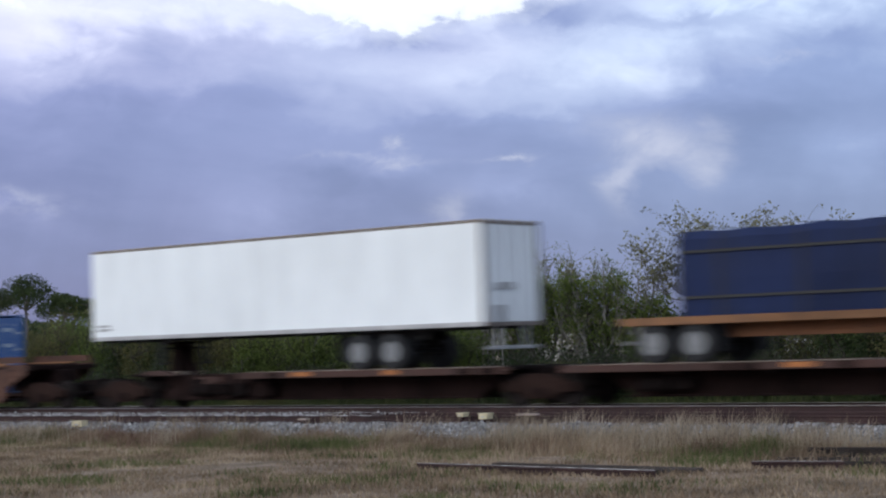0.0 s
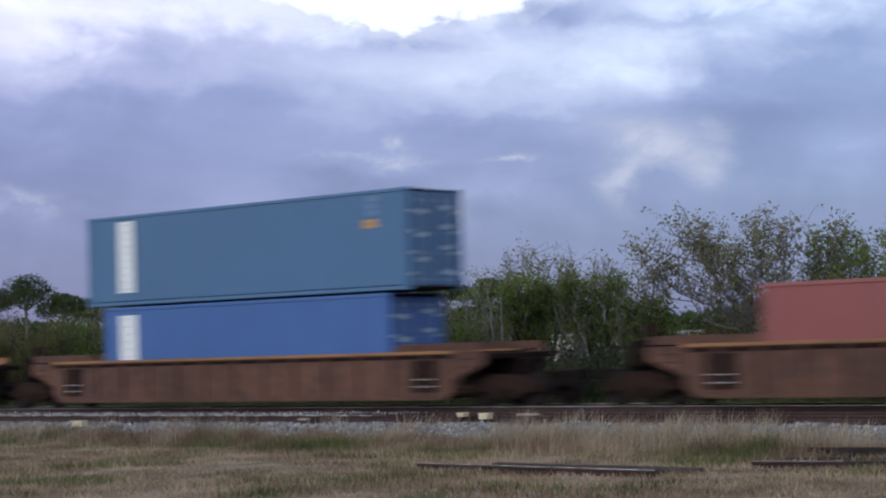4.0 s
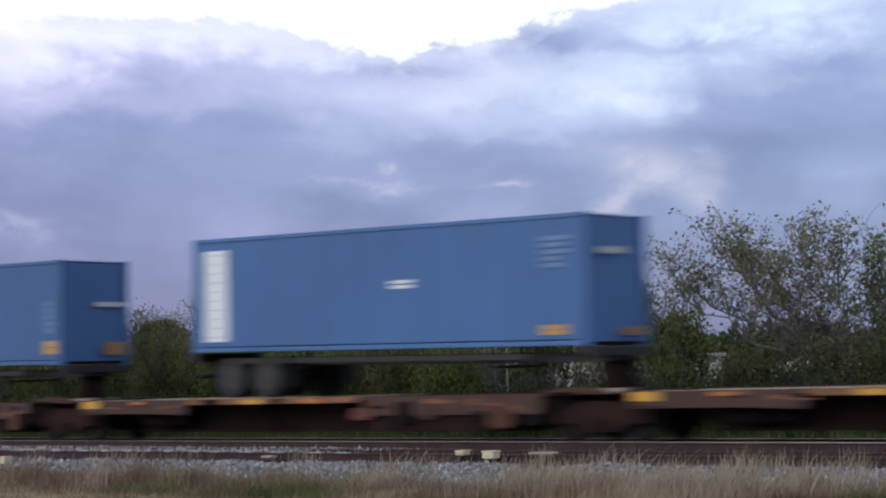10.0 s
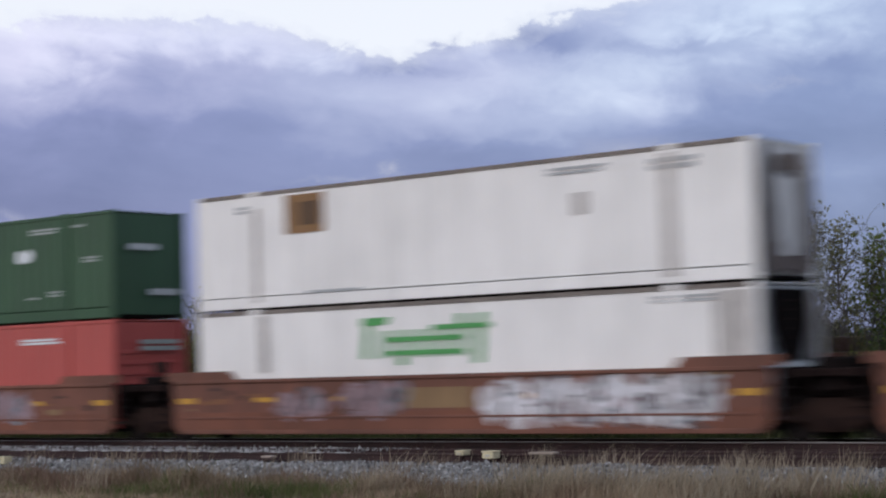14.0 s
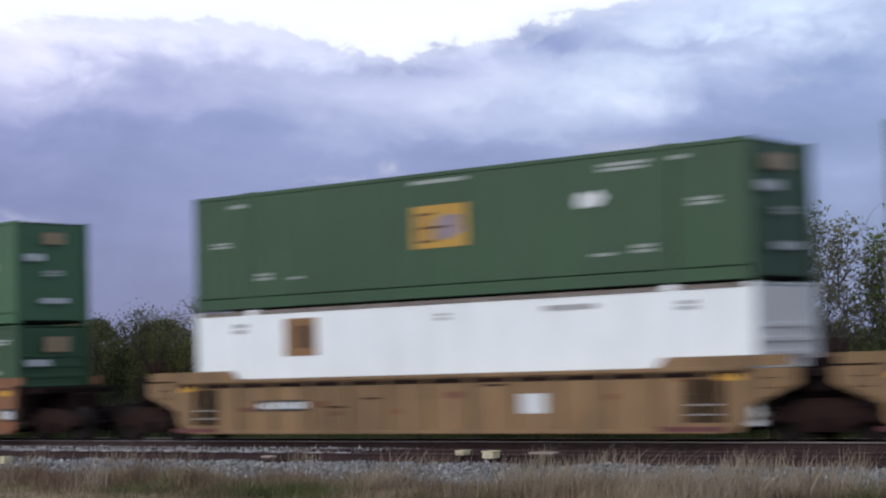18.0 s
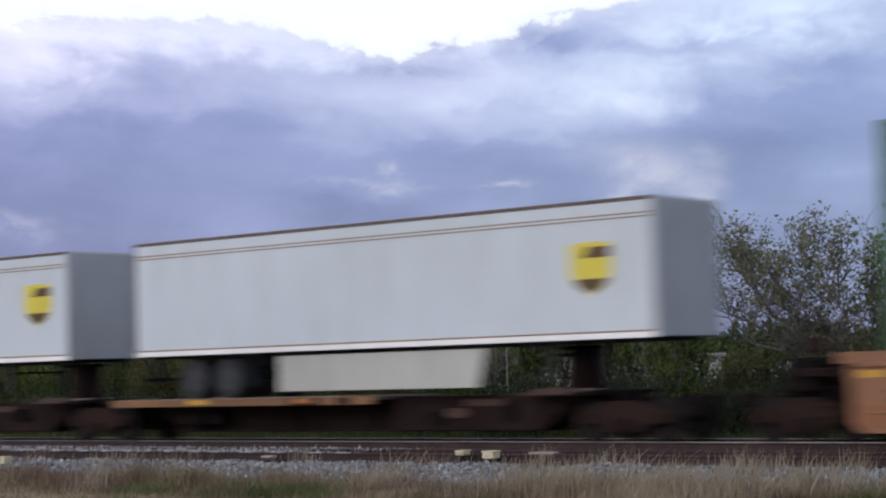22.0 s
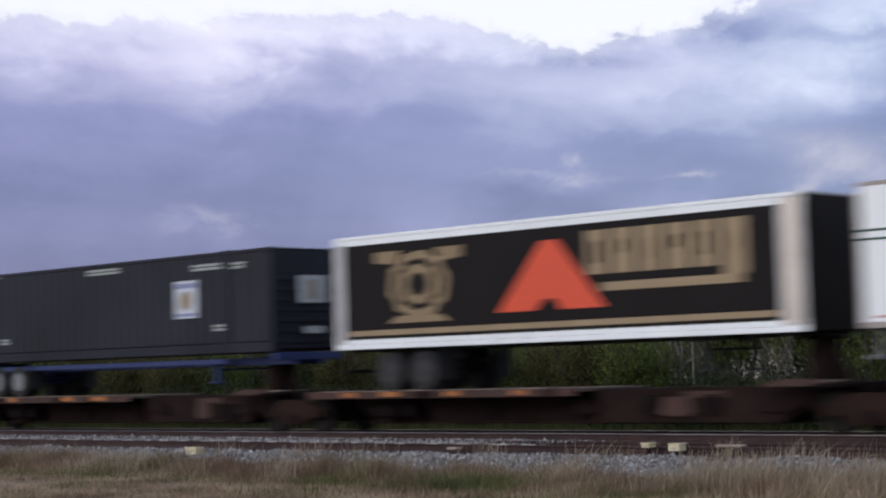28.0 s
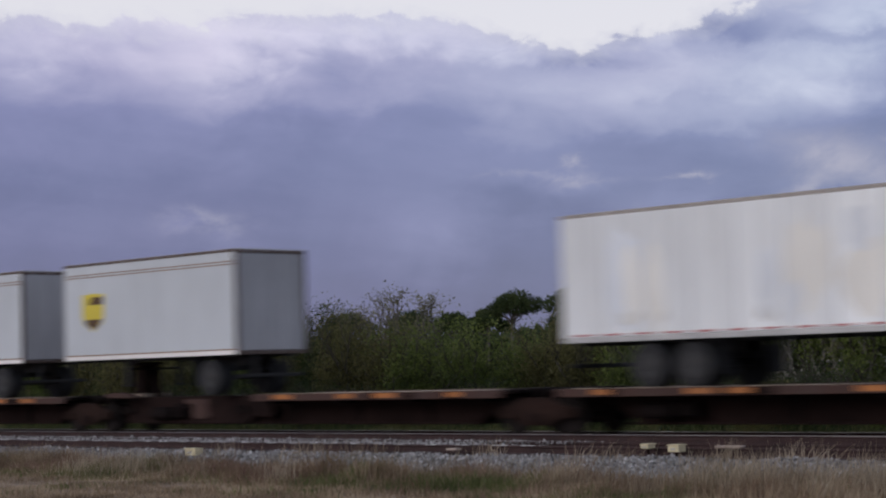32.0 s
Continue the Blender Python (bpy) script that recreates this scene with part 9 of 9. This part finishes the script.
dress_end(b, "green", 8.09, (-0.97, 0.47, 3.24, 3.49), (-0.11, 0.51, 2.41, 3.08))
dress_end(b, "red", 8.09, (-0.91, -0.18, 2.41, 2.99))
dress_end(b, "lemon", 8.09, (-1.02, -0.2, 1.86, 2.13))
for _r, _f, _a, _z in ((-681.0, -663.0, True, False), (-699.6, -681.0, False, False), (-717.4, -699.6, False, True)):
    spine_unit(_r, _f, "sill", _a, _z, wide=9.4, deck_rear=_a, edge_mat=DECK_EDGE_DARK)
b = trailer(-671.8, 16.15, SILVER_PANEL, "silvery white sheet and post semi-trailer with worn panels", rear=-1, top=5.10, bottom=2.12, cap_mat=RAIL_TAUPE, end_mat=SILVER, rims=RIM_DARK, setback=3.7)
side_panels(b, 16.15, 13, 5.10, 2.12)
reflective_tape(b, 16.15, 2.06)
worn_sheets(b, 8.07, 1.20, 3.90)
dress(b, "grey", -1.309, (6.1, 6.97, 1.53, 1.83))
dress_end(b, "grey", 8.092, (-1.01, -0.41, 1.94, 2.3), (0.2, 0.75, 1.35, 1.75))
b = parcel_trailer(-696.20, 8.53, "short pale grey parcel trailer with a gold and brown shield", 1)
shield(b, -3.35, -2.03, 1.99, 3.17)
b = parcel_trailer(-707.10, 8.53, "short pale grey parcel trailer with a gold and brown shield", 1)
shield(b, -3.4, -2.1, 2.02, 3.2)
for _x in (-7.8, -2.1):
    pedestal(CARS[-270.75], _x)
mark(CARS[-218.45], 2.2, 6.3, 0.64, 1.05, -1.182, TURQUOISE, "paint_patch", "faded turquoise repainted patch")
stencil(CARS[-140.2], 1.73, 4.62, 0.85, 1.08, -1.425)
mark(CARS[-159.55], 0.80, 2.02, 0.78, 1.15, -1.425, OXBLOOD, "paint_patch", "patch of repainted side")
stencil(CARS[-159.55], -3.06, -2.17, 0.91, 1.03, -1.425)
stencil(CARS[-178.7], -5.06, -2.15, 0.84, 1.03, -1.425)
mark(CARS[-178.7], -3.21, -2.22, 0.82, 1.04, -1.425, WHITE_MARK, "paint_patch", "patch of repainted side")
splash(CARS[-293.0], -5.93, -0.93, 0.28, 1.50, -1.425, SPRAY, 5)
stencil(CARS[-293.0], 1.54, 4.57, 0.84, 1.03, -1.425)
splash(CARS[-293.0], 5.62, 7.73, 0.28, 1.50, -1.425, SPRAY_MAUVE, 6)
splash(CARS[-313.0], -4.94, -3.35, 0.45, 1.40, -1.425, SPRAY_MAUVE, 7)
splash(CARS[-313.0], -2.8, -0.7, 0.51, 1.50, -1.425, SPRAY_MAUVE, 8)
splash(CARS[-313.0], 1.35, 7.48, 0.28, 1.50, -1.425, SPRAY, 9)
mark(CARS[-313.0], -0.82, 1.17, 0.79, 1.26, -1.425, BUFF, "paint_patch", "patch of repainted side")
mark(CARS[-332.45], -4.82, -0.97, 0.30, 1.50, -1.425, BUFF, "paint_patch", "patch of repainted side")
stencil(CARS[-332.45], -4.72, -1.73, 0.84, 1.05, -1.425)
splash(CARS[-332.45], 3.18, 5.09, 0.47, 1.41, -1.425, SPRAY_MAUVE, 10)
mark(CARS[-332.45], -3.88, -3.18, 1.24, 1.48, -1.425, OXBLOOD, "paint_patch", "patch of repainted side")
stencil(CARS[-394.6], -5.34, -3.77, 0.80, 0.97, -1.425)
mark(CARS[-394.6], 2.65, 3.32, 0.64, 1.07, -1.425, WHITE_MARK, "sign_board", "white sign board")
splash(CARS[-418.0], -7.27, -1.88, 0.49, 1.50, -1.425, SPRAY, 11)
splash(CARS[-418.0], -2.08, 0.21, 0.45, 1.50, -1.425, SPRAY_BLUE, 12)
stencil(CARS[-418.0], 2.05, 5.10, 0.84, 1.07, -1.425)
stencil(CARS[-418.0], 7.88, 8.42, 0.60, 0.85, -1.425)
splash(CARS[-437.4], -4.68, -2.23, 0.48, 1.50, -1.425, SPRAY_BLUE, 13)
stencil(CARS[-437.4], -0.98, 1.47, 0.58, 1.03, -1.425)
splash(CARS[-437.4], 2.87, 5.76, 0.36, 1.44, -1.425, SPRAY_TEAL, 14)
stencil(CARS[-456.8], -4.69, -1.58, 0.86, 1.06, -1.425)
splash(CARS[-456.8], -5.68, -4.48, 1.23, 1.50, -1.425, SPRAY, 15)


# ---- the passing car ----
SILVER_CAR = material("silver_car_paint", (0.50, 0.545, 0.67), 0.28, 0.35, vary=0.04, scale=5.0, dirt=0.12, dirt_colour=(0.40, 0.40, 0.43), spec=0.6)
CAR_GLASS = material("tinted_car_glass", (0.018, 0.024, 0.046), 0.16, 0.0, vary=0.1, scale=3.0, spec=0.45)
CAR_TRIM = material("black_car_trim", (0.015, 0.015, 0.017), 0.6, vary=0.2, scale=9.0)
LAMP_CLEAR = material("clear_lamp_lens", (0.60, 0.62, 0.66), 0.15, 0.1, vary=0.08, scale=12.0, spec=0.8)
LAMP_RED = material("red_lamp_lens", (0.35, 0.02, 0.02), 0.2, vary=0.1, scale=12.0, spec=0.8)


def loft(bm, rings, caps=True):
    """Skin over rings with equal numbers of points."""
    made = [[bm.verts.new(p) for p in r] for r in rings]
    n = len(made[0])
    for a, b in zip(made, made[1:]):
        for k in range(n):
            bm.faces.new((a[k], b[k], b[(k + 1) % n], a[(k + 1) % n]))
    if caps:
        bm.faces.new(made[0])
        bm.faces.new(made[-1][::-1])
    bmesh.ops.recalc_face_normals(bm, faces=bm.faces[:])
    for f in bm.faces:
        f.smooth = len(f.verts) == 4


def build_car():
    """A silver saloon that drives along the road beside the camera; its front is at +x."""
    car = new("car")
    tagged(car, "silver saloon car with tinted windows driving along the road", "car")
    # lower body: length, half width, sill, belt
    st = ((-2.30, 0.70, 0.42, 0.80), (-2.22, 0.80, 0.30, 0.98), (-1.75, 0.88, 0.24, 1.02), (-0.9, 0.90, 0.22, 0.98), (0.3, 0.90, 0.22, 0.95), (1.2, 0.89, 0.22, 0.94),
          (1.75, 0.87, 0.24, 0.90), (2.12, 0.80, 0.28, 0.78), (2.28, 0.66, 0.36, 0.62))
    bm = bmesh.new()
    loft(bm, [[(x, -w * 0.94, zb), (x, -w, zb + (zt - zb) * 0.35), (x, -w, zb + (zt - zb) * 0.7), (x, -w * 0.93, zt - 0.02), (x, -w * 0.70, zt + 0.025), (x, w * 0.70, zt + 0.025),
               (x, w * 0.93, zt - 0.02), (x, w, zb + (zt - zb) * 0.7), (x, w, zb + (zt - zb) * 0.35), (x, w * 0.94, zb)] for x, w, zb, zt in st])
    body = part("body", bm, SILVER_CAR, car)
    # roof and pillars as one shell over the glasshouse: half width at the belt and at the roof, height
    top = ((-1.62, 0.70, 0.62, 1.06), (-1.30, 0.76, 0.60, 1.21), (-0.95, 0.80, 0.58, 1.35), (-0.55, 0.81, 0.575, 1.435), (0.0, 0.82, 0.575, 1.468), (0.5, 0.82, 0.57, 1.455), (0.88, 0.81, 0.565, 1.41),
           (1.2, 0.80, 0.60, 1.25), (1.5, 0.78, 0.66, 1.08), (1.68, 0.76, 0.70, 0.975))
    bm = bmesh.new()
    rings = []
    for x, wb, wt, z in top:
        k = min(1.0, (z - 0.93) / 0.4)
        half = [(wb, 0.93), (wt, z - 0.065 * k), (wt * 0.82, z - 0.02 * k), (wt * 0.4, z)]
        rings.append([(x, -y, zz) for y, zz in half] + [(x, y, zz) for y, zz in reversed(half)])
    loft(bm, rings)
    part("roof", bm, SILVER_CAR, car, "silver roof and pillars")

    def side_y(z, x):
        xs = [t[0] for t in top]
        wb, wt, zt = (float(np.interp(x, xs, [t[k] for t in top])) for k in (1, 2, 3))
        zr = zt - 0.065 * min(1.0, (zt - 0.93) / 0.4)
        return wb + (wt - wb) * (z - 0.93) / max(0.05, zr - 0.93)
    # side windows between the pillars, drip rails above them
    panes = (("rear_window", [(-1.28, 1.0), (-0.28, 0.985), (-0.28, 1.355), (-0.62, 1.345), (-0.95, 1.26)]), ("front_window", [(-0.18, 0.985), (1.54, 0.965), (1.30, 1.115), (0.93, 1.325), (0.45, 1.37), (-0.18, 1.37)]), ("pillar_trim", [(-0.275, 0.985), (-0.185, 0.985), (-0.185, 1.358), (-0.275, 1.354)]))
    for s in (-1, 1):
        for name, pts in panes:
            bm = bmesh.new()
            outer = [bm.verts.new((x, s * (side_y(z, x) + 0.014), z)) for x, z in pts]
            inner = [bm.verts.new((x, s * (side_y(z, x) - 0.03), z)) for x, z in pts]
            n = len(pts)
            bm.faces.new(outer)
            bm.faces.new(inner[::-1])
            for k in range(n):
                bm.faces.new((outer[k], inner[k], inner[(k + 1) % n], outer[(k + 1) % n]))
            bmesh.ops.recalc_face_normals(bm, faces=bm.faces[:])
            part(name, bm, CAR_GLASS, car, "glossy black pillar trim" if name == "pillar_trim" else "tinted side window")
        bm = bmesh.new()
        pts = [(-1.2, 1.19), (-0.9, 1.32), (-0.5, 1.395), (0.0, 1.418), (0.5, 1.405), (0.85, 1.36), (1.1, 1.20)]
        loft(bm, [[(x, s * (side_y(z, x) + dy), z + dz) for dy, dz in ((-0.01, -0.009), (0.014, -0.009), (0.014, 0.009), (-0.01, 0.009))] for x, z in pts])
        part("drip_rail", bm, CAR_TRIM, car, "thin dark seam above the doors")
        bm = bmesh.new()
        bx(bm, 1.02, 1.20, s * 0.98 - 0.09, s * 0.98 + 0.09, 0.93, 1.06, 0.03)
        bx(bm, 1.08, 1.15, s * 0.87 - 0.06, s * 0.87 + 0.06, 0.94, 0.98, 0.01)
        part("mirror", bm, SILVER_CAR, car, "silver door mirror")
        for x in (-0.42, 0.12):
            bm = bmesh.new()
            bx(bm, x - 0.10, x + 0.10, s * 0.905 - 0.015, s * 0.905 + 0.015, 0.82, 0.85, 0.008)
            part("door_handle", bm, SILVER_CAR, car)
        bm = bmesh.new()
        bx(bm, 1.98, 2.22, s * 0.66 - 0.12, s * 0.66 + 0.12, 0.60, 0.74, 0.03)
        part("headlight", bm, LAMP_CLEAR, car, "clear headlight")
        bm = bmesh.new()
        bx(bm, -2.30, -2.10, s * 0.68 - 0.12, s * 0.68 + 0.12, 0.76, 0.92, 0.03)
        part("tail_light", bm, LAMP_RED, car, "red tail light")
        for x in (-1.38, 1.40):
            wheel = bmesh.new()
            tube(wheel, (0, -0.10, 0), (0, 0.10, 0), 0.32, n=28)
            tube(wheel, (0, -0.112, 0), (0, -0.10, 0), 0.28, 0.31, n=28)
            wheel = part("wheel", wheel, TYRE, car, "black tyre", pose(x, s * 0.82, 0.32) if s < 0 else pose(x, s * 0.82, 0.32, 0, 0, 180))
            bm = bmesh.new()
            tube(bm, (0, -0.122, 0), (0, -0.09, 0), 0.20, n=20)
            for k in range(5):
                a = 6.283 * k / 5
                bx(bm, math.cos(a) * 0.11 - 0.03, math.cos(a) * 0.11 + 0.03, -0.13, -0.12, math.sin(a) * 0.11 - 0.03, math.sin(a) * 0.11 + 0.03)
            part("rim", bm, GALV, wheel, "grey alloy rim")
    for name, label, rows in (("windscreen", "sloping tinted windscreen", ((0.93, 0.545, 1.395), (1.2, 0.595, 1.255), (1.5, 0.66, 1.085), (1.66, 0.70, 0.99))),
                              ("back_window", "sloping tinted back window", ((-0.98, 0.48, 1.345), (-1.30, 0.52, 1.215), (-1.60, 0.55, 1.075)))):
        bm = bmesh.new()
        d = 0.016 if name == "windscreen" else -0.016
        loft(bm, [[(x + d, -w, z - 0.02), (x + d, -w * 0.4, z + 0.012), (x + d, w * 0.4, z + 0.012), (x + d, w, z - 0.02), (x - d, w, z - 0.05), (x - d, -w, z - 0.05)] for x, w, z in rows])
        part(name, bm, CAR_GLASS, car, label)
    for x, z0, z1, name in ((2.27, 0.30, 0.50, "front_bumper"), (-2.29, 0.32, 0.58, "rear_bumper")):
        bm = bmesh.new()
        bx(bm, x - 0.06, x + 0.06, -0.66, 0.66, z0, z1, 0.03)
        part(name, bm, SILVER_CAR, car)
    return car


PASSING_CAR = build_car()


def motions():
    """The whole train rolls past, slowing a little; one car overtakes it on the road."""
    for ob, q, z, tilt in MOVERS:
        walk(ob, [(t, pose(q + travel(t), 0, z, 0, tilt, 0)) for t in range(33)])
    # the car keeps an even speed along the road
    walk(PASSING_CAR, [(t, pose(-4.84 + 24.8 * (t - 20.7), -28.3, 0.11)) for t in range(33)])


motions()
